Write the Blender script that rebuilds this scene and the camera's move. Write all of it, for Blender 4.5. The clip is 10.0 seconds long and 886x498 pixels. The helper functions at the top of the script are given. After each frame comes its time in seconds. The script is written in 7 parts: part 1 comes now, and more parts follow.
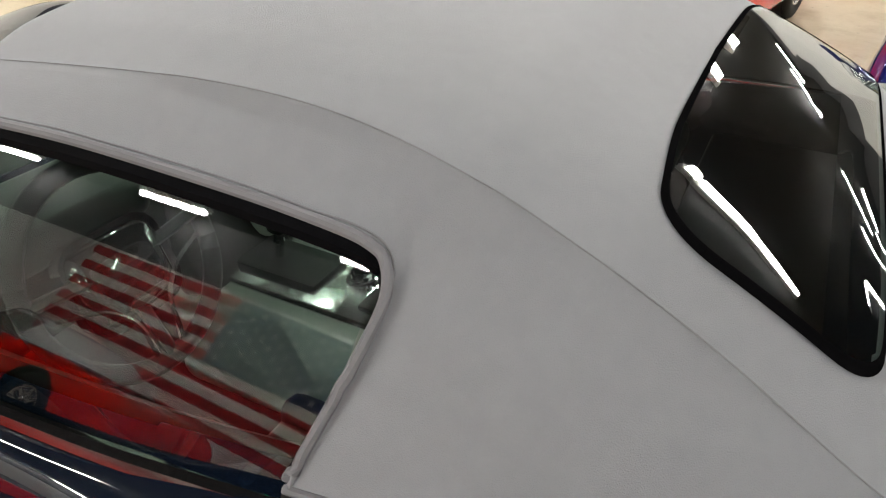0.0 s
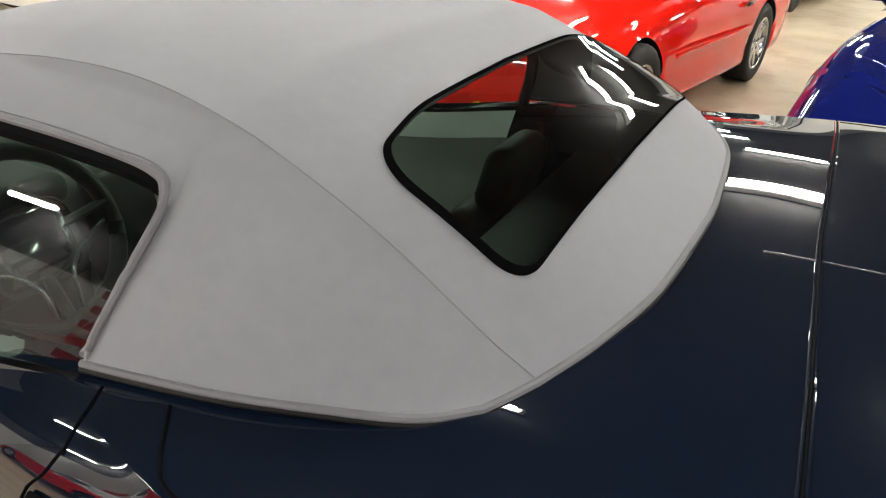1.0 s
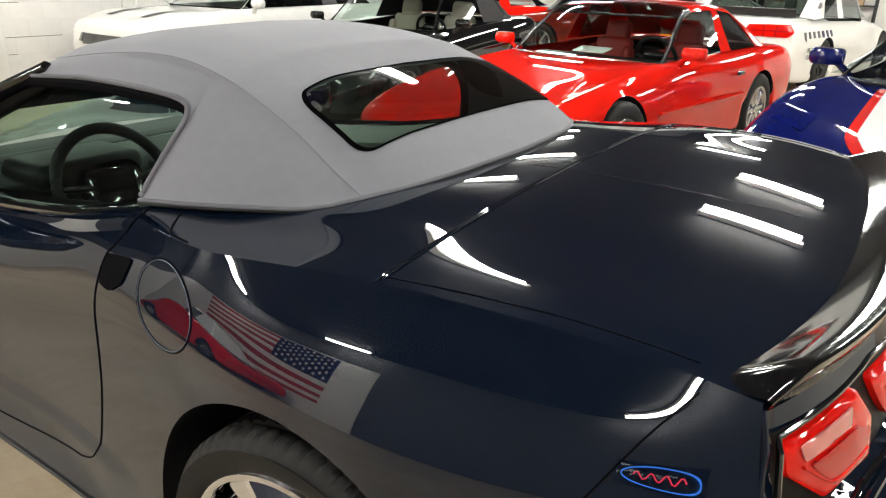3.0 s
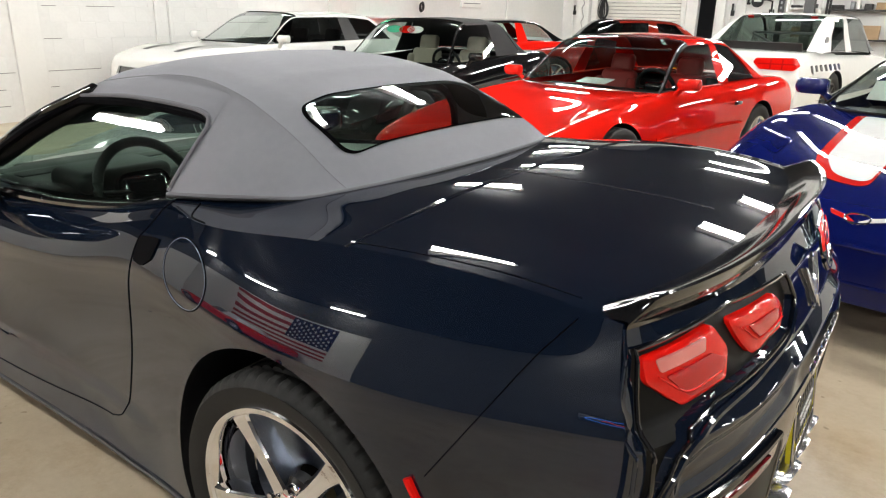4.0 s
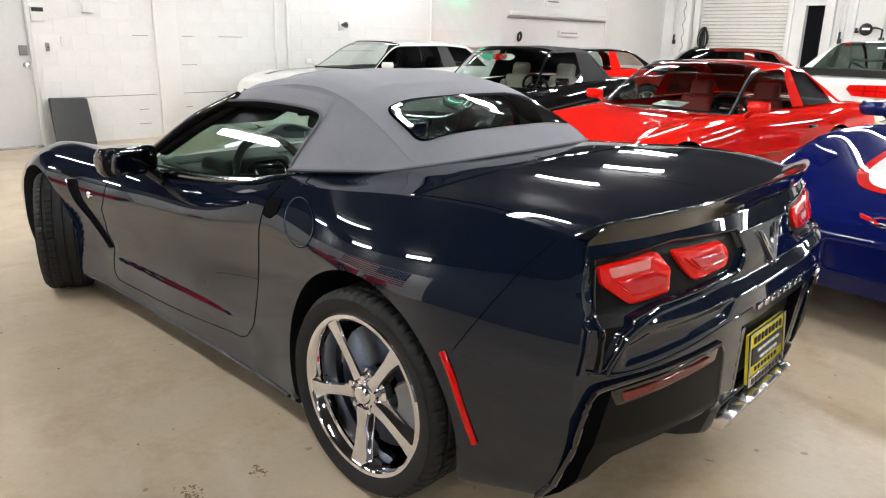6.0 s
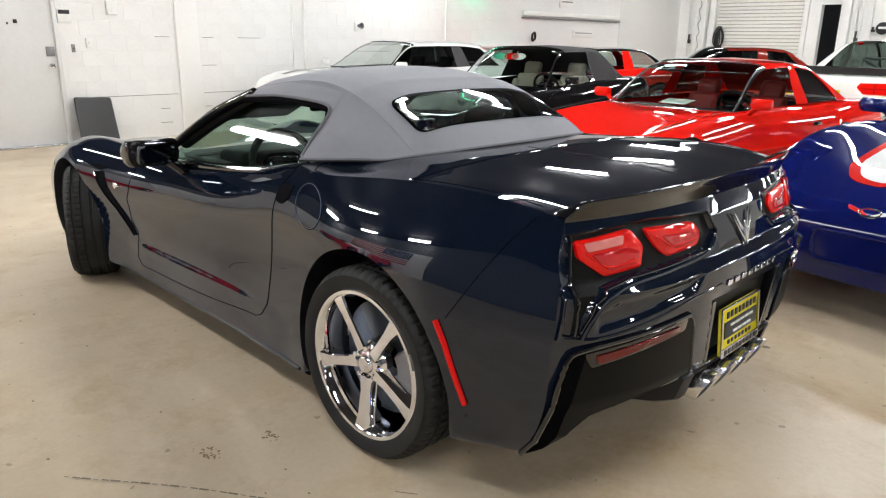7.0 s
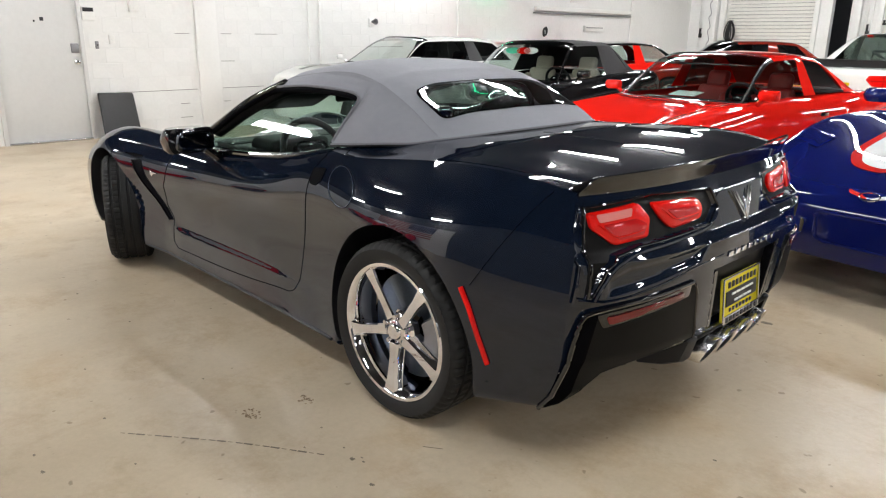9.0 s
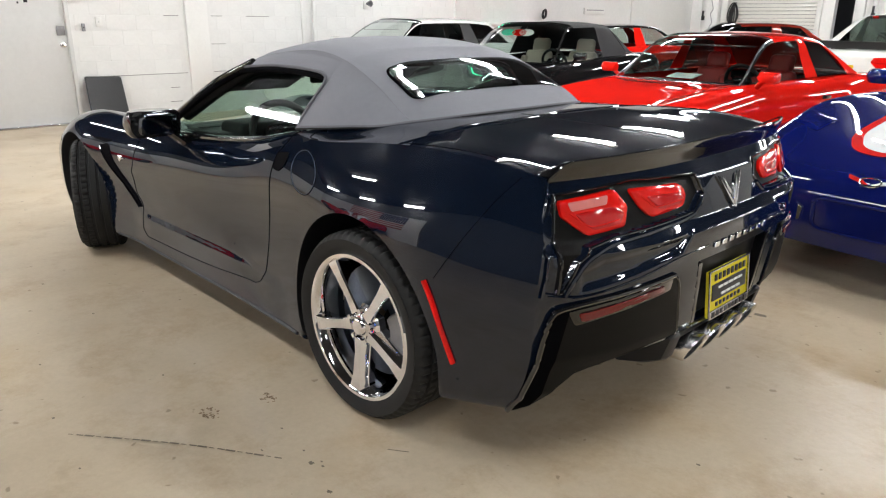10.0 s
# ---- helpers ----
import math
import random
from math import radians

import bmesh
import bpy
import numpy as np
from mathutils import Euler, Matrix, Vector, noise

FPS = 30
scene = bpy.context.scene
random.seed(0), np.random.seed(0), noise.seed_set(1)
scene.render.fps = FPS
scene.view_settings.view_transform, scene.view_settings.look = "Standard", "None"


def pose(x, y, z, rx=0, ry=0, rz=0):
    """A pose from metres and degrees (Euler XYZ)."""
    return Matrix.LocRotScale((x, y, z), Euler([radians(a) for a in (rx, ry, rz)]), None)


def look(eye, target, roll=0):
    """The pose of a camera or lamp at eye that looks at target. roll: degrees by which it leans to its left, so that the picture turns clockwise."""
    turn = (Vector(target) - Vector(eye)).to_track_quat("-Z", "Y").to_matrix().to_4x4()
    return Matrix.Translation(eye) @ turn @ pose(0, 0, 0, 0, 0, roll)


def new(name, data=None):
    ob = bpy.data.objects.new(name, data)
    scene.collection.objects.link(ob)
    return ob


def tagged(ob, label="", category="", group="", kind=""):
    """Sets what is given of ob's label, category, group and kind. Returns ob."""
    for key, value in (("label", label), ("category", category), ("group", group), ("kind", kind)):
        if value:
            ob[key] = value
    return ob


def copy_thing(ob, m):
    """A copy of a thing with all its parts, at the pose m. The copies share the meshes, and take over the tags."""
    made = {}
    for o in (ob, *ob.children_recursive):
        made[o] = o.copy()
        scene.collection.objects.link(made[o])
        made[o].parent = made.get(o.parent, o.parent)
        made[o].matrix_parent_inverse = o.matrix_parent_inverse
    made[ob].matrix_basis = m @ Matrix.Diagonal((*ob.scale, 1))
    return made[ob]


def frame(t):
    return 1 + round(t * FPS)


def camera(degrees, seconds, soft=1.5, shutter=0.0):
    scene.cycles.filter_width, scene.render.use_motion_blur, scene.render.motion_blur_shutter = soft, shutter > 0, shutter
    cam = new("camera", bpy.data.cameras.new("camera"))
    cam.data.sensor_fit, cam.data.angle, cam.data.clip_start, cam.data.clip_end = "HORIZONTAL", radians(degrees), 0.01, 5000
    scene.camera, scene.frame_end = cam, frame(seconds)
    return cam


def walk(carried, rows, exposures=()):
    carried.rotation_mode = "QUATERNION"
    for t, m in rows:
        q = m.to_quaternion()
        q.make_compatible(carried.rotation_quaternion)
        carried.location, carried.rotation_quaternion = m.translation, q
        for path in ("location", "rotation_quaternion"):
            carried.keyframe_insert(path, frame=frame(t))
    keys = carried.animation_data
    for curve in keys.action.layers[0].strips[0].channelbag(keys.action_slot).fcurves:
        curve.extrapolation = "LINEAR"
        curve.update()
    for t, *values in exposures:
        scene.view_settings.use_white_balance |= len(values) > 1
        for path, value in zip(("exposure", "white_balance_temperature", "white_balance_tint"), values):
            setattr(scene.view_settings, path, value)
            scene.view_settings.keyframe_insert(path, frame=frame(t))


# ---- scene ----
cam = camera(64.0, 10.0, soft=1.2)
PATH = [
    (0, (-0.304, -1.007, 1.478), (-1.048, 0.507, 0.403), 1.3),
    (0.5, (-0.138, -1.062, 1.476), (-0.862, 0.52, 0.491), 3.5),
    (1, (0.049, -1.091, 1.458), (-0.749, 0.493, 0.533), 2.3),
    (1.5, (0.282, -1.247, 1.46), (-0.589, 0.327, 0.588), 1.1),
    (2, (0.45, -1.35, 1.46), (-0.477, 0.231, 0.659), 1.5),
    (2.5, (0.6, -1.444, 1.434), (-0.377, 0.137, 0.697), 1.5),
    (3, (0.748, -1.579, 1.422), (-0.257, -0.007, 0.702), 1.4),
    (4.5, (1.171, -1.877, 1.42), (0.045, -0.334, 0.825), 1.0),
    (5, (1.304, -1.992, 1.407), (0.13, -0.479, 0.83), 0.8),
    (5.5, (1.437, -2.057, 1.401), (0.196, -0.594, 0.833), 0.8),
    (6, (1.539, -2.175, 1.408), (0.233, -0.77, 0.843), 1.0),
    (7.5, (1.787, -2.31, 1.391), (0.442, -0.942, 0.827), 0.8),
    (8, (1.813, -2.389, 1.383), (0.461, -1.028, 0.818), 0.8),
    (8.5, (1.835, -2.455, 1.389), (0.477, -1.1, 0.822), 0.7),
    (9, (1.847, -2.46, 1.387), (0.487, -1.111, 0.813), 0.5),
    (9.5, (1.833, -2.39, 1.383), (0.476, -1.049, 0.782), 0.4),
    (10, (1.817, -2.258, 1.354), (0.459, -0.923, 0.741), 0.4),
]
walk(cam, [(t, look(eye, target, roll)) for t, eye, target, roll in PATH], [(0, 0.27, 6900, 8), (1, 0.31, 6900, 8), (2, 0.22, 6850, 7), (3, 0.16, 6700, 8), (4.5, 0.04, 6450, 10), (6, 0.04, 6300, 11), (10, -0.03, 6250, 11)])

# ---- light ----
world = bpy.data.worlds.new("world")
scene.world = world
world.use_nodes = True
world.node_tree.nodes["Background"].inputs["Color"].default_value = (0.8, 0.85, 1.0, 1)
world.node_tree.nodes["Background"].inputs["Strength"].default_value = 0.2
TUBE = 122.0
# the strip lights: rows along x, by y
# (-6.2, -4.4) and (-2.5, -2.6) are added fill for floor and flank
LIGHTS = [(x, y) for y, xs in (
    (-6.5, (-11.6, -8.15, -4.7, 2.2, 5.65, 9.1)), (-4.4, (-6.2,)), (-2.6, (-7.0, -4.6, -2.5, 1.4, 5.8)), (1.2, (-5.4, -1.7, 2.6, 6.9)), (3.2, (-6.1, -2.1, 1.8, 5.8)),
    (6.7, (-7.8, -4.0, 0.0, 4.0, 8.0)), (8.8, (-4.0, 0.0, 4.0, 8.0)), (11.9, (-5.5, -1.4, 2.7, 6.8)), (14.4, (-6.4, -2.0, 2.4, 6.8))) for x in xs]
FLAG = (-9.40, 0.80, 4.6, 1.65)
STEER = -24

# ---- helpers of the place ----
from mathutils.bvhtree import BVHTree


def pchip(xs, ys, q):
    """Monotone cubic through (xs, ys), vector valued, at q."""
    xs, ys, q = np.asarray(xs, float), np.asarray(ys, float), np.asarray(q, float)
    flat = ys.ndim == 1
    if flat:
        ys = ys[:, None]
    h = np.diff(xs)[:, None]
    d = np.diff(ys, axis=0) / h
    m = np.zeros_like(ys)
    m[0], m[-1] = d[0], d[-1]
    if len(xs) > 2:
        a, b = d[:-1], d[1:]
        same = (a * b) > 0
        w1, w2 = 2 * h[1:] + h[:-1], h[1:] + 2 * h[:-1]
        with np.errstate(divide="ignore", invalid="ignore"):
            hm = (w1 + w2) / (w1 / a + w2 / b)
        m[1:-1] = np.where(same, hm, 0)
    k = np.clip(np.searchsorted(xs, q, side="right") - 1, 0, len(xs) - 2)
    t = ((q - xs[k]) / (xs[k + 1] - xs[k]))[:, None]
    hh = h[k]
    r = ((2 * t**3 - 3 * t**2 + 1) * ys[k] + (t**3 - 2 * t**2 + t) * hh * m[k] + (-2 * t**3 + 3 * t**2) * ys[k + 1] + (t**3 - t**2) * hh * m[k + 1])
    return r[:, 0] if flat else r


def spline(xs, ys, q):
    """Natural cubic spline through (xs, ys), vector valued, at q."""
    xs, ys, q = np.asarray(xs, float), np.asarray(ys, float), np.asarray(q, float)
    n, h = len(xs), np.diff(xs)
    A, B = np.eye(n), np.zeros_like(ys)
    for i in range(1, n - 1):
        A[i, i - 1:i + 2] = h[i - 1], 2 * (h[i - 1] + h[i]), h[i]
        B[i] = 6 * ((ys[i + 1] - ys[i]) / h[i] - (ys[i] - ys[i - 1]) / h[i - 1])
    M = np.linalg.solve(A, B)
    k = np.clip(np.searchsorted(xs, q, side="right") - 1, 0, n - 2)
    a, b, hk = (xs[k + 1] - q)[:, None], (q - xs[k])[:, None], h[k][:, None]
    return (M[k] * a**3 + M[k + 1] * b**3) / (6 * hk) + (ys[k] / hk - M[k] * hk / 6) * a + (ys[k + 1] / hk - M[k + 1] * hk / 6) * b


def surface(net, nu, nv, along=pchip, fold=None):
    """A fine grid through a control net [station][row][xyz]; also the index parameters. fold: a row across which the skin may break."""
    net = np.asarray(net, float)
    S, K, _ = net.shape
    u, v = np.linspace(0, S - 1, nu), np.linspace(0, K - 1, nv)
    cu = np.r_[0, np.cumsum(np.linalg.norm(np.diff(net, axis=0), axis=2).mean(1))]
    cv = np.r_[0, np.cumsum(np.linalg.norm(np.diff(net, axis=1), axis=2).mean(0))]
    qu, qv = np.interp(u, np.arange(S), cu), np.interp(v, np.arange(K), cv)
    g = along(cu, net.reshape(S, -1), qu).reshape(nu, K, 3)
    rows = g.transpose(1, 0, 2).reshape(K, -1)
    if fold is None:
        g = pchip(cv, rows, qv)
    else:
        low = v < fold
        g = np.concatenate([pchip(cv[:fold + 1], rows[:fold + 1], qv[low]), pchip(cv[fold:], rows[fold:], qv[~low])])
    return g.reshape(nv, nu, 3).transpose(1, 0, 2), u, v


def mesh_from(name, verts, faces, material=None, smooth=True, sharp=38):
    me = bpy.data.meshes.new(name)
    me.from_pydata([tuple(map(float, v)) for v in verts], [], [tuple(int(i) for i in f) for f in faces])
    me.validate()
    if smooth:
        me.polygons.foreach_set("use_smooth", [True] * len(me.polygons))
        me.set_sharp_from_angle(angle=radians(sharp))
    if material:
        me.materials.append(material)
    me.update()
    return me


def grid_faces(nu, nv, close_u=False, flip=False):
    fs = []
    for i in range(nu if close_u else nu - 1):
        for j in range(nv - 1):
            a, b = i * nv + j, ((i + 1) % nu) * nv + j
            f = (a, b, b + 1, a + 1)
            fs.append(f[::-1] if flip else f)
    return fs


def mirrored(g):
    """A half grid (y >= 0, row 0 on the centre line) to a whole one."""
    o = g[:, :0:-1].copy()
    o[..., 1] *= -1
    return np.concatenate([o, g], axis=1)


def part(name, data, material=None, parent=None, label="", m=None):
    """One mesh object (from a bmesh or a mesh) under a thing or part."""
    if isinstance(data, bmesh.types.BMesh):
        me = bpy.data.meshes.new(name)
        bmesh.ops.recalc_face_normals(data, faces=data.faces)
        data.to_mesh(me)
        data.free()
        me.polygons.foreach_set("use_smooth", [True] * len(me.polygons))
        me.set_sharp_from_angle(angle=radians(38))
    else:
        me = data
    if material and not me.materials:
        me.materials.append(material)
    ob = new(name, me)
    if parent:
        ob.parent = parent
    if m is not None:
        ob.matrix_local = m
    if label:
        ob["label"] = label
    return ob


def thing(name, label, category, m=None, group="", kind=""):
    ob = new(name)
    ob.empty_display_size = 0.1
    if m is not None:
        ob.matrix_world = m
    return tagged(ob, label, category, group, kind)


def box(sx, sy, sz, at=(0, 0, 0), bevel=0.0, seg=2, rot=None, bm=None):
    """A box of that size about a centre, with rounded edges."""
    own = bm or bmesh.new()
    m = Matrix.Translation(at)
    if rot:
        m = m @ Euler([radians(a) for a in rot]).to_matrix().to_4x4()
    r = bmesh.ops.create_cube(own, size=1, matrix=m @ Matrix.Diagonal((sx, sy, sz, 1)))
    if bevel:
        es = {e for v in r["verts"] for e in v.link_edges}
        bmesh.ops.bevel(own, geom=list(es), offset=bevel, segments=seg, affect="EDGES", profile=0.5)
    return own


def lathe(profile, n=48, axis="y", closed=False):
    """Turns (radius, height) points round an axis; verts and faces."""
    P = np.asarray(profile, float)
    vs = []
    for i in range(n):
        a = 2 * math.pi * i / n
        for r, h in P:
            c, s = r * math.cos(a), r * math.sin(a)
            vs.append({"y": (c, h, s), "z": (c, s, h), "x": (h, c, s)}[axis])
    k = len(P)
    fs = []
    for i in range(n):
        for j in range(k if closed else k - 1):
            a, b = i * k + j, ((i + 1) % n) * k + j
            c, d = ((i + 1) % n) * k + (j + 1) % k, i * k + (j + 1) % k
            fs.append((a, b, c, d))
    return vs, fs


def tube(points, r, n=8, close=False, flat=1.0):
    """A round bar along a polyline; verts and faces."""
    P = [Vector(p) for p in points]
    vs, fs = [], []
    up = Vector((0.13, 0.2, 1)).normalized()
    m = len(P)
    for i, p in enumerate(P):
        a = P[(i - 1) % m] if (close or i > 0) else p
        b = P[(i + 1) % m] if (close or i < m - 1) else p
        t = (b - a).normalized()
        s = t.cross(up)
        s = s.normalized() if s.length > 1e-4 else t.orthogonal().normalized()
        w = s.cross(t).normalized()
        for k in range(n):
            q = 2 * math.pi * k / n
            vs.append(p + s * (r * math.cos(q)) + w * (r * flat * math.sin(q)))
    for i in range(m if close else m - 1):
        for k in range(n):
            a, b = i * n + k, ((i + 1) % m) * n + k
            fs.append((a, a - k + (k + 1) % n, b - k + (k + 1) % n, b))
    if not close:
        fs.append(tuple(range(n)))
        fs.append(tuple(range((m - 1) * n, m * n))[::-1])
    return vs, fs


def smooth_line(points, n=40):
    P = np.asarray(points, float)
    c = np.r_[0, np.cumsum(np.linalg.norm(np.diff(P, axis=0), axis=1))]
    return pchip(c, P, np.linspace(0, c[-1], n))


def join(*pieces):
    vs, fs = [], []
    for v, f in pieces:
        k = len(vs)
        vs += [tuple(p) for p in v]
        fs += [tuple(i + k for i in q) for q in f]
    return vs, fs


def slab(outline, depth, at=lambda a, b, d: (a, b, d), inset=0.0):
    """A plate from a 2D outline: a face, a side wall and a back, with a chamfer; at() maps (a, b, height)."""
    O = np.asarray(outline, float)
    c = O.mean(0)
    n = len(O)
    d = O - c
    size = np.linalg.norm(d, axis=1, keepdims=True)
    I = c + d * (1 - inset / np.maximum(size, 1e-6))
    vs = [at(a, b, 0) for a, b in O] + [at(a, b, depth * 0.6) for a, b in O] + [at(a, b, depth) for a, b in I]
    fs = [(i, (i + 1) % n, n + (i + 1) % n, n + i) for i in range(n)] + [(n + i, n + (i + 1) % n, 2 * n + (i + 1) % n, 2 * n + i) for i in range(n)]
    J = [I]
    k = 2 * n
    for s in (0.66, 0.33):
        R = c + (I - c) * s
        vs += [at(a, b, depth) for a, b in R]
        fs += [(k + i, k + (i + 1) % n, k + n + (i + 1) % n, k + n + i) for i in range(n)]
        k += n
    vs.append(at(c[0], c[1], depth))
    fs += [(k + i, k + (i + 1) % n, len(vs) - 1) for i in range(n)]
    return vs, fs


def rounded(points, r, n=5):
    """A closed 2D outline with its corners rounded."""
    out = []
    m = len(points)
    for i in range(m):
        a, b, c = (np.asarray(points[(i + k) % m], float) for k in (-1, 0, 1))
        u, v = a - b, c - b
        lu, lv = np.linalg.norm(u), np.linalg.norm(v)
        q = min(r, lu * 0.45, lv * 0.45)
        p0, p1 = b + u / lu * q, b + v / lv * q
        for k in range(n + 1):
            t = k / n
            out.append((1 - t) ** 2 * p0 + 2 * t * (1 - t) * b + t * t * p1)
    return np.array(out)


# ---- materials ----
def nodes_of(name):
    m = bpy.data.materials.new(name)
    m.use_nodes = True
    nt = m.node_tree
    return m, nt, nt.nodes["Principled BSDF"]


def mat(name, color, rough=0.5, metal=0.0, coat=0.0, var=0.12, vscale=2.5, bump=0.0, bscale=60.0, trans=0.0, ior=1.45, emit=0.0, rvar=0.0, spec=0.5, rand=0.0, coat_rough=0.03, sheen=0.0, coat_ior=1.5):
    m, nt, p = nodes_of(name)
    L = nt.links.new
    tc = nt.nodes.new("ShaderNodeTexCoord")
    p.inputs["Roughness"].default_value = rough
    p.inputs["Metallic"].default_value = metal
    p.inputs["Coat Weight"].default_value = coat
    p.inputs["Coat Roughness"].default_value = coat_rough
    p.inputs["Coat IOR"].default_value = coat_ior
    p.inputs["Transmission Weight"].default_value = trans
    p.inputs["IOR"].default_value = ior
    p.inputs["Specular IOR Level"].default_value = spec
    p.inputs["Sheen Weight"].default_value = sheen
    col = (*color, 1)
    if var or rand:
        n1 = nt.nodes.new("ShaderNodeTexNoise")
        n1.inputs["Scale"].default_value = vscale
        n1.inputs["Detail"].default_value = 5
        n2 = nt.nodes.new("ShaderNodeTexNoise")
        n2.inputs["Scale"].default_value = vscale * 14
        n2.inputs["Detail"].default_value = 3
        L(tc.outputs["Object"], n1.inputs["Vector"])
        L(tc.outputs["Object"], n2.inputs["Vector"])
        add = nt.nodes.new("ShaderNodeMath")
        add.operation = "ADD"
        L(n1.outputs["Fac"], add.inputs[0])
        L(n2.outputs["Fac"], add.inputs[1])
        last = add
        if rand:
            oi = nt.nodes.new("ShaderNodeObjectInfo")
            ma = nt.nodes.new("ShaderNodeMath")
            ma.operation = "MULTIPLY_ADD"
            ma.inputs[1].default_value = rand / max(var, 0.01)
            L(oi.outputs["Random"], ma.inputs[0])
            L(add.outputs[0], ma.inputs[2])
            last = ma
        mr = nt.nodes.new("ShaderNodeMapRange")
        mr.inputs["From Min"].default_value = 0.6
        mr.inputs["From Max"].default_value = 1.4
        mr.inputs["To Min"].default_value = 1 - var
        mr.inputs["To Max"].default_value = 1 + var
        L(last.outputs[0], mr.inputs["Value"])
        mx = nt.nodes.new("ShaderNodeMix")
        mx.data_type = "RGBA"
        mx.blend_type = "MULTIPLY"
        mx.inputs["Factor"].default_value = 1
        mx.inputs["A"].default_value = col
        L(mr.outputs[0], mx.inputs["B"])
        L(mx.outputs["Result"], p.inputs["Base Color"])
        if rvar:
            rr = nt.nodes.new("ShaderNodeMapRange")
            rr.inputs["From Min"].default_value = 0.3
            rr.inputs["From Max"].default_value = 0.7
            rr.inputs["To Min"].default_value = max(rough - rvar, 0.02)
            rr.inputs["To Max"].default_value = min(rough + rvar, 1)
            L(n1.outputs["Fac"], rr.inputs["Value"])
            L(rr.outputs[0], p.inputs["Roughness"])
    else:
        p.inputs["Base Color"].default_value = col
    if bump:
        nb = nt.nodes.new("ShaderNodeTexNoise")
        nb.inputs["Scale"].default_value = bscale
        nb.inputs["Detail"].default_value = 6
        L(tc.outputs["Object"], nb.inputs["Vector"])
        b = nt.nodes.new("ShaderNodeBump")
        b.inputs["Strength"].default_value = bump
        b.inputs["Distance"].default_value = 0.004
        L(nb.outputs["Fac"], b.inputs["Height"])
        L(b.outputs["Normal"], p.inputs["Normal"])
    if emit:
        p.inputs["Emission Color"].default_value = col
        p.inputs["Emission Strength"].default_value = emit
    return m


def glass_mat(name, tint, clear, rough=0.0, ior=1.5):
    """A thin pane: mostly straight through with a tint, with a mirror gloss by Fresnel."""
    m = bpy.data.materials.new(name)
    m.use_nodes = True
    nt = m.node_tree
    nt.nodes.clear()
    out = nt.nodes.new("ShaderNodeOutputMaterial")
    tr = nt.nodes.new("ShaderNodeBsdfTransparent")
    tr.inputs["Color"].default_value = (*[c * clear for c in tint], 1)
    gl = nt.nodes.new("ShaderNodeBsdfGlossy")
    gl.inputs["Roughness"].default_value = rough
    gl.inputs["Color"].default_value = (0.95, 0.97, 1, 1)
    lw = nt.nodes.new("ShaderNodeLayerWeight")
    lw.inputs["Blend"].default_value = 0.5
    pw = nt.nodes.new("ShaderNodeMath")
    pw.operation = "POWER"
    pw.inputs[1].default_value = 5.0
    nt.links.new(lw.outputs["Facing"], pw.inputs[0])
    r0 = 1.35 * ((ior - 1) / (ior + 1)) ** 2
    ma = nt.nodes.new("ShaderNodeMath")
    ma.operation = "MULTIPLY_ADD"
    ma.inputs[1].default_value, ma.inputs[2].default_value = 1 - r0, r0
    nt.links.new(pw.outputs[0], ma.inputs[0])
    mx = nt.nodes.new("ShaderNodeMixShader")
    nt.links.new(ma.outputs[0], mx.inputs[0])
    nt.links.new(tr.outputs[0], mx.inputs[1])
    nt.links.new(gl.outputs[0], mx.inputs[2])
    nt.links.new(mx.outputs[0], out.inputs["Surface"])
    return m


def paint(name, color, metal=0.0, rough=0.5, coat=1.0, coat_ior=1.45, edge=1.0):
    m = mat(name, color, rough=rough, metal=metal, coat=coat, var=0.04, vscale=1.2, spec=0.0, coat_rough=0.012, coat_ior=coat_ior)
    m.node_tree.nodes["Principled BSDF"].inputs["Specular Tint"].default_value = (edge, edge, edge, 1)
    return m


M_NAVY = paint("navy metallic paint", (0.0036, 0.0072, 0.0165), metal=0.0, rough=0.4, coat=1.0, coat_ior=1.61, edge=0.0)
M_CLOTH = mat("grey canvas", (0.238, 0.243, 0.275), rough=0.92, var=0.05, vscale=3.0, bump=0.35, bscale=900, sheen=0.15, spec=0.25)
M_PIPING = mat("grey piping", (0.16, 0.16, 0.18), rough=0.8, var=0.05)
M_BLACK = mat("black gloss trim", (0.006, 0.006, 0.007), rough=0.08, coat=0.6, var=0.0)
M_DARK = mat("black plastic", (0.012, 0.012, 0.013), rough=0.45, var=0.1, vscale=6, bump=0.05, bscale=400)
M_BUMPER = mat("black bumper plastic", (0.005, 0.005, 0.005), rough=0.4, var=0.1, vscale=6, bump=0.03, bscale=400, spec=0.11)
M_SEAM = mat("canvas seam", (0.19, 0.19, 0.21), rough=0.9, var=0.05)
M_GAP = mat("dark panel gap", (0.002, 0.002, 0.003), rough=0.8, var=0, spec=0.05)
M_FRIT = mat("black glass border", (0.003, 0.003, 0.0035), rough=0.35, var=0, spec=0.0)
M_PLATE = paint("lemon yellow plate paint", (0.70, 0.60, 0.03))
M_RUBBER = mat("tyre rubber", (0.009, 0.009, 0.009), rough=0.7, var=0.25, vscale=8, bump=0.12, bscale=220)
M_CHROME = mat("chrome", (0.84, 0.84, 0.86), rough=0.03, metal=1.0, var=0.0)
M_TIP = mat("polished exhaust steel", (0.80, 0.80, 0.80), rough=0.22, metal=1.0, var=0.03)
M_ALLOY = mat("silver alloy", (0.5, 0.5, 0.52), rough=0.25, metal=1.0, var=0.05)
M_STEEL = mat("brake steel", (0.16, 0.19, 0.24), rough=0.35, metal=1.0, var=0.15, vscale=12)
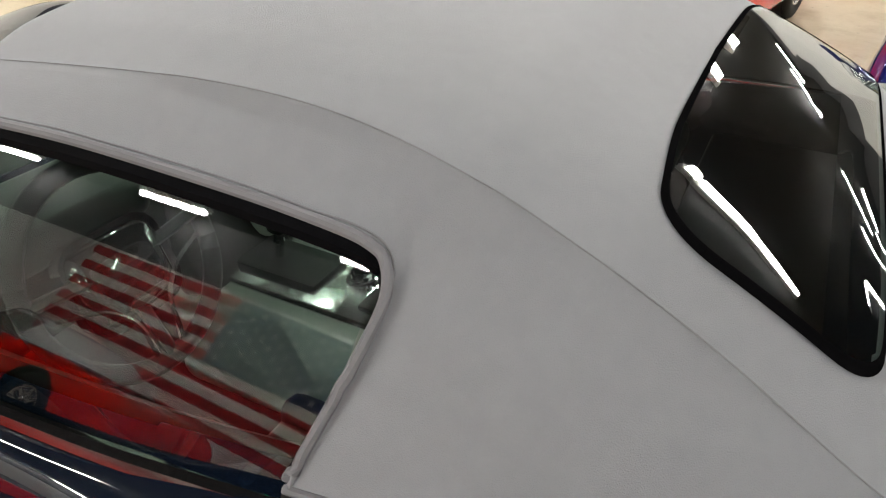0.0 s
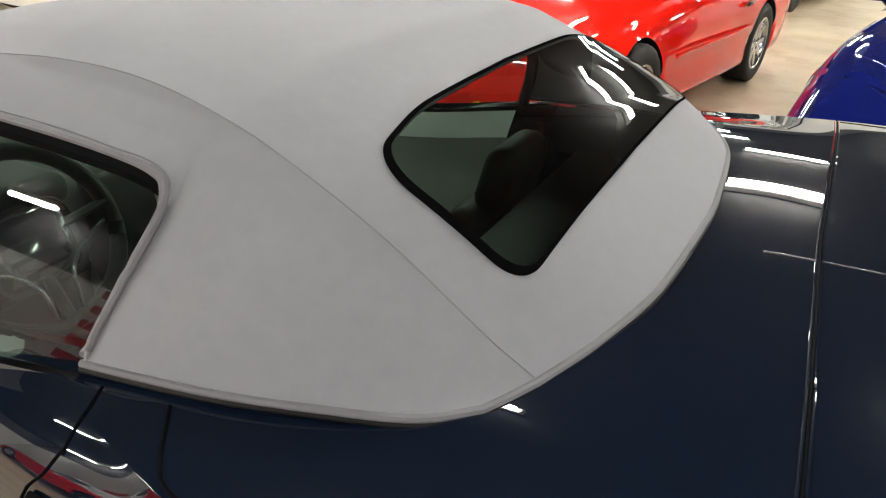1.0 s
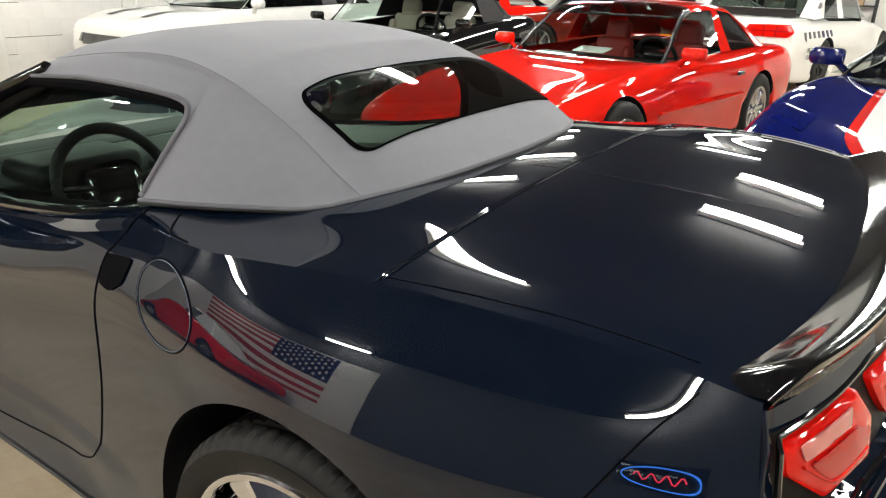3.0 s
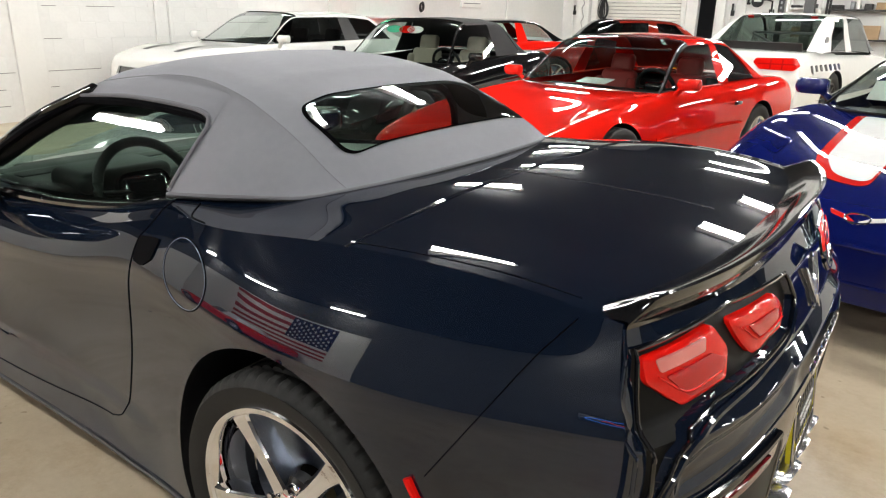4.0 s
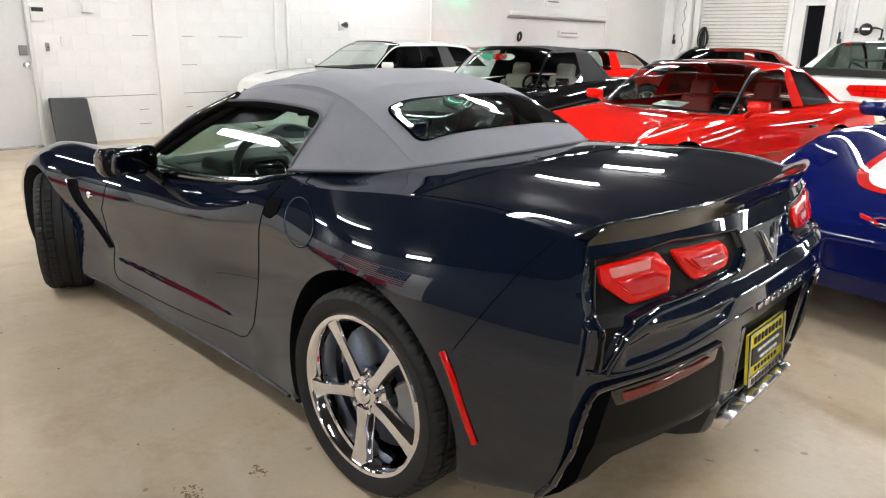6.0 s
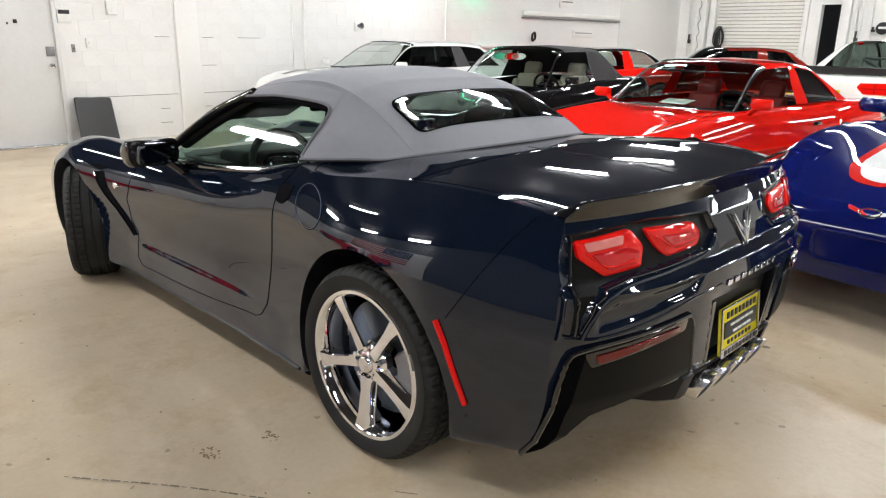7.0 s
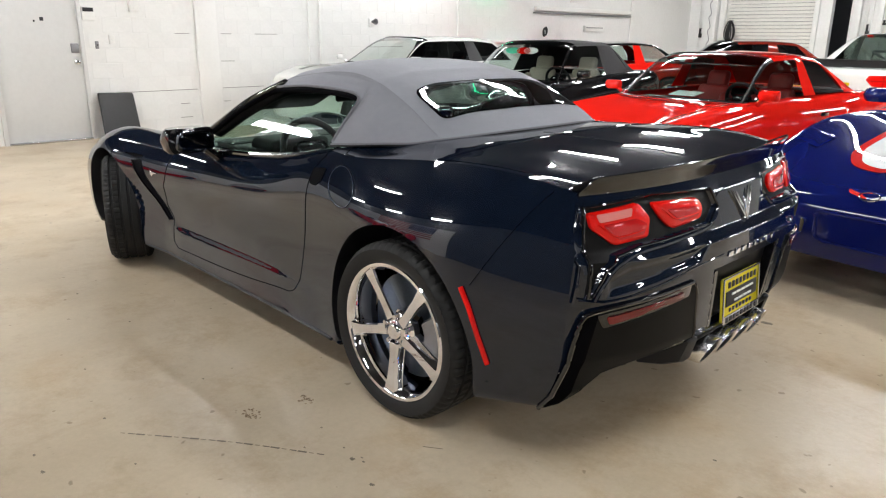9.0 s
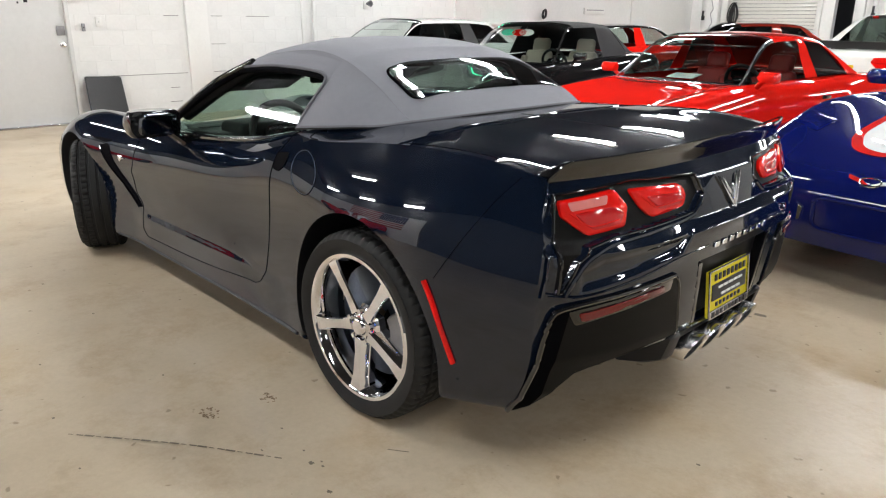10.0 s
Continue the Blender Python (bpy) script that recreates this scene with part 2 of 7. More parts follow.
M_RED_LENS = mat("red lens", (0.66, 0.007, 0.004), rough=0.08, coat=0.2, spec=0.3, var=0.04, vscale=10)
M_RED_DIM = mat("dim red reflector", (0.10, 0.003, 0.004), rough=0.12, coat=0.6, var=0.04)
M_RED_DEEP = mat("dark red lens", (0.42, 0.005, 0.006), rough=0.08, coat=0.4, var=0.04)
M_GLASS = glass_mat("window glass", (0.72, 0.87, 0.80), 0.92)
M_GLASS_DARK = glass_mat("tinted window glass", (0.62, 0.72, 0.67), 0.58)
M_GLASS_CAR = glass_mat("clear car glass", (0.84, 0.93, 0.89), 0.78, ior=1.36)
M_GLASS_BLACK = glass_mat("privacy glass", (0.5, 0.55, 0.55), 0.16)
# the pale reflection on the tail lamps, put into a lens colour
M_LENS_SHEEN = mat("red lens with painted sheen", (0.60, 0.17, 0.155), rough=0.06, coat=1.0, var=0.05)
M_REFLECT = mat("mirror glass", (0.14, 0.15, 0.17), rough=0.01, metal=1.0, var=0)
M_INT_GREY = mat("light grey leather", (0.55, 0.57, 0.54), rough=0.55, var=0.08, vscale=6, bump=0.15, bscale=300)
M_INT_BLACK = mat("black soft trim", (0.0045, 0.0045, 0.005), rough=0.55, spec=0.25, var=0.1, bump=0.1, bscale=300)
M_INT_DARK = mat("dark grey leather", (0.010, 0.010, 0.010), spec=0.3, rough=0.5, var=0.08, vscale=6, bump=0.15, bscale=300)
M_INT_RED = mat("red leather", (0.30, 0.02, 0.018), rough=0.5, var=0.1, vscale=6, bump=0.15, bscale=250)
M_INT_TAN = mat("pale leather", (0.42, 0.36, 0.30), rough=0.55, var=0.1, vscale=6, bump=0.15, bscale=250)
M_REDPAINT = paint("bright red paint", (0.74, 0.012, 0.006))
M_MAROON = paint("dark red metallic paint", (0.22, 0.018, 0.010), metal=0.3)
M_WHITEPAINT = paint("white paint", (0.78, 0.78, 0.76))
M_BLACKPAINT = paint("black paint", (0.006, 0.006, 0.007))
M_BLUEPAINT = paint("electric blue paint", (0.004, 0.008, 0.085), metal=0.0)
M_STRIPE_WHITE = paint("white stripe paint", (0.70, 0.72, 0.72))
M_STRIPE_RED = paint("red stripe paint", (0.55, 0.015, 0.012))
M_YELLOW = paint("yellow paint", (0.75, 0.55, 0.02))
M_BLACKCLOTH = mat("black canvas", (0.018, 0.018, 0.02), rough=0.9, var=0.15, bump=0.3, bscale=700)


def floor_mat():
    m, nt, p = nodes_of("sealed beige concrete")
    L = nt.links.new
    tc = nt.nodes.new("ShaderNodeTexCoord")

    def noise_node(scale, detail=6, rough=0.6):
        n = nt.nodes.new("ShaderNodeTexNoise")
        n.inputs["Scale"].default_value, n.inputs["Detail"].default_value, n.inputs["Roughness"].default_value = scale, detail, rough
        L(tc.outputs["Object"], n.inputs["Vector"])
        return n

    def ramp(src, a, b, ca, cb):
        r = nt.nodes.new("ShaderNodeValToRGB")
        r.color_ramp.elements[0].position, r.color_ramp.elements[1].position = a, b
        r.color_ramp.elements[0].color, r.color_ramp.elements[1].color = (*ca, 1), (*cb, 1)
        L(src.outputs["Fac"], r.inputs["Fac"])
        return r

    def times(a, b):
        x = nt.nodes.new("ShaderNodeMix")
        x.data_type, x.blend_type = "RGBA", "MULTIPLY"
        x.inputs["Factor"].default_value = 1
        L(a, x.inputs["A"])
        L(b, x.inputs["B"])
        return x.outputs["Result"]

    base = ramp(noise_node(0.55, 5), 0.36, 0.64, (0.46, 0.378, 0.268), (0.588, 0.496, 0.366))
    fine = ramp(noise_node(38, 8, 0.7), 0.3, 0.7, (0.93, 0.93, 0.93), (1.04, 1.04, 1.04))
    stain = ramp(noise_node(2.3, 7, 0.72), 0.50, 0.74, (1, 1, 1), (0.74, 0.66, 0.55))
    brown = ramp(noise_node(0.95, 6, 0.66), 0.50, 0.70, (1, 1, 1), (0.86, 0.77, 0.64))
    speck = ramp(noise_node(17, 2, 0.4), 0.72, 0.755, (1, 1, 1), (0.60, 0.57, 0.53))
    col = times(times(times(times(base.outputs[0], fine.outputs[0]), stain.outputs[0]), brown.outputs[0]), speck.outputs[0])
    L(col, p.inputs["Base Color"])
    rr = nt.nodes.new("ShaderNodeMapRange")
    rr.inputs["To Min"].default_value, rr.inputs["To Max"].default_value = 0.22, 0.5
    L(noise_node(2.1, 6).outputs["Fac"], rr.inputs["Value"])
    L(rr.outputs[0], p.inputs["Roughness"])
    p.inputs["Specular IOR Level"].default_value = 0.45
    b = nt.nodes.new("ShaderNodeBump")
    b.inputs["Strength"].default_value, b.inputs["Distance"].default_value = 0.12, 0.003
    L(noise_node(9, 8, 0.6).outputs["Fac"], b.inputs["Height"])
    L(b.outputs[0], p.inputs["Normal"])
    return m


M_FLOOR = floor_mat()
M_WALL = mat("white painted block", (0.745, 0.745, 0.73), rough=0.5, var=0.05, vscale=1.1, bump=0.12, bscale=45)
M_POST = mat("dark grey column paint", (0.055, 0.057, 0.06), rough=0.5, var=0.08, vscale=3.0)
M_PANEL = mat("black plastic sheet", (0.022, 0.022, 0.023), rough=0.28, var=0.15, vscale=2.0)
M_CRACK = mat("dark mortar crack", (0.16, 0.155, 0.145), rough=0.9, var=0.2, vscale=6)
M_BLOCK = mat("white painted masonry", (0.745, 0.745, 0.73), rough=0.45, var=0.04, vscale=2.0, bump=0.35, bscale=70, rand=0.012)
M_DARKWALL = mat("dark grey wall paint", (0.07, 0.07, 0.074), rough=0.6, var=0.08, vscale=1.5, bump=0.2, bscale=40)
M_CEIL = mat("dark ceiling deck", (0.02, 0.02, 0.022), rough=0.8, var=0.06, bump=0.1, bscale=30)
M_DOOR = mat("white painted steel door", (0.60, 0.60, 0.59), rough=0.35, var=0.04, vscale=1.5)
M_WHITE = mat("white plastic", (0.75, 0.75, 0.73), rough=0.4, var=0.05)
M_TUBE = mat("lit fluorescent tube", (1.0, 0.985, 0.94), rough=0.4, var=0, emit=TUBE)
M_TROFFER = mat("white enamel", (0.75, 0.75, 0.72), rough=0.35, var=0.03)
M_GREEN_NEON = mat("green neon tube", (0.05, 1.0, 0.45), rough=0.4, var=0, emit=12.0)
M_BLUE_NEON = mat("blue neon tube", (0.05, 0.25, 1.0), rough=0.4, var=0, emit=9.0)
M_RED_NEON = mat("red neon tube", (1.0, 0.05, 0.10), rough=0.4, var=0, emit=9.0)
M_FLAG_RED = mat("red flag cloth", (0.42, 0.02, 0.025), rough=0.85, var=0.1, vscale=4)
M_FLAG_WHITE = mat("white flag cloth", (0.72, 0.70, 0.66), rough=0.85, var=0.06, vscale=4)
M_FLAG_BLUE = mat("navy flag cloth", (0.012, 0.02, 0.085), rough=0.85, var=0.1, vscale=4)
M_SHUTTER = mat("cream roller shutter", (0.72, 0.71, 0.66), rough=0.4, var=0.05, vscale=1)
M_STEELGREY = mat("grey steel", (0.25, 0.25, 0.26), rough=0.45, metal=0.6, var=0.1)
M_SIGNGREEN = mat("green sign board", (0.05, 0.55, 0.33), rough=0.4, var=0.1)
M_ORANGE = mat("orange shelf steel", (0.60, 0.16, 0.03), rough=0.5, var=0.1)
M_CARTON = mat("cardboard", (0.36, 0.25, 0.15), rough=0.8, var=0.12)
M_STAIN_BROWN = mat("rusty floor stain", (0.21, 0.145, 0.088), rough=0.6, var=0.3, vscale=30)
M_STAIN = mat("dark floor stain", (0.17, 0.145, 0.11), rough=0.6, var=0.3, vscale=20)

# ---- the room ----
X0, X1, Y0, Y1, H = -8.5, 11.0, -7.0, 17.8, 3.35
HW = 2.8


def plain(name, bm, material, label, category, m=None):
    ob = part(name, bm, material, None, "", m)
    return tagged(ob, label, category, kind="structure")


XS = -13.2
plain("floor", box(X1 - XS + 0.6, Y1 - Y0 + 0.6, 0.2, ((XS + X1) / 2, (Y0 + Y1) / 2, -0.1)), M_FLOOR, "sealed beige concrete floor with scuffs and small stains", "floor")
plain("ceiling", box(X1 - XS + 0.6, Y1 - Y0 + 0.6, 0.2, ((XS + X1) / 2, (Y0 + Y1) / 2, H + 0.1)), M_CEIL, "dark ceiling with rows of fluorescent lights", "ceiling")
DOOR_Y0, DOOR_Y1, DOOR_H = -0.03, 0.985, 2.06


def wall_west():
    bm = bmesh.new()
    for a, b, z0, z1 in ((-1.4, DOOR_Y0 - 0.05, 0, HW), (DOOR_Y1 + 0.05, Y1, 0, HW), (DOOR_Y0 - 0.05, DOOR_Y1 + 0.05, DOOR_H + 0.05, HW)):
        box(0.2, b - a, z1 - z0, (X0 - 0.1, (a + b) / 2, (z0 + z1) / 2), bm=bm)
    return bm


W_WEST = plain("wall_west", wall_west(), M_WALL, "white painted concrete block wall with a steel door", "wall")
# the room runs on to the west behind the walk
plain("wall_south", box(-3.7 - XS, 0.2, 2.5, ((XS - 3.7) / 2, Y0 - 0.1, 1.25)), M_WALL, "white painted wall with a large flag", "wall")
plain("wall_south_upper", box(-3.7 - XS, 0.2, H - 2.5, ((XS - 3.7) / 2, Y0 - 0.1, (H + 2.5) / 2)), M_DARKWALL, "dark grey band above a white wall", "wall")
plain("wall_alcove", box(0.2, -1.2 - Y0, 2.5, (XS - 0.1, (Y0 - 1.2) / 2, 1.25)), M_WALL, "white painted end wall of an alcove", "wall")
plain("wall_alcove_upper", box(0.2, -1.2 - Y0, H - 2.5, (XS - 0.1, (Y0 - 1.2) / 2, (H + 2.5) / 2)), M_DARKWALL, "dark grey band above an alcove wall", "wall")
plain("wall_return", box(X0 - 0.2 - XS, 0.2, H, ((X0 - 0.2 + XS) / 2, -1.3, H / 2)), M_DARKWALL, "dark grey return wall of an alcove", "wall")
# an added dark stretch, unseen, that keeps the rear flank's reflection dark
plain("wall_south_bay", box(X1 + 3.7, 0.2, H, ((X1 - 3.7) / 2, Y0 - 0.1, H / 2)), M_DARKWALL, "unseen dark wall added to darken reflections in the car's flank", "wall")
plain("wall_east", box(0.2, Y1 - Y0, HW, (X1 + 0.1, (Y0 + Y1) / 2, HW / 2)), M_WALL, "white painted wall", "wall")
# out of view; added so the car's paint mirrors dark instead of pale haze
for nm, sx, sy, cx, cy in (("wall_west_upper", 0.2, Y1 + 1.4, X0 - 0.1, (Y1 - 1.4) / 2), ("wall_east_upper", 0.2, Y1 - Y0, X1 + 0.1, (Y0 + Y1) / 2), ("wall_north_upper", X1 - X0, 0.2, (X0 + X1) / 2, Y1 + 0.1)):
    plain(nm, box(sx, sy, H - HW, (cx, cy, (H + HW) / 2)), M_DARKWALL, "unseen dark band added above a white painted wall", "wall")
# north wall, with the shutter's opening and a dark doorway
SH0, SH1, DW0, DW1 = -7.42, -5.10, -4.70, -4.25


def wall_north():
    bm = bmesh.new()
    for a, b, z0, z1 in ((X0, SH0, 0, HW), (SH1, DW0, 0, HW), (DW1, X1, 0, HW), (DW0, DW1, 2.4, HW)):
        box(b - a, 0.2, z1 - z0, ((a + b) / 2, Y1 + 0.1, (z0 + z1) / 2), bm=bm)
    return bm


plain("wall_north", wall_north(), M_WALL, "white painted end wall with a roller shutter and a doorway", "wall")
# the gloom beyond the doorway is put into this wall's black colour
plain("wall_passage", box(3.0, 0.1, H, (-4.1, Y1 + 1.6, H / 2)), M_DARK, "wall coloured black for the darkness of an unlit passage", "wall")


SHUT = thing("roller_shutter", "closed cream slatted roller shutter door", "roller shutter", pose(0, 0, 0), kind="structure")
slat_bm = bmesh.new()
box(SH1 - SH0 + 0.04, 0.035, 0.084, (0, 0, 0), 0.012, 1, bm=slat_bm)
first = part("slat", slat_bm, M_SHUTTER, SHUT, m=pose((SH0 + SH1) / 2, Y1 + 0.05, 0.05))
for i in range(1, 30):
    o = new("slat", first.data)
    o.parent, o.matrix_local = SHUT, pose((SH0 + SH1) / 2, Y1 + 0.05, 0.05 + i * 0.092)
for x in (SH0 - 0.06, SH1 + 0.06):
    part("guide_rail", box(0.12, 0.1, 2.8, (x, Y1 - 0.03, 1.40), 0.01), M_WHITE, SHUT)


# ceiling lights, in rows along x
def ceiling_light(x, y, length=1.2):
    t = thing("ceiling_light", "white enamel fluorescent strip light, switched on", "ceiling light", pose(x, y, H - 0.05), group="ceiling strip lights")
    b = bmesh.new()
    box(length + 0.1, 0.13, 0.06, (0, 0, 0.02), 0.01, 1, bm=b)
    part("housing", b, M_TROFFER, t)
    v, f = tube([(-length / 2, 0, -0.040), (length / 2, 0, -0.040)], 0.045, 8)
    part("tube", mesh_from("tube", v, f, M_TUBE), None, t)
    return t


LIGHT0 = ceiling_light(*LIGHTS[0])
for x, y in LIGHTS[1:]:
    copy_thing(LIGHT0, pose(x, y, H - 0.05))

# the steel door in the west wall
D1 = thing("door_1", "closed white painted steel door with a dark lock and round knob", "door", pose(X0 - 0.02, 0, 0), kind="structure")
part("leaf", box(0.05, DOOR_Y1 - DOOR_Y0, DOOR_H - 0.01, (0, (DOOR_Y0 + DOOR_Y1) / 2, DOOR_H / 2), 0.004), M_DOOR, D1)
for y in (DOOR_Y0 - 0.025, DOOR_Y1 + 0.025):
    part("frame", box(0.1, 0.05, DOOR_H + 0.05, (0.02, y, DOOR_H / 2 + 0.02), 0.006), M_DOOR, D1)
part("frame", box(0.1, DOOR_Y1 - DOOR_Y0, 0.05, (0.02, (DOOR_Y0 + DOOR_Y1) / 2, DOOR_H + 0.03), 0.006), M_DOOR, D1)
part("threshold", box(0.08, DOOR_Y1 - DOOR_Y0, 0.025, (0.05, (DOOR_Y0 + DOOR_Y1) / 2, 0.0125), 0.005), M_ALLOY, D1)
part("lock_plate", box(0.02, 0.10, 0.12, (0.035, DOOR_Y1 - 0.07, 1.2), 0.006), M_STEELGREY, D1, "dark lock plate")
v, f = lathe([(0, 0.0), (0.03, 0.0), (0.03, 0.012), (0.012, 0.016), (0.012, 0.035), (0.03, 0.045), (0.028, 0.065), (0, 0.07)], 20, "x")
part("knob", mesh_from("knob", v, f, M_CHROME), None, D1, "round steel knob", pose(0.025, DOOR_Y1 - 0.07, 1.02))
for y, z, w, h in ((0.56, 1.56, 0.045, 0.045), (0.47, 1.535, 0.020, 0.025)):
    part("mark", box(0.010, w, h, (0.029, y, z), 0.003), M_DARK, D1, "small dark mark")


def wall_box(name, label, cat, x, y, z, sx, sy, sz, material, extra=None):
    t = thing(name, label, cat, pose(x, y, z))
    part("case", box(sx, sy, sz, (sx / 2, 0, 0), min(sx, sy, sz) * 0.15), material, t)
    if extra:
        part(*extra, t)
    return t


wall_box("keypad", "small white alarm keypad with a dark display on the wall", "keypad", X0, 1.13, 1.64, 0.035, 0.165, 0.17, M_WHITE, ("display", box(0.01, 0.135, 0.05, (0.038, 0, 0.05), 0.003), M_DARK))
wall_box("junction_box", "white junction box on a block wall", "electrical box", X0, 1.73, 1.76, 0.07, 0.13, 0.17, M_WHITE, ("knockout", box(0.008, 0.03, 0.03, (0.074, 0, -0.03), 0.004), M_WHITE))
wall_box("light_switch", "white light switch on a block wall", "light switch", X0, 1.40, 1.31, 0.03, 0.075, 0.12, M_WHITE, ("toggle", box(0.02, 0.012, 0.025, (0.035, 0, 0.0), 0.003), M_WHITE))
wall_box("door_buzzer", "small grey door release button on the wall", "button", X0, 1.20, 1.24, 0.03, 0.04, 0.10, M_STEELGREY, ("button", box(0.01, 0.018, 0.018, (0.034, 0, 0.0), 0.004), M_DARK))
HORN = thing("wall_horn", "white and grey alarm horn on a block wall", "alarm horn", pose(X0, 5.95, 1.61))
part("plate", box(0.03, 0.13, 0.15, (0.015, 0, 0), 0.008), M_WHITE, HORN)
v, f = lathe([(0.02, 0), (0.025, 0.04), (0.05, 0.1), (0.055, 0.1), (0.03, 0.03)], 20, "x")
part("bell", mesh_from("bell", v, f, M_STEELGREY), None, HORN, m=pose(0.03, 0.0, 0.02))


def conduit(y, z0, z1, r, label):
    v, f = tube([(X0 + r + 0.005, y, z0), (X0 + r + 0.005, y, z1)], r, 10)
    return tagged(part("conduit", mesh_from("conduit", v, f, M_WHITE)), label, "conduit", "wall conduits")


conduit(4.60, 0.0, H, 0.016, "thin white painted conduit up a block wall")
conduit(4.82, 0.0, H, 0.022, "thicker white painted conduit up a block wall")
conduit(8.15, 0.0, H, 0.02, "white painted conduit up a block wall near a neon sign")
conduit(14.55, 0.0, H, 0.02, "white painted conduit at the end of a strip")
# a shallow pier in the wall
plain("wall_pier", box(0.05, 0.34, H, (X0 + 0.025, 2.78, H / 2), 0.01), M_BLOCK, "shallow white painted masonry pier", "wall pier")
# a pale strip along the wall, unlit
RAIL = thing("wall_strip", "long pale unlit strip fixture on a white wall", "strip fixture", pose(X0, 12.5, 2.0))
part("body", box(0.10, 3.9, 0.10, (0.05, 0, 0), 0.02), M_TROFFER, RAIL)
part("rail", box(0.06, 4.0, 0.03, (0.05, 0, -0.09), 0.01), M_STEELGREY, RAIL)
wall_box("wall_vent", "white louvred vent on a white wall", "vent", X0, 12.9, 1.60, 0.05, 0.85, 0.14, M_WHITE, ("slit", box(0.01, 0.7, 0.02, (0.052, 0, 0.02), 0.003), M_STEELGREY))
wall_box("wall_shelf", "white shelf board on a white wall", "shelf", X0, 9.6, 1.30, 0.25, 1.3, 0.05, M_WHITE, ("bracket", box(0.2, 0.03, 0.12, (0.1, 0.3, -0.08), 0.004), M_WHITE))
wall_box("notice_board", "white notice with faint lines on the wall", "notice", X0, 12.2, 2.32, 0.02, 0.6, 0.3, M_WHITE, ("print", box(0.004, 0.45, 0.03, (0.022, 0, -0.02)), M_STEELGREY))
COIL = thing("hose_coil", "black coiled hose hanging on the wall", "hose", pose(X0 + 0.06, 10.9, 1.5))
for k in range(3):
    pts = [(0.02 * k, 0.055 * math.cos(a), 0.09 * math.sin(a) + 0.012 * k) for a in np.linspace(0, 2 * math.pi, 24, endpoint=False)]
    v, f = tube(pts, 0.011, 6, True)
    part("loop", mesh_from("loop", v, f, M_DARK), None, COIL)
# neon sign, mostly above the view
NEON = thing("neon_sign", "green neon sign with a dark board on a white wall", "neon sign", pose(X0 + 0.05, 9.0, 2.36))
part("board", box(0.05, 1.5, 0.5, (0.0, 0, 0.12), 0.02), M_STEELGREY, NEON)
v, f = tube([(0.07, 0.7 * math.cos(a), 0.12 + 0.22 * math.sin(a)) for a in np.linspace(0, 2 * math.pi, 48, endpoint=False)], 0.014, 8, True)
part("tube", mesh_from("tube", v, f, M_GREEN_NEON), None, NEON)


def leaning_panel():
    t = thing("leaning_board", "black plastic panel leaning against a block wall", "panel", pose(X0 + 0.05, 1.345, 0.0))
    out = rounded([(-0.27, 0), (0.23, 0), (0.22, 0.60), (-0.25, 0.62)], 0.03)
    v, f = slab(out, 0.03, lambda a, b, d: (0.20 - 0.26 * b + d, a, b), 0.01)
    part("sheet", mesh_from("sheet", v, f, M_PANEL), None, t)
    return t


leaning_panel()
# open joints in the block wall
for y0, y1, z in ((1.22, 2.58, .60), (2.99, 3.70, .60), (2.99, 3.22, 1.00), (2.30, 2.44, .40), (2.28, 2.46, .20), (2.99, 3.10, .40), (3.02, 3.20, 1.40), (2.30, 2.52, 1.40), (5.0, 5.5, .80), (5.9, 6.7, 1.20), (3.6, 4.0, 1.40)):
    o = box(0.004, y1 - y0, 0.007, (X0 + 0.004, (y0 + y1) / 2, z), 0.001)
    part("joint_crack", o, M_CRACK, W_WEST)


# flag on the wall behind the walk, with folds
def flag(x, y, z, w, h):
    t = thing("wall_flag", "large red and white striped flag with a starry navy canton", "flag", pose(x, y, z))

    def sheet(a0, a1, b0, b1, off=0.0):
        nu, nv = max(2, int((a1 - a0) * 14)), max(2, int((b1 - b0) * 10))
        g = [(a, 0.03 + off + 0.012 * math.sin(a * 5 + b * 1.3), b) for a in np.linspace(a0, a1, nu + 1) for b in np.linspace(b0, b1, nv + 1)]
        return g, grid_faces(nu + 1, nv + 1)

    s = h / 13
    for i in range(13):
        b1 = h - i * s
        v, f = sheet(0, w * (0.6 if i < 7 else 1.0), b1 - s, b1)
        part("stripe", mesh_from("stripe", v, f, M_FLAG_RED if i % 2 == 0 else M_FLAG_WHITE), None, t)
    v, f = sheet(w * 0.6, w, h - 7 * s, h, 0.0)
    part("canton", mesh_from("canton", v, f, M_FLAG_BLUE), None, t)
    star = []
    for r in range(9):
        for c in range(11):
            if (r + c) % 2 == 0:
                cx, cz = w * 0.6 + w * 0.4 * (c + 1) / 12, h - 7 * s * (r + 1) / 10
                pts = [(cx + rr * math.sin(a), cz + rr * math.cos(a)) for a, rr in ((2 * math.pi * k / 10, (0.062 if k % 2 == 0 else 0.026) * h / 1.6) for k in range(10))]
                star.append(([(p, 0.05 + 0.012 * math.sin(p * 5 + q * 1.3), q) for p, q in pts] + [(cx, 0.053 + 0.012 * math.sin(cx * 5 + cz * 1.3), cz)], [(k, (k + 1) % 10, 10) for k in range(10)]))
    v, f = join(*star)
    part("stars", mesh_from("stars", v, f, M_FLAG_WHITE), None, t)
    return t


flag(FLAG[0], Y0, FLAG[1], FLAG[2], FLAG[3])
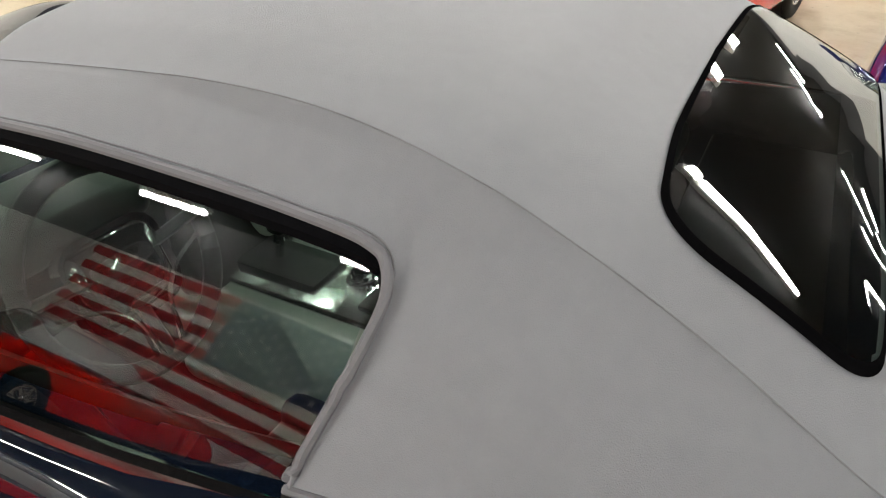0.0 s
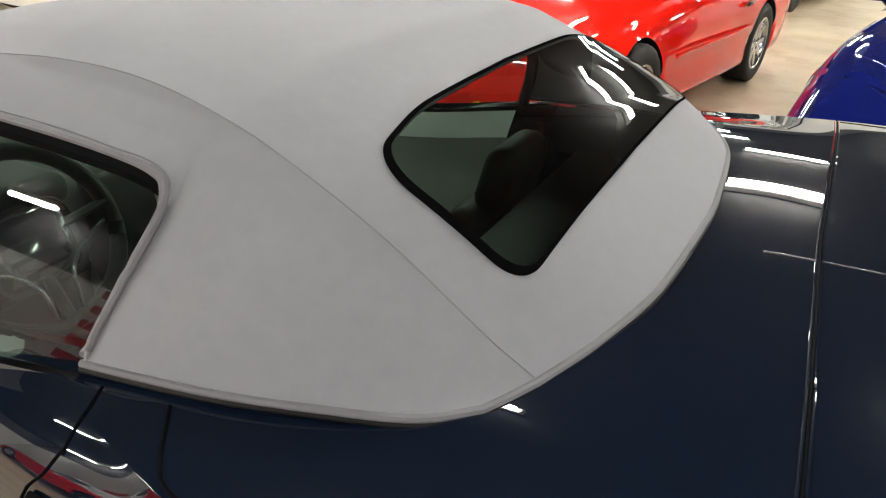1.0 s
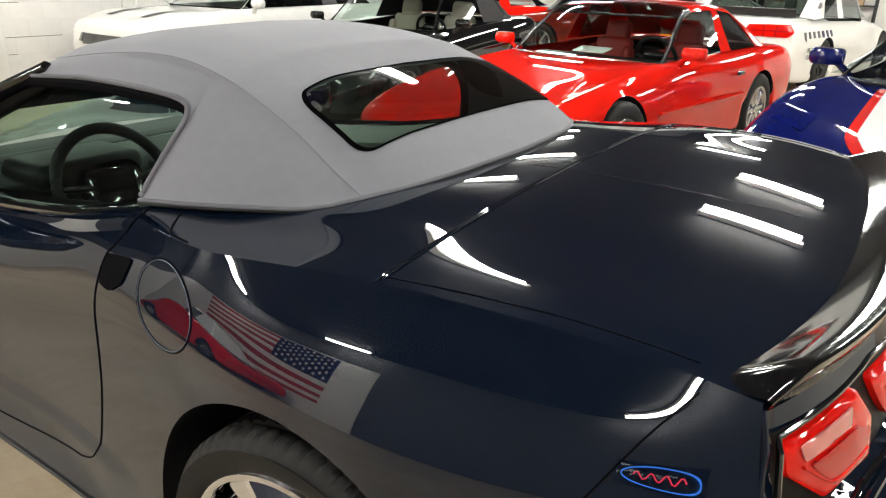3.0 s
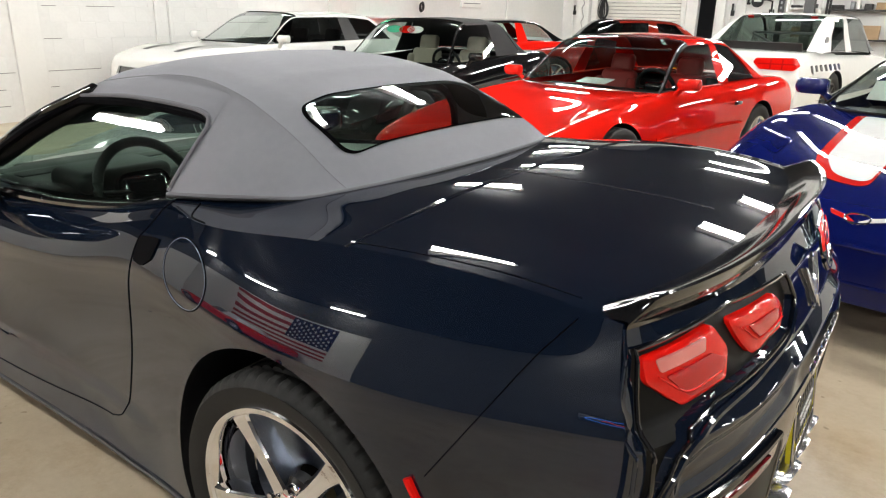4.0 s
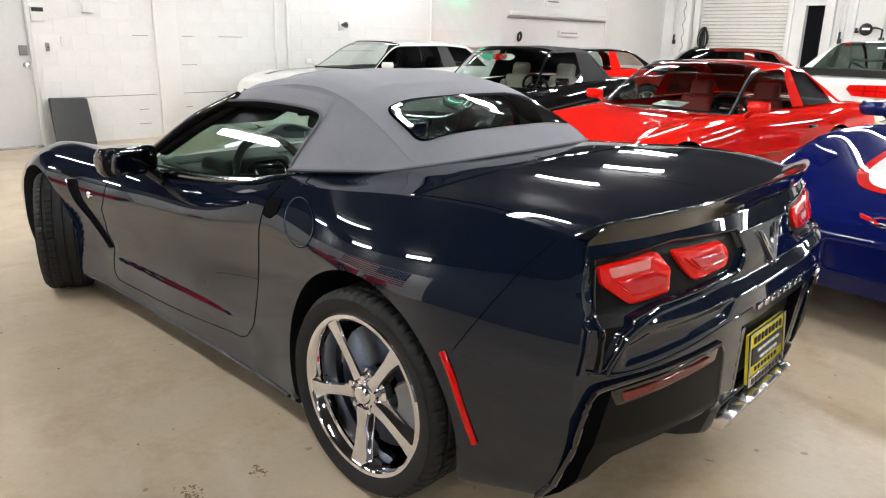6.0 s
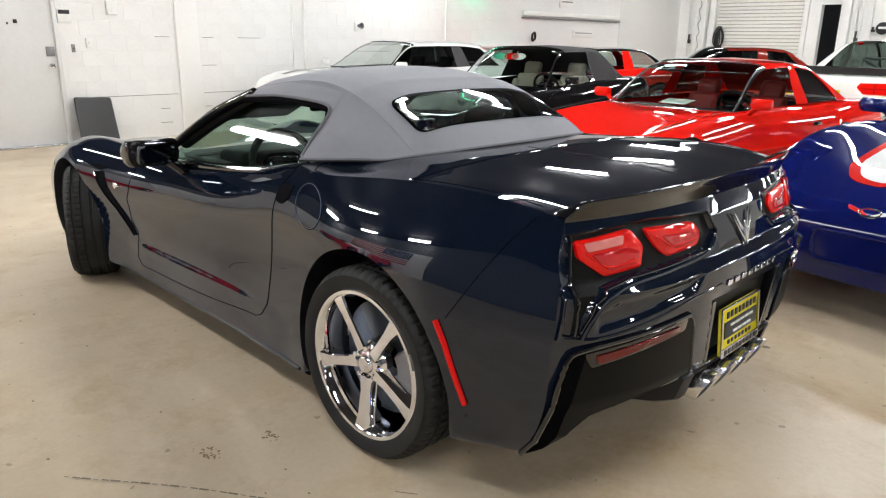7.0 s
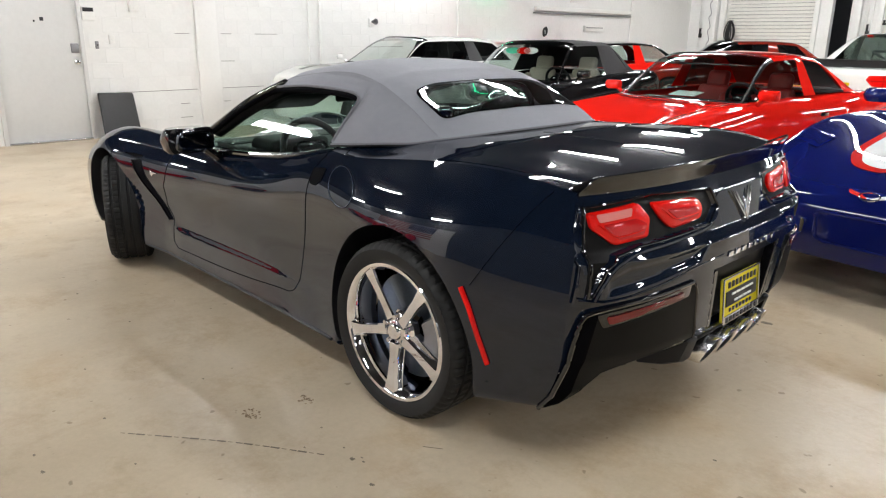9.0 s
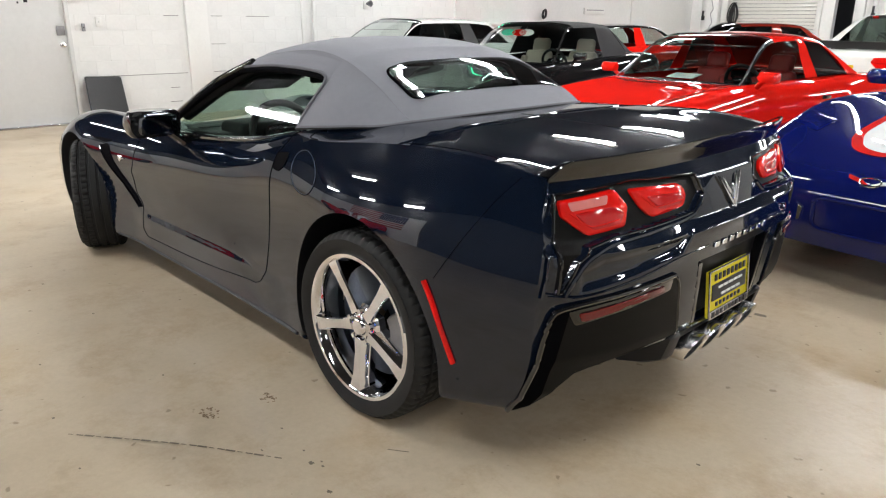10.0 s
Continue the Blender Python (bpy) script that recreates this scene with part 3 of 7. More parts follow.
# a neon window sign on the same wall
SIGN = thing("neon_window_sign", "blue and red neon sign on a white wall", "neon sign", pose(2.6, Y0 + 0.06, 1.45))
part("board", box(1.5, 0.04, 0.5, (0, 0, 0), 0.01), M_BLACK, SIGN)
v, f = tube([(0.66 * math.cos(a), 0.05, 0.18 * math.sin(a)) for a in np.linspace(0, 2 * math.pi, 40, endpoint=False)], 0.014, 8, True)
part("outer_tube", mesh_from("outer_tube", v, f, M_BLUE_NEON), None, SIGN)
v, f = tube([(-0.45 + 0.9 * k / 20, 0.05, 0.06 * math.sin(k * 1.1)) for k in range(21)], 0.012, 8)
part("inner_tube", mesh_from("inner_tube", v, f, M_RED_NEON), None, SIGN)

# marks on the floor
def floor_mark(label, pts, z=0.0035, name="floor_mark"):
    O = np.asarray(pts, float)
    c = O.mean(0)
    n = len(O)
    vs = [(*p, z) for p in O] + [(*c, z + 0.0006)]
    ob = part(name, mesh_from(name, vs, [(i, (i + 1) % n, n) for i in range(n)], M_STAIN, False))
    return tagged(ob, label, "floor mark", "marks on the floor")


# ---- cars: shared builders ----
def car_body(net, arches, opening=None, nu=150, nv=70, even=4, along=pchip, caps=(True, True), fold=None):
    """The shell of a car from its control net, with wheel arches and a cabin opening; gives the shell, and an inner well for each arch."""
    def evened(g, spans):
        for _ in range(even):
            g[1:-1] = 0.25 * g[:-2] + 0.5 * g[1:-1] + 0.25 * g[2:]
            for a, b in spans:
                g[:, a + 1:b] = 0.25 * g[:, a:b - 1] + 0.5 * g[:, a + 1:b] + 0.25 * g[:, a + 2:b + 1]
        return g

    g = evened(mirrored(surface(net, nu, nv, along)[0]), [(0, 2 * nv - 2)])
    if fold is not None:
        # behind the doors the shoulder is a crisp edge; it dies out forwards
        row, x_soft, x_crisp = fold
        j = round(row * (nv - 1) / (len(net[0]) - 1))
        a, b = nv - 1 - j, nv - 1 + j
        h = evened(mirrored(surface(net, nu, nv, along, row)[0]), [(0, a), (a, b), (b, 2 * nv - 2)])
        w = np.clip((g[..., :1] - x_soft) / (x_crisp - x_soft), 0, 1)
        g = g + (h - g) * w * w * (3 - 2 * w)
        cols = []
        for c in range(2 * nv - 1):
            cols.append(g[:, c])
            if c in (a - 1, b - 1):
                cols.append(g[:, c] * 0.22 + g[:, c + 1] * 0.78)
            if c in (a, b):
                cols.append(g[:, c] * 0.78 + g[:, c + 1] * 0.22)
        g = np.stack(cols, 1)
    nu, nv, _ = g.shape
    V = g.reshape(-1, 3)
    F = np.array(grid_faces(nu, nv))
    C = V[F].mean(1)
    gone = np.zeros(len(F), bool)
    rims = []
    for xc, zc, R in arches:
        hit = (np.hypot(C[:, 0] - xc, C[:, 2] - zc) < R) & (np.abs(C[:, 1]) > 0.5)
        gone |= hit
        rims.append((xc, zc, R, hit))
    if opening:
        gone |= opening(C)
    keep = F[~gone]
    used = np.zeros(len(V), bool)
    used[keep.ravel()] = True
    wells = []
    for xc, zc, R, hit in rims:
        edge = np.zeros(len(V), bool)
        edge[F[hit].ravel()] = True
        edge &= used
        d = V[:, [0, 2]] - (xc, zc)
        r = np.hypot(d[:, 0], d[:, 1])
        e = edge & (r < R + 0.08)
        V[e, 0] = xc + d[e, 0] / r[e] * R
        V[e, 2] = np.maximum(zc + d[e, 1] / r[e] * R, 0.12)
        for s in (-1, 1):
            k = np.where(e & (V[:, 1] * s > 0.5))[0]
            if len(k) > 24:
                q = np.arctan2(V[k, 2] - zc, V[k, 0] - xc)
                k = k[np.argsort(np.where(q < -math.pi / 2, q + 2 * math.pi, q))]
                y = np.pad(V[k, 1], 8, mode="edge")
                V[k, 1] = np.convolve(y, np.ones(17) / 17, "valid")
        for s in (-1, 1):
            k = np.where(e & (V[:, 1] * s > 0.66))[0]
            a = np.arctan2(V[k, 2] - zc, V[k, 0] - xc)
            a = np.where(a < -math.pi / 2, a + 2 * math.pi, a)
            P = V[k[np.argsort(a)]]
            P = P[P[:, 2] > 0.16]
            n = len(P)
            I, J = P.copy(), P.copy()
            I[:, 1] -= s * 0.035
            J[:, 1] = s * 0.50
            I[:, 0] = xc + (I[:, 0] - xc) * 1.02
            I[:, 2] = zc + (I[:, 2] - zc) * 1.02
            J[:, 0], J[:, 2] = I[:, 0], I[:, 2]
            vs = np.concatenate([P, I, J, [(xc, s * 0.50, zc - 0.15)]])
            fs = [(i, i + 1, n + i + 1, n + i) for i in range(n - 1)] + [(n + i, n + i + 1, 2 * n + i + 1, 2 * n + i) for i in range(n - 1)]
            fs += [(2 * n + i, 2 * n + i + 1, 3 * n) for i in range(n - 1)]
            wells.append((vs, fs))
    # close the shell at the nose and the tail
    for on, i, out in ((caps[0], 0, -0.012), (caps[1], nu - 1, 0.012)):
        if on:
            R0 = V[i * nv:(i + 1) * nv]
            c0 = R0.mean(0)
            base, more, faces, last = len(V), [], [], np.arange(i * nv, (i + 1) * nv)
            for q in (0.75, 0.5, 0.25, 0.004):
                P = c0 + (R0 - c0) * q
                P[:, 0] += out * (1 - q * q)
                more.append(P)
                now = base + np.arange(nv) + nv * (len(more) - 1)
                faces += [(last[j], now[j], now[j + 1], last[j + 1]) for j in range(nv - 1)]
                last = now
            V = np.concatenate([V] + more)
            keep = np.concatenate([keep, np.array([f if i else f[::-1] for f in faces])])
    return V, keep, wells


def tyre_mesh(R, rim, width, grooves=4, n=120):
    w = width / 2
    P = [(rim - 0.012, -w * 0.86), (rim + 0.004, -w * 0.93), (rim + 0.02, -w * 0.985), ((R + rim) / 2 + 0.012, -w * 1.0), (R - 0.028, -w * 0.965), (R - 0.012, -w * 0.90)]
    xs = []
    step = 1.56 * w / grooves
    a = -w * 0.80
    P.append((R - 0.003, a))
    for i in range(grooves):
        c = -w * 0.78 + step * (i + 0.5)
        P += [(R - 0.001, c - 0.009), (R - 0.010, c - 0.006), (R - 0.010, c + 0.006), (R - 0.001, c + 0.009)]
    P += [(R - 0.003, w * 0.80), (R - 0.012, w * 0.90), (R - 0.028, w * 0.965), ((R + rim) / 2, w), (rim, w * 0.9)]
    vs, fs = lathe(P, n, "y")
    k = len(P)
    for i in range(0, n, 4):
        for j in (4, 5, 6, 7, 10, 11, k - 5, k - 4):
            x, y, z = vs[i * k + j]
            s = 1 - (0.006 if j > 4 else 0.002) / math.hypot(x, z)
            vs[i * k + j] = (x * s, y, z * s)
    return mesh_from("tyre", vs, fs, M_RUBBER, sharp=30)


def spoke_wheel(parent, R, rim, width, finish, spokes=5, detail=True, name="wheel", m=None):
    """A wheel about the y axis with its face to -y: tyre, rim, spokes, hub, disc and caliper."""
    w = new(name)
    w.empty_display_size = 0.05
    w.parent = parent
    if m is not None:
        w.matrix_local = m
    part("tyre", tyre_mesh(R, rim, width, n=240 if detail else 60), None, w)
    h = width / 2
    prof = [(rim + 0.001, -h * 0.90), (rim - 0.004, -h * 0.945), (rim - 0.016, -h * 0.94), (rim - 0.024, -h * 0.88), (rim - 0.035, -h * 0.6), (rim - 0.045, 0), (rim - 0.035, h * 0.8), (rim - 0.01, h * 0.88)]
    v, f = lathe(prof, 72 if detail else 40, "y")
    part("rim", mesh_from("rim", v, f, finish), None, w)
    o = -h * 0.90
    for i in range(spokes):
        a = 2 * math.pi * i / spokes + radians(51)
        c, s = math.cos(a), math.sin(a)
        # a flat-faced spoke with a deep slanted flank on one side
        st = [(0.050, 0.030, o + 0.012), (0.11, 0.025, o + 0.011), (0.19, 0.027, o + 0.004), (rim - 0.030, 0.036, o - 0.001), (rim - 0.010, 0.046, o + 0.001)]
        vs = []
        for r, hw, d in st:
            for q, dd in ((-hw * 0.9, d + 0.055), (-hw, d + 0.006), (-hw * 0.86, d), (hw * 0.42, d), (hw * 0.52, d + 0.004), (hw * 0.80, d + 0.028), (hw * 0.95, d + 0.034), (hw, d + 0.060)):
                vs.append((r * c - q * s, dd, r * s + q * c))
        part("spoke", mesh_from("spoke", vs, grid_faces(5, 8) + [tuple(range(8)), tuple(range(39, 31, -1))], finish, sharp=20), None, w)
    v, f = lathe([(0, o + 0.002), (0.026, o + 0.003), (0.031, o + 0.008), (0.034, o + 0.016), (0.046, o + 0.020), (0.052, o + 0.028), (0.070, o + 0.032), (0.078, o + 0.042), (0.078, o + 0.07)], 40, "y")
    part("hub", mesh_from("hub", v, f, finish), None, w)
    if detail:
        for i in range(5):
            a = 2 * math.pi * (i + 0.5) / 5 + radians(51)
            v, f = lathe([(0, -0.012), (0.009, -0.012), (0.011, 0.0), (0.012, 0.02)], 6, "y")
            part("lug_nut", mesh_from("lug_nut", v, f, finish), None, w, m=pose(0.058 * math.cos(a), o + 0.022, 0.058 * math.sin(a)))
    v, f = lathe([(0.075, o + 0.10), (rim * 0.76, o + 0.10), (rim * 0.76, o + 0.125), (0.075, o + 0.125)], 48, "y")
    part("brake_disc", mesh_from("brake_disc", v, f, M_STEEL), None, w)
    if detail:
        cal = [(r * math.cos(a), r * math.sin(a)) for r, aa in ((rim * 0.74, np.linspace(-0.55, 0.55, 8)), (rim * 0.42, np.linspace(0.5, -0.5, 6))) for a in aa]
        v, f = slab(cal, -0.05, lambda a, b, d: (a, o + 0.10 + d, b), 0.01)
        part("caliper", mesh_from("caliper", v, f, M_STEELGREY), None, w, "grey brake caliper")
    return w


def copy_wheel(w, parent, m):
    c = copy_thing(w, Matrix.Identity(4))
    c.parent = parent
    c.matrix_local = m
    return c


def seat(parent, x, y, z, material, scale=1.0, m=None, name="seat"):
    s = new(name)
    s.empty_display_size = 0.05
    s.parent = parent
    s.matrix_local = pose(x, y, z) @ Matrix.Scale(scale, 4)
    b = box(0.48, 0.46, 0.13, (-0.06, 0, 0.10), 0.05, 3)
    for q in (-0.215, 0.215):
        box(0.46, 0.09, 0.17, (-0.07, q, 0.12), 0.04, 3, bm=b)
    part("cushion", b, material, s)
    b = box(0.12, 0.40, 0.54, (0.24, 0, 0.40), 0.05, 3, (0, 18, 0))
    for q in (-0.19, 0.19):
        box(0.16, 0.10, 0.46, (0.20, q, 0.36), 0.045, 3, (0, 18, 0), bm=b)
    part("backrest", b, material, s)
    part("headrest", box(0.11, 0.26, 0.20, (0.36, 0, 0.72), 0.05, 3, (0, 14, 0)), material, s)
    return s


def steering_wheel(parent, x, y, z, tilt=-22, r=0.185):
    w = new("steering_wheel")
    w.empty_display_size = 0.05
    w.parent = parent
    w.matrix_local = pose(x, y, z, 0, tilt, 0)
    v, f = tube([(0, r * math.cos(a), r * math.sin(a)) for a in np.linspace(0, 2 * math.pi, 40, endpoint=False)], 0.018, 10, True)
    part("wheel_ring", mesh_from("wheel_ring", v, f, M_INT_BLACK), None, w)
    part("boss", box(0.06, 0.20, 0.17, (-0.02, 0, -0.01), 0.045, 4), M_BLACK, w, "glossy black wheel boss")
    for a in (0.12, math.pi - 0.12, -math.pi / 2):
        v, f = tube([(-0.015, 0.05 * math.cos(a), 0.05 * math.sin(a)), (0, (r - 0.004) * math.cos(a), (r - 0.004) * math.sin(a))], 0.022, 8, flat=0.45)
        part("wheel_spoke", mesh_from("wheel_spoke", v, f, M_INT_BLACK), None, w)
    for q in (-1, 1):
        v, f = tube(smooth_line([(0.012, q * 0.15, -0.015), (0.014, q * 0.075, -0.045), (0.014, q * 0.035, -0.10), (0.006, q * 0.03, -(r - 0.02))], 14), 0.0045, 6)
        part("spoke_trim", mesh_from("spoke_trim", v, f, M_ALLOY), None, w)
    v, f = tube([(-0.02, 0, 0), (-0.35, 0, -0.04)], 0.03, 10)
    part("column", mesh_from("column", v, f, M_INT_BLACK), None, w)
    return w


def profile(x, zt, zs, ys, w, wz, ws, zb=0.17):
    """A half section: top at the middle, fender crest, side and sill."""
    return [(x, 0, zt), (x, ys * 0.5, zt + (zs - zt) * 0.12), (x, ys * 0.82, zt + (zs - zt) * 0.55), (x, ys, zs), (x, (ys + w) / 2 + 0.012, zs - (zs - wz) * 0.22),
            (x, w, wz), (x, w - 0.006, wz * 0.6 + zb * 0.4), (x, ws, zb), (x, 0, zb)]


def greenhouse(parent, paint_m, g, roof_m=None, quarter_glass=True, glass=None, tint=None, side=None, pillar=None, back_m=None, name_roof="roof", middle=None, seal=None, lowered=0):
    """Windscreen, roof, pillars and windows. g: cowl x, z; roof front x; pillar x; roof rear x; tail x, z; roof z; half widths at roof and belt; belt z."""
    x0, z0, x1, x2, x3, x4, z4, zr, wr, wb, zb = g
    roof_m = roof_m or paint_m
    glass = glass or M_GLASS_CAR
    tint = tint or glass
    mid = lambda a, b, t=0.5: a + (b - a) * t
    net = [
        [(x0, 0, z0), (x0 + 0.05, 0.45 * wb, z0), (x0 + 0.24, 0.86 * wb, z0 - 0.01), (x0 + 0.29, 0.93 * wb, z0 - 0.015), (x0 + 0.31, 0.97 * wb, z0 - 0.02), (x0 + 0.32, wb, zb)],
        [(x1, 0, zr - 0.02), (x1 + 0.03, 0.5 * wr, zr - 0.025), (x1 + 0.10, 0.88 * wr, zr - 0.05), (x1 + 0.13, wr, zr - 0.085), (mid(x0 + 0.3, x1 + 0.13, 0.8), mid(wr, wb), mid(zr - 0.085, zb)), (mid(x0 + 0.3, x1 + 0.13, 0.62), wb, zb)],
        [(x2, 0, zr), (x2, 0.5 * wr, zr - 0.01), (x2, 0.88 * wr, zr - 0.035), (x2, wr, zr - 0.075), (x2, mid(wr, wb), mid(zr - 0.075, zb + 0.01)), (x2, wb, zb + 0.01)],
        [(x3, 0, zr - 0.03), (x3, 0.5 * wr, zr - 0.035), (x3 + 0.03, 0.86 * wr, zr - 0.06), (x3 + 0.06, 0.97 * wr, zr - 0.11), (mid(x3, x4, 0.35), mid(wr, wb, 0.5), mid(zr, zb, 0.62)), (mid(x3, x4, 0.5), wb, zb + 0.02)],
        [(x4, 0, z4), (x4 - 0.02, 0.45 * wb, z4), (x4 - 0.10, 0.82 * wb, z4 - 0.005), (x4 - 0.10, 0.92 * wb, z4 - 0.012), (x4 - 0.08, 0.97 * wb, z4 - 0.02), (x4 - 0.05, wb, z4 - 0.03)],
    ]
    G, _, _ = surface(net, 41, 41)
    W = mirrored(G)

    def sub(u0, u1, v0, v1):
        return G[u0:u1 + 1, v0:v1 + 1]

    def flat(a):
        """The same pane, straight from its top edge to its foot."""
        q = np.linspace(0, 1, a.shape[1])[None, :, None]
        return a[:, :1] * (1 - q) + a[:, -1:] * q

    def put(name, a, material, label=""):
        nu, nv, _ = a.shape
        return part(name, mesh_from(name, a.reshape(-1, 3), grid_faces(nu, nv), material), None, parent, label)

    put("windscreen", W[0:11, 19:62], glass)
    put(name_roof, W[10:31, 16:65], roof_m)
    rim = [W[0, j] for j in range(19, 62)] + [W[i, 61] for i in range(1, 10)] + [W[10, j] for j in range(61, 18, -1)] + [W[i, 19] for i in range(9, 0, -1)]
    part("windscreen_seal", mesh_from("windscreen_seal", *tube([Vector(p) for p in rim], 0.010, 6, True), seal or M_BUMPER), None, parent)
    if back_m is None:
        put("rear_window", W[30:41, 25:56], tint)
    else:
        put("roof_rear", W[30:41, 25:56], back_m)
    for s in (1, -1):
        f = lambda a: a * (1, s, 1)
        put("front_pillar", f(sub(0, 10, 21, 24)), pillar or M_BLACK)
        if s != lowered:
            put("side_window", f(flat(sub(1, 19, 24, 40))), side or glass)
        put("middle_pillar", f(sub(19, 22, 24, 40)), middle or roof_m)
        put("quarter_window" if quarter_glass else "rear_quarter", f(flat(sub(22, 30, 24, 40))), tint if quarter_glass else roof_m)
        put("rear_pillar", f(sub(30, 40, 15, 40)), roof_m)


def side_mirror(parent, x, y, z, material, s=1, size=1.0):
    """A door mirror: shaped shell, dark face, foot. s: the side, by the sign of y."""
    w = new("door_mirror")
    w.empty_display_size = 0.05
    w.parent = parent
    w.matrix_local = pose(x, y, z) @ Matrix.Scale(size, 4)
    b = bmesh.new()
    bmesh.ops.create_uvsphere(b, u_segments=24, v_segments=14, radius=1, matrix=Matrix.Diagonal((0.10, 0.125, 0.085, 1)))
    for v in b.verts:
        if v.co.x > 0.03:
            v.co.x = 0.03 + (v.co.x - 0.03) * 0.10
        v.co.z = max(min(v.co.z, 0.055), -0.055)
        v.co.y = max(min(v.co.y, 0.108), -0.108)
    part("shell", b, material, w)
    out = rounded([(-0.085, -0.042), (0.085, -0.048), (0.088, 0.042), (-0.07, 0.046)], 0.03)
    v, f = slab(out, 0.004, lambda a, b, d: (0.039 + d, a, b), 0.003)
    part("mirror_glass", mesh_from("mirror_glass", v, f, M_REFLECT), None, w)
    v, f = tube([(0.0, -s * 0.06, -0.03), (0.02, -s * 0.12, -0.085), (0.03, -s * 0.16, -0.13)], 0.034, 10, flat=0.7)
    part("foot", mesh_from("foot", v, f, material), None, w)
    return w


def lamp_on(parent, name, material, outline, at, depth=0.02, label=""):
    v, f = slab(rounded(outline, 0.02), depth, at, 0.008)
    return part(name, mesh_from(name, v, f, material), None, parent, label)


def plain_car(name, label, paint_m, m, stations, arches, wheel, g, interior=M_INT_BLACK, mirrors=None, seats=True, group="", mirror_size=0.75, **kw):
    """A parked car in its own frame: nose to -x, origin under the rear axle."""
    t = thing(name, label, "car", m, group)
    net = [profile(*s) for s in stations]
    x0, z0, x1, x2, x3, x4, z4, zr, wr, wb, zb = g

    def opening(C):
        return (C[:, 0] > x0 + 0.30) & (C[:, 0] < x3 + 0.1) & (np.abs(C[:, 1]) < wb - 0.06) & (C[:, 2] > 0.6)

    V, F, wells = car_body(net, arches, opening, 120, 46)
    part("body", mesh_from("body", V, F, paint_m, sharp=50), None, t)
    for v, f in wells:
        part("wheel_well", mesh_from("wheel_well", v, f, M_DARK), None, t)
    greenhouse(t, paint_m, g, **kw)
    R, rim, width, track, finish, spokes = wheel
    first = None
    for xc, zc, Ra in arches:
        for s in (-1, 1):
            pm = pose(xc, s * track, R, 0, 0, 0 if s < 0 else 180)
            if first is None:
                first = spoke_wheel(t, R, rim, width, finish, spokes, False, m=pm)
            else:
                copy_wheel(first, t, pm)
    b = box(x3 - x0 - 0.35, 2 * wb - 0.16, 0.12, ((x3 + x0) / 2 + 0.15, 0, 0.32), 0.02)
    part("cabin_floor", b, M_INT_BLACK, t)
    part("dashboard", box(0.42, 2 * wb - 0.14, 0.20, (x0 + 0.52, 0, z0 - 0.13), 0.07, 3), M_INT_BLACK, t)
    part("rear_shelf", box(max(x4 - x3, 0.3), 2 * wb - 0.22, 0.08, ((x3 + x4) / 2, 0, zb - 0.08), 0.03, 2), M_INT_BLACK, t)
    if seats:
        for y in (-0.36, 0.36):
            seat(t, (x1 + x2) / 2 + 0.12, y, 0.28, interior, (zr - 0.30) / 1.02)
        steering_wheel(t, x0 + 0.85, -0.36, z0 - 0.04)
    if mirrors:
        for s in (-1, 1):
            side_mirror(t, mirrors[0], s * mirrors[1], mirrors[2], paint_m, s, mirror_size)
    return t


# ---- the navy convertible ----
XT = {"z": [0.12, 0.22, 0.33, 0.45, 0.60, 0.70, 0.755, 0.785, 0.84, 0.90, 0.95, 1.0], "x": [0.70, 0.76, 0.85, 0.89, 0.905, 0.912, 0.905, 0.872, 0.858, 0.838, 0.803, 0.78], "k": [0.10, 0.105, 0.105, 0.105, 0.105, 0.11, 0.11, 0.112, 0.115, 0.11, 0.10, 0.09]}


def tail_x(y, z):
    """The tail's surface: how far back it stands at y, z."""
    return float(np.interp(z, XT["z"], XT["x"]) - np.interp(z, XT["z"], XT["k"]) * (abs(y) / 0.72) ** 3)


def ring(y, z):
    return (tail_x(y, z) - 0.004, y, z)


def sec(x, rows):
    return [(x, y, z) for y, z in rows]


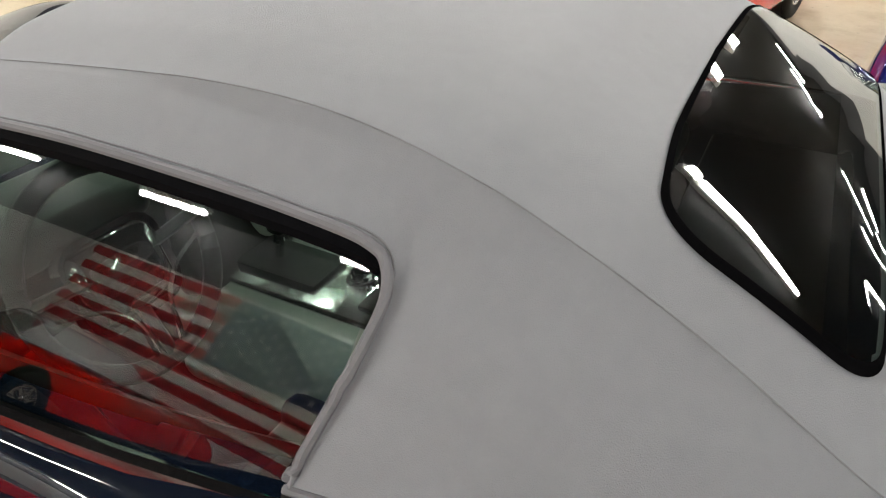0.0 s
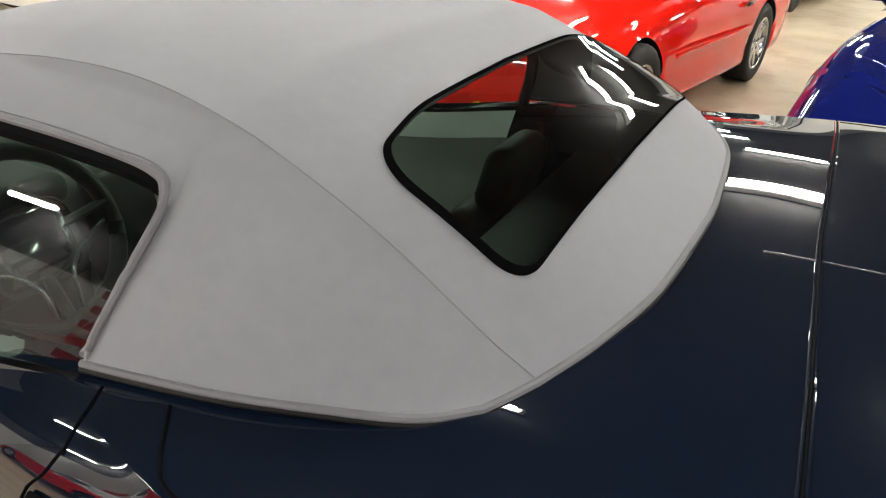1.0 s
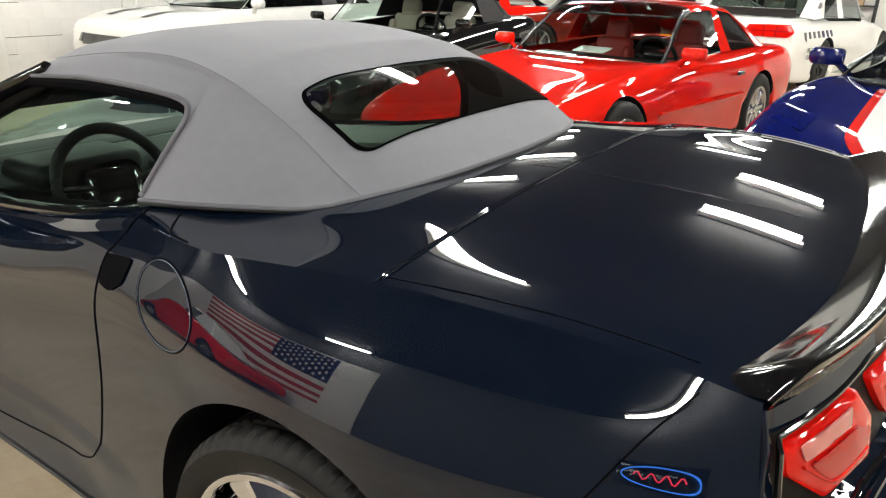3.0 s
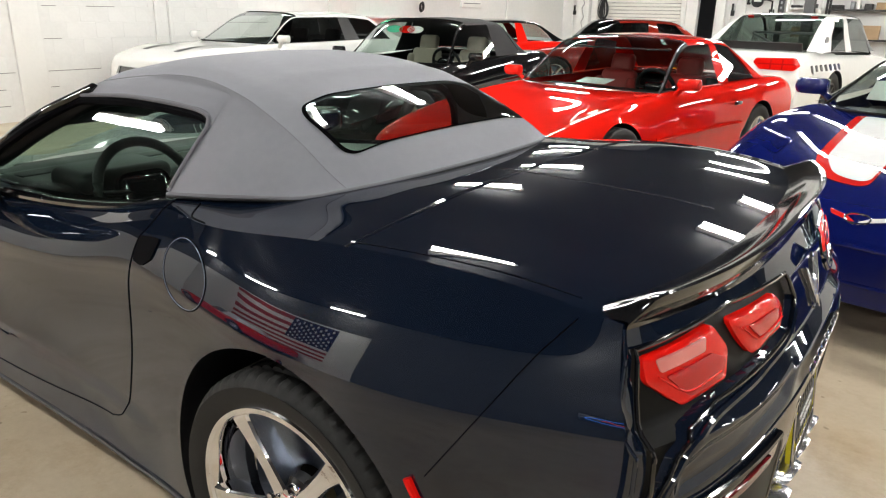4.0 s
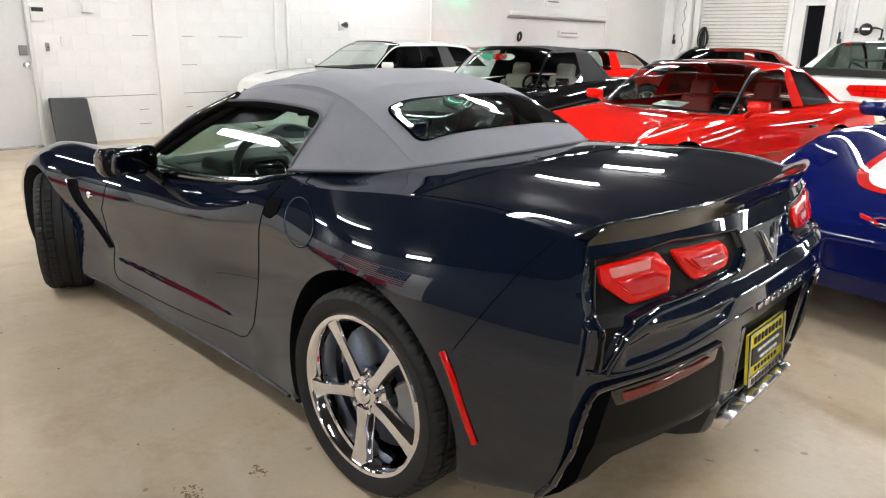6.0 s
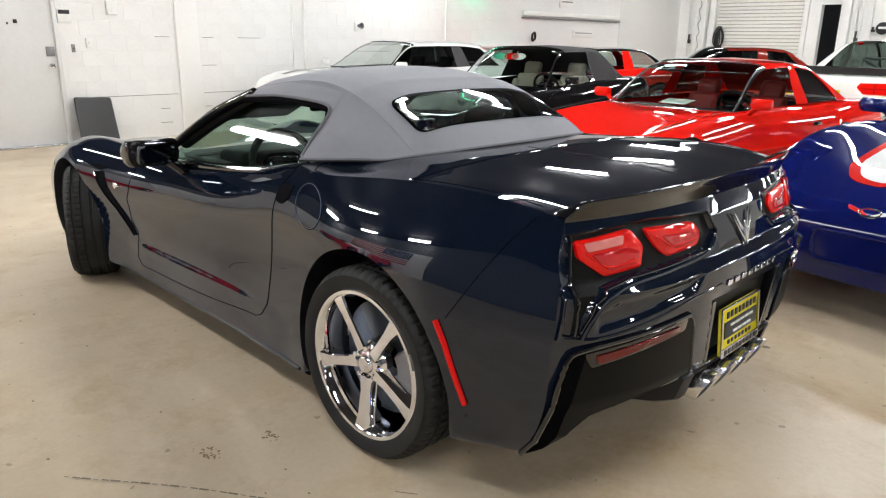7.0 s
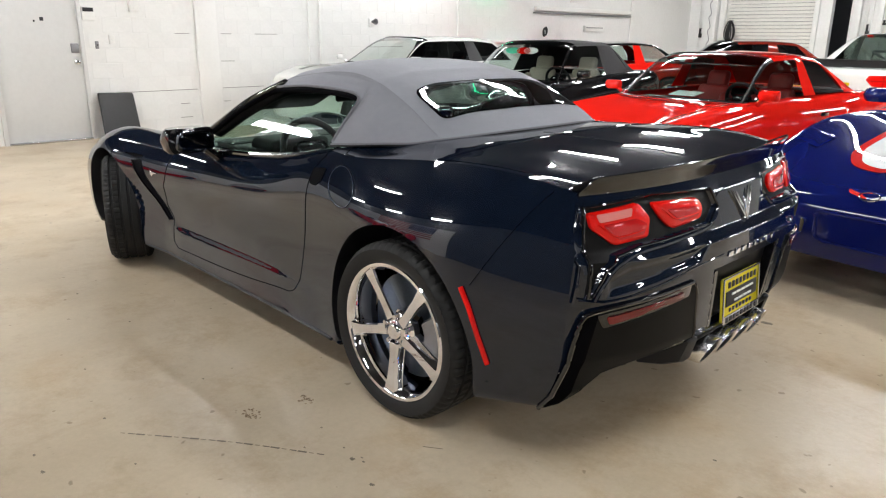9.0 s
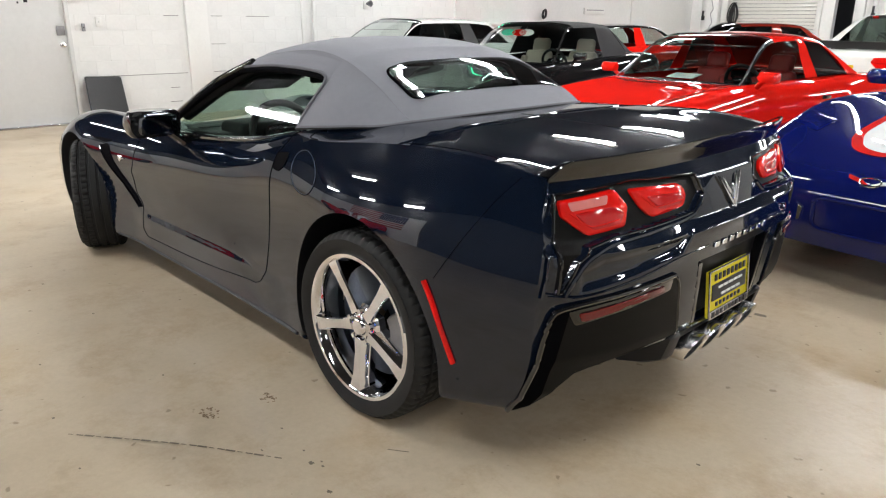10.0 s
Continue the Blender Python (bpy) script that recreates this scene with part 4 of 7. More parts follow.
NET = [
    sec(-3.50, [(0, 0.46), (0.3, 0.46), (0.48, 0.47), (0.56, 0.465), (0.58, 0.455), (0.61, 0.42), (0.62, 0.36), (0.61, 0.29), (0.60, 0.245), (0.58, 0.2), (0, 0.18)]),
    sec(-3.40, [(0, 0.54), (0.34, 0.545), (0.54, 0.575), (0.66, 0.58), (0.69, 0.572), (0.725, 0.53), (0.745, 0.44), (0.74, 0.32), (0.73, 0.25), (0.71, 0.18), (0, 0.15)]),
    sec(-3.10, [(0, 0.62), (0.35, 0.635), (0.58, 0.695), (0.71, 0.724), (0.752, 0.715), (0.81, 0.675), (0.855, 0.55), (0.855, 0.35), (0.845, 0.26), (0.82, 0.17), (0, 0.14)]),
    sec(-2.71, [(0, 0.69), (0.35, 0.715), (0.58, 0.795), (0.72, 0.834), (0.7675, 0.826), (0.845, 0.785), (0.912, 0.64), (0.92, 0.43), (0.901, 0.295), (0.87, 0.16), (0, 0.14)]),
    sec(-2.40, [(0, 0.74), (0.35, 0.76), (0.58, 0.812), (0.7, 0.832), (0.7456, 0.824), (0.82, 0.782), (0.880, 0.64), (0.868, 0.4), (0.866, 0.28), (0.85, 0.16), (0, 0.14)]),
    sec(-2.05, [(0, 0.78), (0.35, 0.79), (0.58, 0.812), (0.69, 0.815), (0.7242, 0.804), (0.78, 0.762), (0.832, 0.63), (0.815, 0.50), (0.808, 0.38), (0.821, 0.16), (0, 0.14)]),
    sec(-1.70, [(0, 0.82), (0.35, 0.82), (0.58, 0.81), (0.67, 0.8), (0.7023, 0.7908), (0.755, 0.76), (0.805, 0.64), (0.792, 0.48), (0.793, 0.36), (0.821, 0.16), (0, 0.14)]),
    sec(-1.30, [(0, 0.83), (0.35, 0.83), (0.6, 0.825), (0.675, 0.815), (0.7035, 0.8137), (0.75, 0.78), (0.805, 0.66), (0.79, 0.44), (0.794, 0.32), (0.826, 0.16), (0, 0.14)]),
    sec(-0.90, [(0, 0.875), (0.35, 0.875), (0.6, 0.872), (0.685, 0.866), (0.7124, 0.8624), (0.757, 0.825), (0.81, 0.69), (0.8, 0.4), (0.804, 0.265), (0.831, 0.16), (0, 0.14)]),
    sec(-0.60, [(0, 0.935), (0.35, 0.935), (0.6, 0.936), (0.695, 0.934), (0.7281, 0.9262), (0.782, 0.882), (0.835, 0.73), (0.835, 0.42), (0.839, 0.22), (0.847, 0.16), (0, 0.14)]),
    sec(-0.33, [(0, 0.985), (0.35, 0.985), (0.58, 0.980), (0.70, 0.948), (0.795, 0.941), (0.840, 0.850), (0.874, 0.74), (0.88, 0.46), (0.8835, 0.31), (0.875, 0.16), (0, 0.14)]),
    sec(0.0, [(0, 1.014), (0.35, 1.012), (0.56, 1.002), (0.69, 0.985), (0.800, 0.972), (0.866, 0.861), (0.912, 0.735), (0.932, 0.52), (0.916, 0.35), (0.89, 0.17), (0, 0.15)]),
    sec(0.28, [(0, 1.006), (0.35, 1.005), (0.56, 0.999), (0.69, 0.996), (0.796, 0.989), (0.865, 0.871), (0.911, 0.74), (0.929, 0.53), (0.9095, 0.355), (0.885, 0.195), (0, 0.16)]),
    sec(0.48, [(0, 0.992), (0.35, 0.991), (0.56, 0.987), (0.68, 0.988), (0.779, 0.983), (0.841, 0.873), (0.882, 0.75), (0.902, 0.53), (0.8835, 0.365), (0.862, 0.235), (0, 0.18)]),
    [ring(0, .958), ring(.35, .9575), ring(.56, .957), ring(.68, .956), ring(.757, .953), ring(.788, .86), ring(.812, .77), ring(.84, .52), ring(.835, .37), ring(.828, .262), ring(0, .22)],
]
ARCH = [(0.008, 0.345, 0.402), (-2.71, 0.335, 0.380)]


def cabin_opening(C):
    return (C[:, 0] > -1.62) & (C[:, 0] < -0.20) & (np.abs(C[:, 1]) < 0.645 - 0.25 * np.clip(C[:, 0] + 0.5, 0, 1)) & (C[:, 2] > 0.6)


CAR = thing("convertible_car", "navy blue two-seat sports convertible with a raised grey canvas top", "car", pose(0, 0, 0))
V, F, WELLS = car_body(NET, ARCH, cabin_opening, 300, 141, 8, spline, (True, False), (4, -0.62, -0.34))
# the pressed crease low on each door: the skin below it stands out
crease_z = np.interp(V[:, 0], [-2.15, -1.9, -0.84, -0.6], [0.385, 0.352, 0.350, 0.345])
along = np.clip((V[:, 0] + 2.12) / 0.25, 0, 1) * np.clip((-0.48 - V[:, 0]) / 0.22, 0, 1)
along = along * along * (3 - 2 * along)
V[:, 1] += np.where(np.abs(V[:, 1]) > 0.70, np.sign(V[:, 1]) * 0.010 * along * np.clip((crease_z - V[:, 2]) / 0.030, 0, 1), 0)
# under the tail the skin climbs between the two feet
rise = np.clip((V[:, 0] - 0.40) / 0.22, 0, 1) * np.clip((0.815 - np.abs(V[:, 1])) / 0.06, 0, 1) * (V[:, 2] < 0.32)
V[:, 2] += rise * np.maximum(0.40 - V[:, 2], 0)
BODY = part("body", mesh_from("body", V, F, M_NAVY, sharp=50), None, CAR, "glossy dark navy metallic bodywork")
BVH = BVHTree.FromPolygons([Vector(v) for v in V], [tuple(int(i) for i in f) for f in F])
for v, f in WELLS:
    part("wheel_well", mesh_from("wheel_well", v, f, M_DARK), None, CAR)


def on_side(x, z, s=-1, out=0.0):
    """A point of the flank at x, z."""
    hit = BVH.ray_cast(Vector((x, s * 1.5, z)), Vector((0, -s, 0)))
    return hit[0] + hit[1].normalized() * (out if hit[1].y * s > 0 else -out) if hit[0] else Vector((x, s * 0.85, z))


def on_top(x, y, out=0.0):
    """A point of the upper side at x, y."""
    hit = BVH.ray_cast(Vector((x, y, 1.6)), Vector((0, 0, -1)))
    return hit[0] + Vector((0, 0, out)) if hit[0] else Vector((x, y, 0.95))


def seam(name, pts, how, r=0.0021, material=None, parent=None, close=False, n=60, label=""):
    line = smooth_line(pts, n)
    P = [how(*p) for p in line]
    v, f = tube(P, r, 6, close)
    return part(name, mesh_from(name, v, f, material or M_GAP), None, parent or CAR, label)


# tail fascia, closing the shell's last ring
RINGV = np.array([p for p in V[:300 * 285].reshape(300, -1, 3)[-1] if p[1] >= 0 and p[2] > 0.195])
RINGV = RINGV[RINGV[:, 1] > 0.6]
RINGV = RINGV[np.argsort(RINGV[:, 2])]


LAMP_BED = [(0.752, 0.912), (0.50, 0.930), (0.205, 0.912), (0.180, 0.855), (0.245, 0.806), (0.60, 0.784), (0.690, 0.768), (0.735, 0.735), (0.775, 0.66), (0.790, 0.655), (0.778, 0.76)]
PLATE_BED = [(0.265, 0.660), (0.225, 0.428), (-0.225, 0.428), (-0.265, 0.660)]
SCALLOP = [(0.745, 0.715), (0.66, 0.748), (0.45, 0.762), (0.28, 0.772), (0.36, 0.700), (0.55, 0.668), (0.735, 0.640)]


def within(poly, y, z):
    """How far inside an outline a point lies (negative: outside)."""
    P = np.asarray(poly, float)
    Q = np.roll(P, -1, 0)
    near, inside = 9.0, False
    for (ax, ay), (bx, by) in zip(P, Q):
        t = min(max(((y - ax) * (bx - ax) + (z - ay) * (by - ay)) / ((bx - ax) ** 2 + (by - ay) ** 2), 0), 1)
        near = min(near, math.hypot(y - ax - t * (bx - ax), z - ay - t * (by - ay)))
        if (ay > z) != (by > z) and y < ax + (z - ay) / (by - ay) * (bx - ax):
            inside = not inside
    return near if inside else -near


def dent(y, z):
    """How deep the tail is pressed in: lamp beds, plate bed and the hollow under each ledge."""
    a = abs(y)
    d = 0.022 * min(max(within(LAMP_BED, a, z) / 0.006, 0), 1) if z > 0.64 else 0.0
    if z < 0.67 and a < 0.28:
        d += 0.040 * min(max(within(PLATE_BED, y, z) / 0.012, 0), 1)
    if 0.63 < z < 0.78:
        q = min(max(within(SCALLOP, a, z) / 0.035, 0), 1)
        d += 0.014 * q * q * (3 - 2 * q)
    return d


def tail_foot(a):
    """The tail skin's lower edge."""
    return float(np.interp(a, [0, 0.29, 0.34, 0.56, 0.72, 0.765, 0.80, 0.84], [0.40, 0.40, 0.415, 0.42, 0.395, 0.335, 0.27, 0.262]))


def fascia():
    nz, ny = 190, 220
    vs = []
    for k in np.linspace(0, 1, nz):
        for q in np.linspace(-1, 1, ny):
            a = abs(q)
            z0 = tail_foot(a * 0.83)
            z = max(z0, RINGV[0, 2]) + (RINGV[-1, 2] - max(z0, RINGV[0, 2])) * k
            w, xe = float(np.interp(z, RINGV[:, 2], RINGV[:, 1])), float(np.interp(z, RINGV[:, 2], RINGV[:, 0]))
            e = a ** 24
            y = q * w
            vs.append(((tail_x(y, z) - dent(y, z)) * (1 - e) + xe * e, y, z))
    return mesh_from("rear_fascia", vs, grid_faces(nz, ny, flip=True), M_NAVY, sharp=32)


TAIL = part("rear_fascia", fascia(), None, CAR)


def on_tail(off):
    return lambda a, b, d: (tail_x(a, b) + off + d, a, b)


def tail_plate(name, outline, material, off=0.0, depth=0.004, parent=None, label="", r=0.02, inset=0.004):
    dense = rounded(outline, r, 6)
    fine = []
    m = len(dense)
    for i in range(m):
        a, b = dense[i], dense[(i + 1) % m]
        k = max(1, int(np.linalg.norm(b - a) / 0.02))
        fine += [a + (b - a) * j / k for j in range(k)]
    v, f = slab(np.array(fine), depth, on_tail(off), inset)
    return part(name, mesh_from(name, v, f, material), None, parent or CAR, label)


def tail_sheet(name, outline, material, off, n=30, label=""):
    """A sheet that fills an outline of the tail, strip by strip."""
    P = rounded(outline, 0.006, 3)
    zs = np.linspace(P[:, 1].min() + 0.001, P[:, 1].max() - 0.001, n)
    vs, fs = [], []
    for z in zs:
        cut = []
        for (ay, az), (by, bz) in zip(P, np.roll(P, -1, 0)):
            if (az > z) != (bz > z):
                cut.append(ay + (z - az) / (bz - az) * (by - ay))
        vs += [(tail_x(y, z) + off, y, z) for y in np.linspace(min(cut), max(cut), 24)]
    return part(name, mesh_from(name, vs, grid_faces(n, 24, flip=True), material), None, CAR, label)


def tail_line(name, pts, r, material, off, parent=None, n=60, close=False, label=""):
    line = smooth_line(pts, n)
    v, f = tube([(tail_x(y, z) + off, y, z) for y, z in line], r, 8, close)
    return part(name, mesh_from(name, v, f, material), None, parent or CAR, label)


for s in (-1, 1):
    o = lambda pts: [(s * y, z) for y, z in pts]
    # black bed behind the lamps, drawn down into a slit at the corner
    tail_sheet("lamp_panel", o(LAMP_BED), M_BUMPER, -0.0185, 40, "black glossy lamp surround")
    edge = [np.array(p) for p in LAMP_BED]
    rim = np.concatenate([np.linspace(a, b, 8, endpoint=False) for a, b in zip(edge, edge[1:] + edge[:1])])
    v, f = tube([(tail_x(y, z) - 0.001, s * y, z) for y, z in rim], 0.0045, 8, True)
    part("lamp_rim", mesh_from("lamp_rim", v, f, M_BLACK), None, CAR)
    big = tail_plate("tail_lamp", o([(0.738, 0.893), (0.565, 0.910), (0.528, 0.862), (0.548, 0.808), (0.672, 0.796), (0.735, 0.850)]), M_RED_LENS, -0.018, 0.016, label="red faceted tail lamp", r=0.010, inset=0.010)
    tail_plate("inner_lens", o([(0.705, 0.858), (0.590, 0.868), (0.553, 0.850), (0.572, 0.820), (0.660, 0.812)]), M_RED_DEEP, -0.0005, 0.004, big, r=0.008, inset=0.012)
    # a pale plate drawn as the lamp's upper reflection
    tail_plate("clear_lens", o([(0.722, 0.890), (0.600, 0.900), (0.607, 0.876), (0.715, 0.866)]), M_LENS_SHEEN, 0.0, 0.003, big, "pale patch for the reflection on a tail lamp", r=0.006)
    tail_line("lens_rib", o([(0.722, 0.862), (0.660, 0.822), (0.575, 0.832)]), 0.0022, M_RED_LENS, 0.003, big, 24)
    small = tail_plate("tail_lamp", o([(0.515, 0.905), (0.290, 0.895), (0.262, 0.866), (0.290, 0.828), (0.445, 0.818), (0.480, 0.850)]), M_RED_LENS, -0.018, 0.016, label="red faceted tail lamp", r=0.018, inset=0.010)
    tail_plate("inner_lens", o([(0.46, 0.880), (0.315, 0.874), (0.298, 0.858), (0.315, 0.842), (0.41, 0.838)]), M_RED_DEEP, -0.0005, 0.004, small, r=0.010, inset=0.012)
    tail_line("lens_rib", o([(0.485, 0.885), (0.425, 0.848), (0.300, 0.852)]), 0.0022, M_RED_LENS, 0.003, small, 24)
    # body-coloured ledge that hooks down at the corner, and the corner's own bright edge
    tail_line("lower_ledge", o([(0.20, 0.835), (0.255, 0.800), (0.45, 0.782), (0.60, 0.772), (0.680, 0.756), (0.722, 0.728), (0.752, 0.685), (0.770, 0.645)]), 0.0085, M_NAVY, -0.001)
    tail_line("corner_edge", o([(0.7575, 0.945), (0.779, 0.88), (0.800, 0.80), (0.817, 0.70), (0.826, 0.64)]), 0.004, M_NAVY, -0.004)
    tail_line("bumper_crease", o([(0.815, 0.652), (0.74, 0.640), (0.55, 0.664), (0.36, 0.697), (0.22, 0.705)]), 0.003, M_NAVY, 0.0)
    # the dark lower panel with its reflector and glossy edge
    LOW = [(0.800, 0.600), (0.745, 0.615), (0.390, 0.645), (0.365, 0.63), (0.315, 0.425), (0.56, 0.418), (0.700, 0.395), (0.742, 0.345), (0.775, 0.272), (0.832, 0.262), (0.835, 0.32)]
    tail_sheet("lower_panel", o(LOW), M_BUMPER, 0.004, 40, "dark lower bumper panel")
    slot = tail_plate("reflector_slot", o([(0.765, 0.602), (0.400, 0.640), (0.405, 0.602), (0.740, 0.556)]), M_BLACK, 0.004, 0.004, r=0.010)
    tail_plate("red_reflector", o([(0.735, 0.592), (0.440, 0.624), (0.440, 0.606), (0.725, 0.566)]), M_RED_DIM, 0.007, 0.006, slot, "dark red strip reflector", r=0.008)
    tail_sheet("corner_strip", o([(0.806, 0.600), (0.760, 0.606), (0.785, 0.42), (0.780, 0.267), (0.835, 0.263), (0.836, 0.32), (0.830, 0.42)]), M_FRIT, 0.008, 30, "glossy black corner strip")
    tail_line("panel_trim", o([(0.392, 0.646), (0.60, 0.629), (0.745, 0.616), (0.797, 0.603), (0.812, 0.56), (0.828, 0.41), (0.834, 0.33), (0.832, 0.266)]), 0.008, M_BLACK, 0.004)
    tail_line("panel_trim", o([(0.392, 0.646), (0.368, 0.62), (0.340, 0.52), (0.315, 0.425)]), 0.005, M_BLACK, 0.003)
    v, f = tube([(tail_x(y, z) + 0.002 - 0.02 * k, s * y, z) for k, (y, z) in enumerate(((0.830, 0.264), (0.800, 0.264), (0.772, 0.270)))], 0.008, 8)
    part("panel_foot", mesh_from("panel_foot", v, f, M_BLACK), None, CAR)
    # side marker
    line = smooth_line([(0.372, 0.622), (0.407, 0.56), (0.444, 0.46), (0.470, 0.377)], 24)
    P = [on_side(x, z, s, 0.003) for x, z in line]
    v, f = tube(P, 0.009, 8, flat=1.0)
    part("side_marker", mesh_from("side_marker", v, f, M_RED_LENS), None, CAR, "thin red side marker lamp")

# plate bed, plate and exhausts
tail_sheet("plate_recess", PLATE_BED, M_BUMPER, -0.034, 20)
for s in (-1, 1):
    v, f = slab(rounded([(0.262, 0.655), (0.224, 0.432), (0.205, 0.432), (0.240, 0.655)], 0.006), 0.034, lambda a, b, d: (tail_x(a, b) - 0.034 + d, s * a, b), 0.004)
    part("recess_fin", mesh_from("recess_fin", v, f, M_BLACK), None, CAR)
PLATE = part("number_plate", box(0.012, 0.290, 0.158, (0, 0, 0), 0.004), M_PLATE, CAR, "yellow dealer plate with dark print in a pale frame", pose(tail_x(0, 0.53) - 0.008, -0.003, 0.512, 0, -5, 0))
for q, (sy, sz), (py, pz) in (("frame_bar", (0.296, 0.028), (0, -0.070)), ("frame_bar", (0.296, 0.006), (0, 0.079)), ("frame_bar", (0.006, 0.16), (-0.146, 0)), ("frame_bar", (0.006, 0.16), (0.146, 0))):
    part(q, box(0.006, sy, sz, (0.009, py, pz), 0.002), M_ALLOY, PLATE)
part("print_panel", box(0.004, 0.25, 0.055, (0.008, 0, 0.003), 0.001), M_DARK, PLATE)
for py, pz, w in [(-0.10 + 0.03 * i, 0.052, 0.018) for i in range(8)] + [(-0.09 + 0.028 * i, -0.040, 0.016) for i in range(7)]:
    part("print_bar", box(0.003, w, 0.022 if pz > 0 else 0.014, (0.0085, py, pz), 0.001), M_DARK, PLATE)
for py, pz, w in [(-0.07 + 0.036 * i, 0.016, 0.028) for i in range(5)] + [(-0.05 + 0.036 * i, -0.010, 0.028) for i in range(4)]:
    part("print_bar", box(0.003, w, 0.007, (0.0115, py, pz)), M_STRIPE_WHITE, PLATE)
for i in range(9):
    part("frame_print", box(0.002, 0.020, 0.018, (0.0125, -0.12 + 0.030 * i, -0.070)), M_DARK, PLATE)
# the underside: a dark diffuser with two walls beside the tips
part("diffuser", box(0.30, 0.64, 0.03, (0.58, 0, 0.34), 0.01, rot=(0, -10, 0)), M_INT_BLACK, CAR)
part("diffuser_back", box(0.03, 0.62, 0.10, (0.70, 0, 0.375), 0.008, rot=(0, 22, 0)), M_INT_BLACK, CAR)
part("exhaust_shelf", box(0.13, 0.62, 0.022, (0.812, 0, 0.408), 0.008), M_BUMPER, CAR)
for s in (-1, 1):
    v, f = slab(rounded([(0.70, 0.435), (0.885, 0.420), (0.860, 0.330), (0.79, 0.300), (0.70, 0.29)], 0.012), 0.05, lambda a, b, d: (a, s * (0.285 + 2.4 * max(0.40 - b, 0) * (0.86 - a) + d), b), 0.01)
    part("exhaust_surround", mesh_from("exhaust_surround", v, f, M_DARK), None, CAR)
for i in range(4):
    y = -0.192 + 0.128 * i
    v, f = lathe([(0.036, -0.06), (0.050, -0.05), (0.055, 0.10), (0.055, 0.152), (0.053, 0.158), (0.047, 0.155), (0.045, 0.02), (0.042, -0.02), (0, -0.02)], 32, "x")
    v = [(x + (0.5 * z if x > 0.08 else 0), yy, z) for x, yy, z in v]
    part("exhaust_tip", mesh_from("exhaust_tip", v, f, M_TIP), None, CAR, "chrome exhaust tip", pose(0.736, y, 0.342))
# badge and lettering as plain chrome shapes
v, f = slab(rounded([(0.0, 0.780), (0.008, 0.810), (0.004, 0.846), (0.0, 0.860), (-0.004, 0.846), (-0.008, 0.810)], 0.003), 0.010, on_tail(0.003), 0.003)
REAR_BADGE = part("badge", mesh_from("badge", v, f, M_TIP), None, CAR, "chrome winged badge")
for s in (-1, 1):
    for k, (foot, reach, tip) in enumerate(((0.788, 0.080, 0.892), (0.818, 0.050, 0.886))):
        o = [(s * 0.006, foot), (s * (0.020 + 0.004 * k), foot + 0.014), (s * reach, tip), (s * (reach - 0.012), tip - 0.016), (s * 0.010, foot + 0.016)]
        v, f = slab(rounded(o, 0.003), 0.008 - 0.0015 * k, on_tail(0.002), 0.003)
        part("badge_feather", mesh_from("badge_feather", v, f, M_TIP), None, REAR_BADGE)
for i in range(8):
    y = -0.175 + 0.05 * i
    v, f = slab(rounded([(y - 0.015, 0.690), (y + 0.013, 0.690), (y + 0.017, 0.708), (y - 0.011, 0.708)], 0.004), 0.005, on_tail(0.001), 0.002)
    part("chrome_bar", mesh_from("chrome_bar", v, f, M_CHROME), None, CAR)


# rear spoiler: a thin blade along the tail's upper edge
def spoiler():
    vs, rows = [], np.linspace(-0.757, 0.757, 97)
    for y in rows:
        a = abs(y)
        b = tail_x(y, 0.953)
        z = 0.955 + 0.003 * (1 - (a / 0.757) ** 6)
        r = min(1, (0.757 - a) / 0.036)
        lift = 0.052 * r * (1 - 0.22 * (a / 0.757) ** 2) + 0.004
        out = 0.016 * r
        for dx, dz in ((-0.078, 0.004), (-0.056, 0.20 * lift + 0.003), (-0.030, 0.55 * lift), (-0.004 + out * 0.5, 0.93 * lift), (0.002 + out, lift), (0.006 + out, lift - 0.003), (0.006 + out, lift - 0.007), (0.006 + 0.6 * out, 0.45 * lift), (0.005, 0.0), (0.003, -0.010), (-0.008, -0.016)):
            vs.append((b + dx, y, z + dz))
    return mesh_from("spoiler", vs, grid_faces(97, 11, flip=True), M_BLACK, sharp=30)


part("spoiler", spoiler(), None, CAR, "glossy dark blade spoiler")

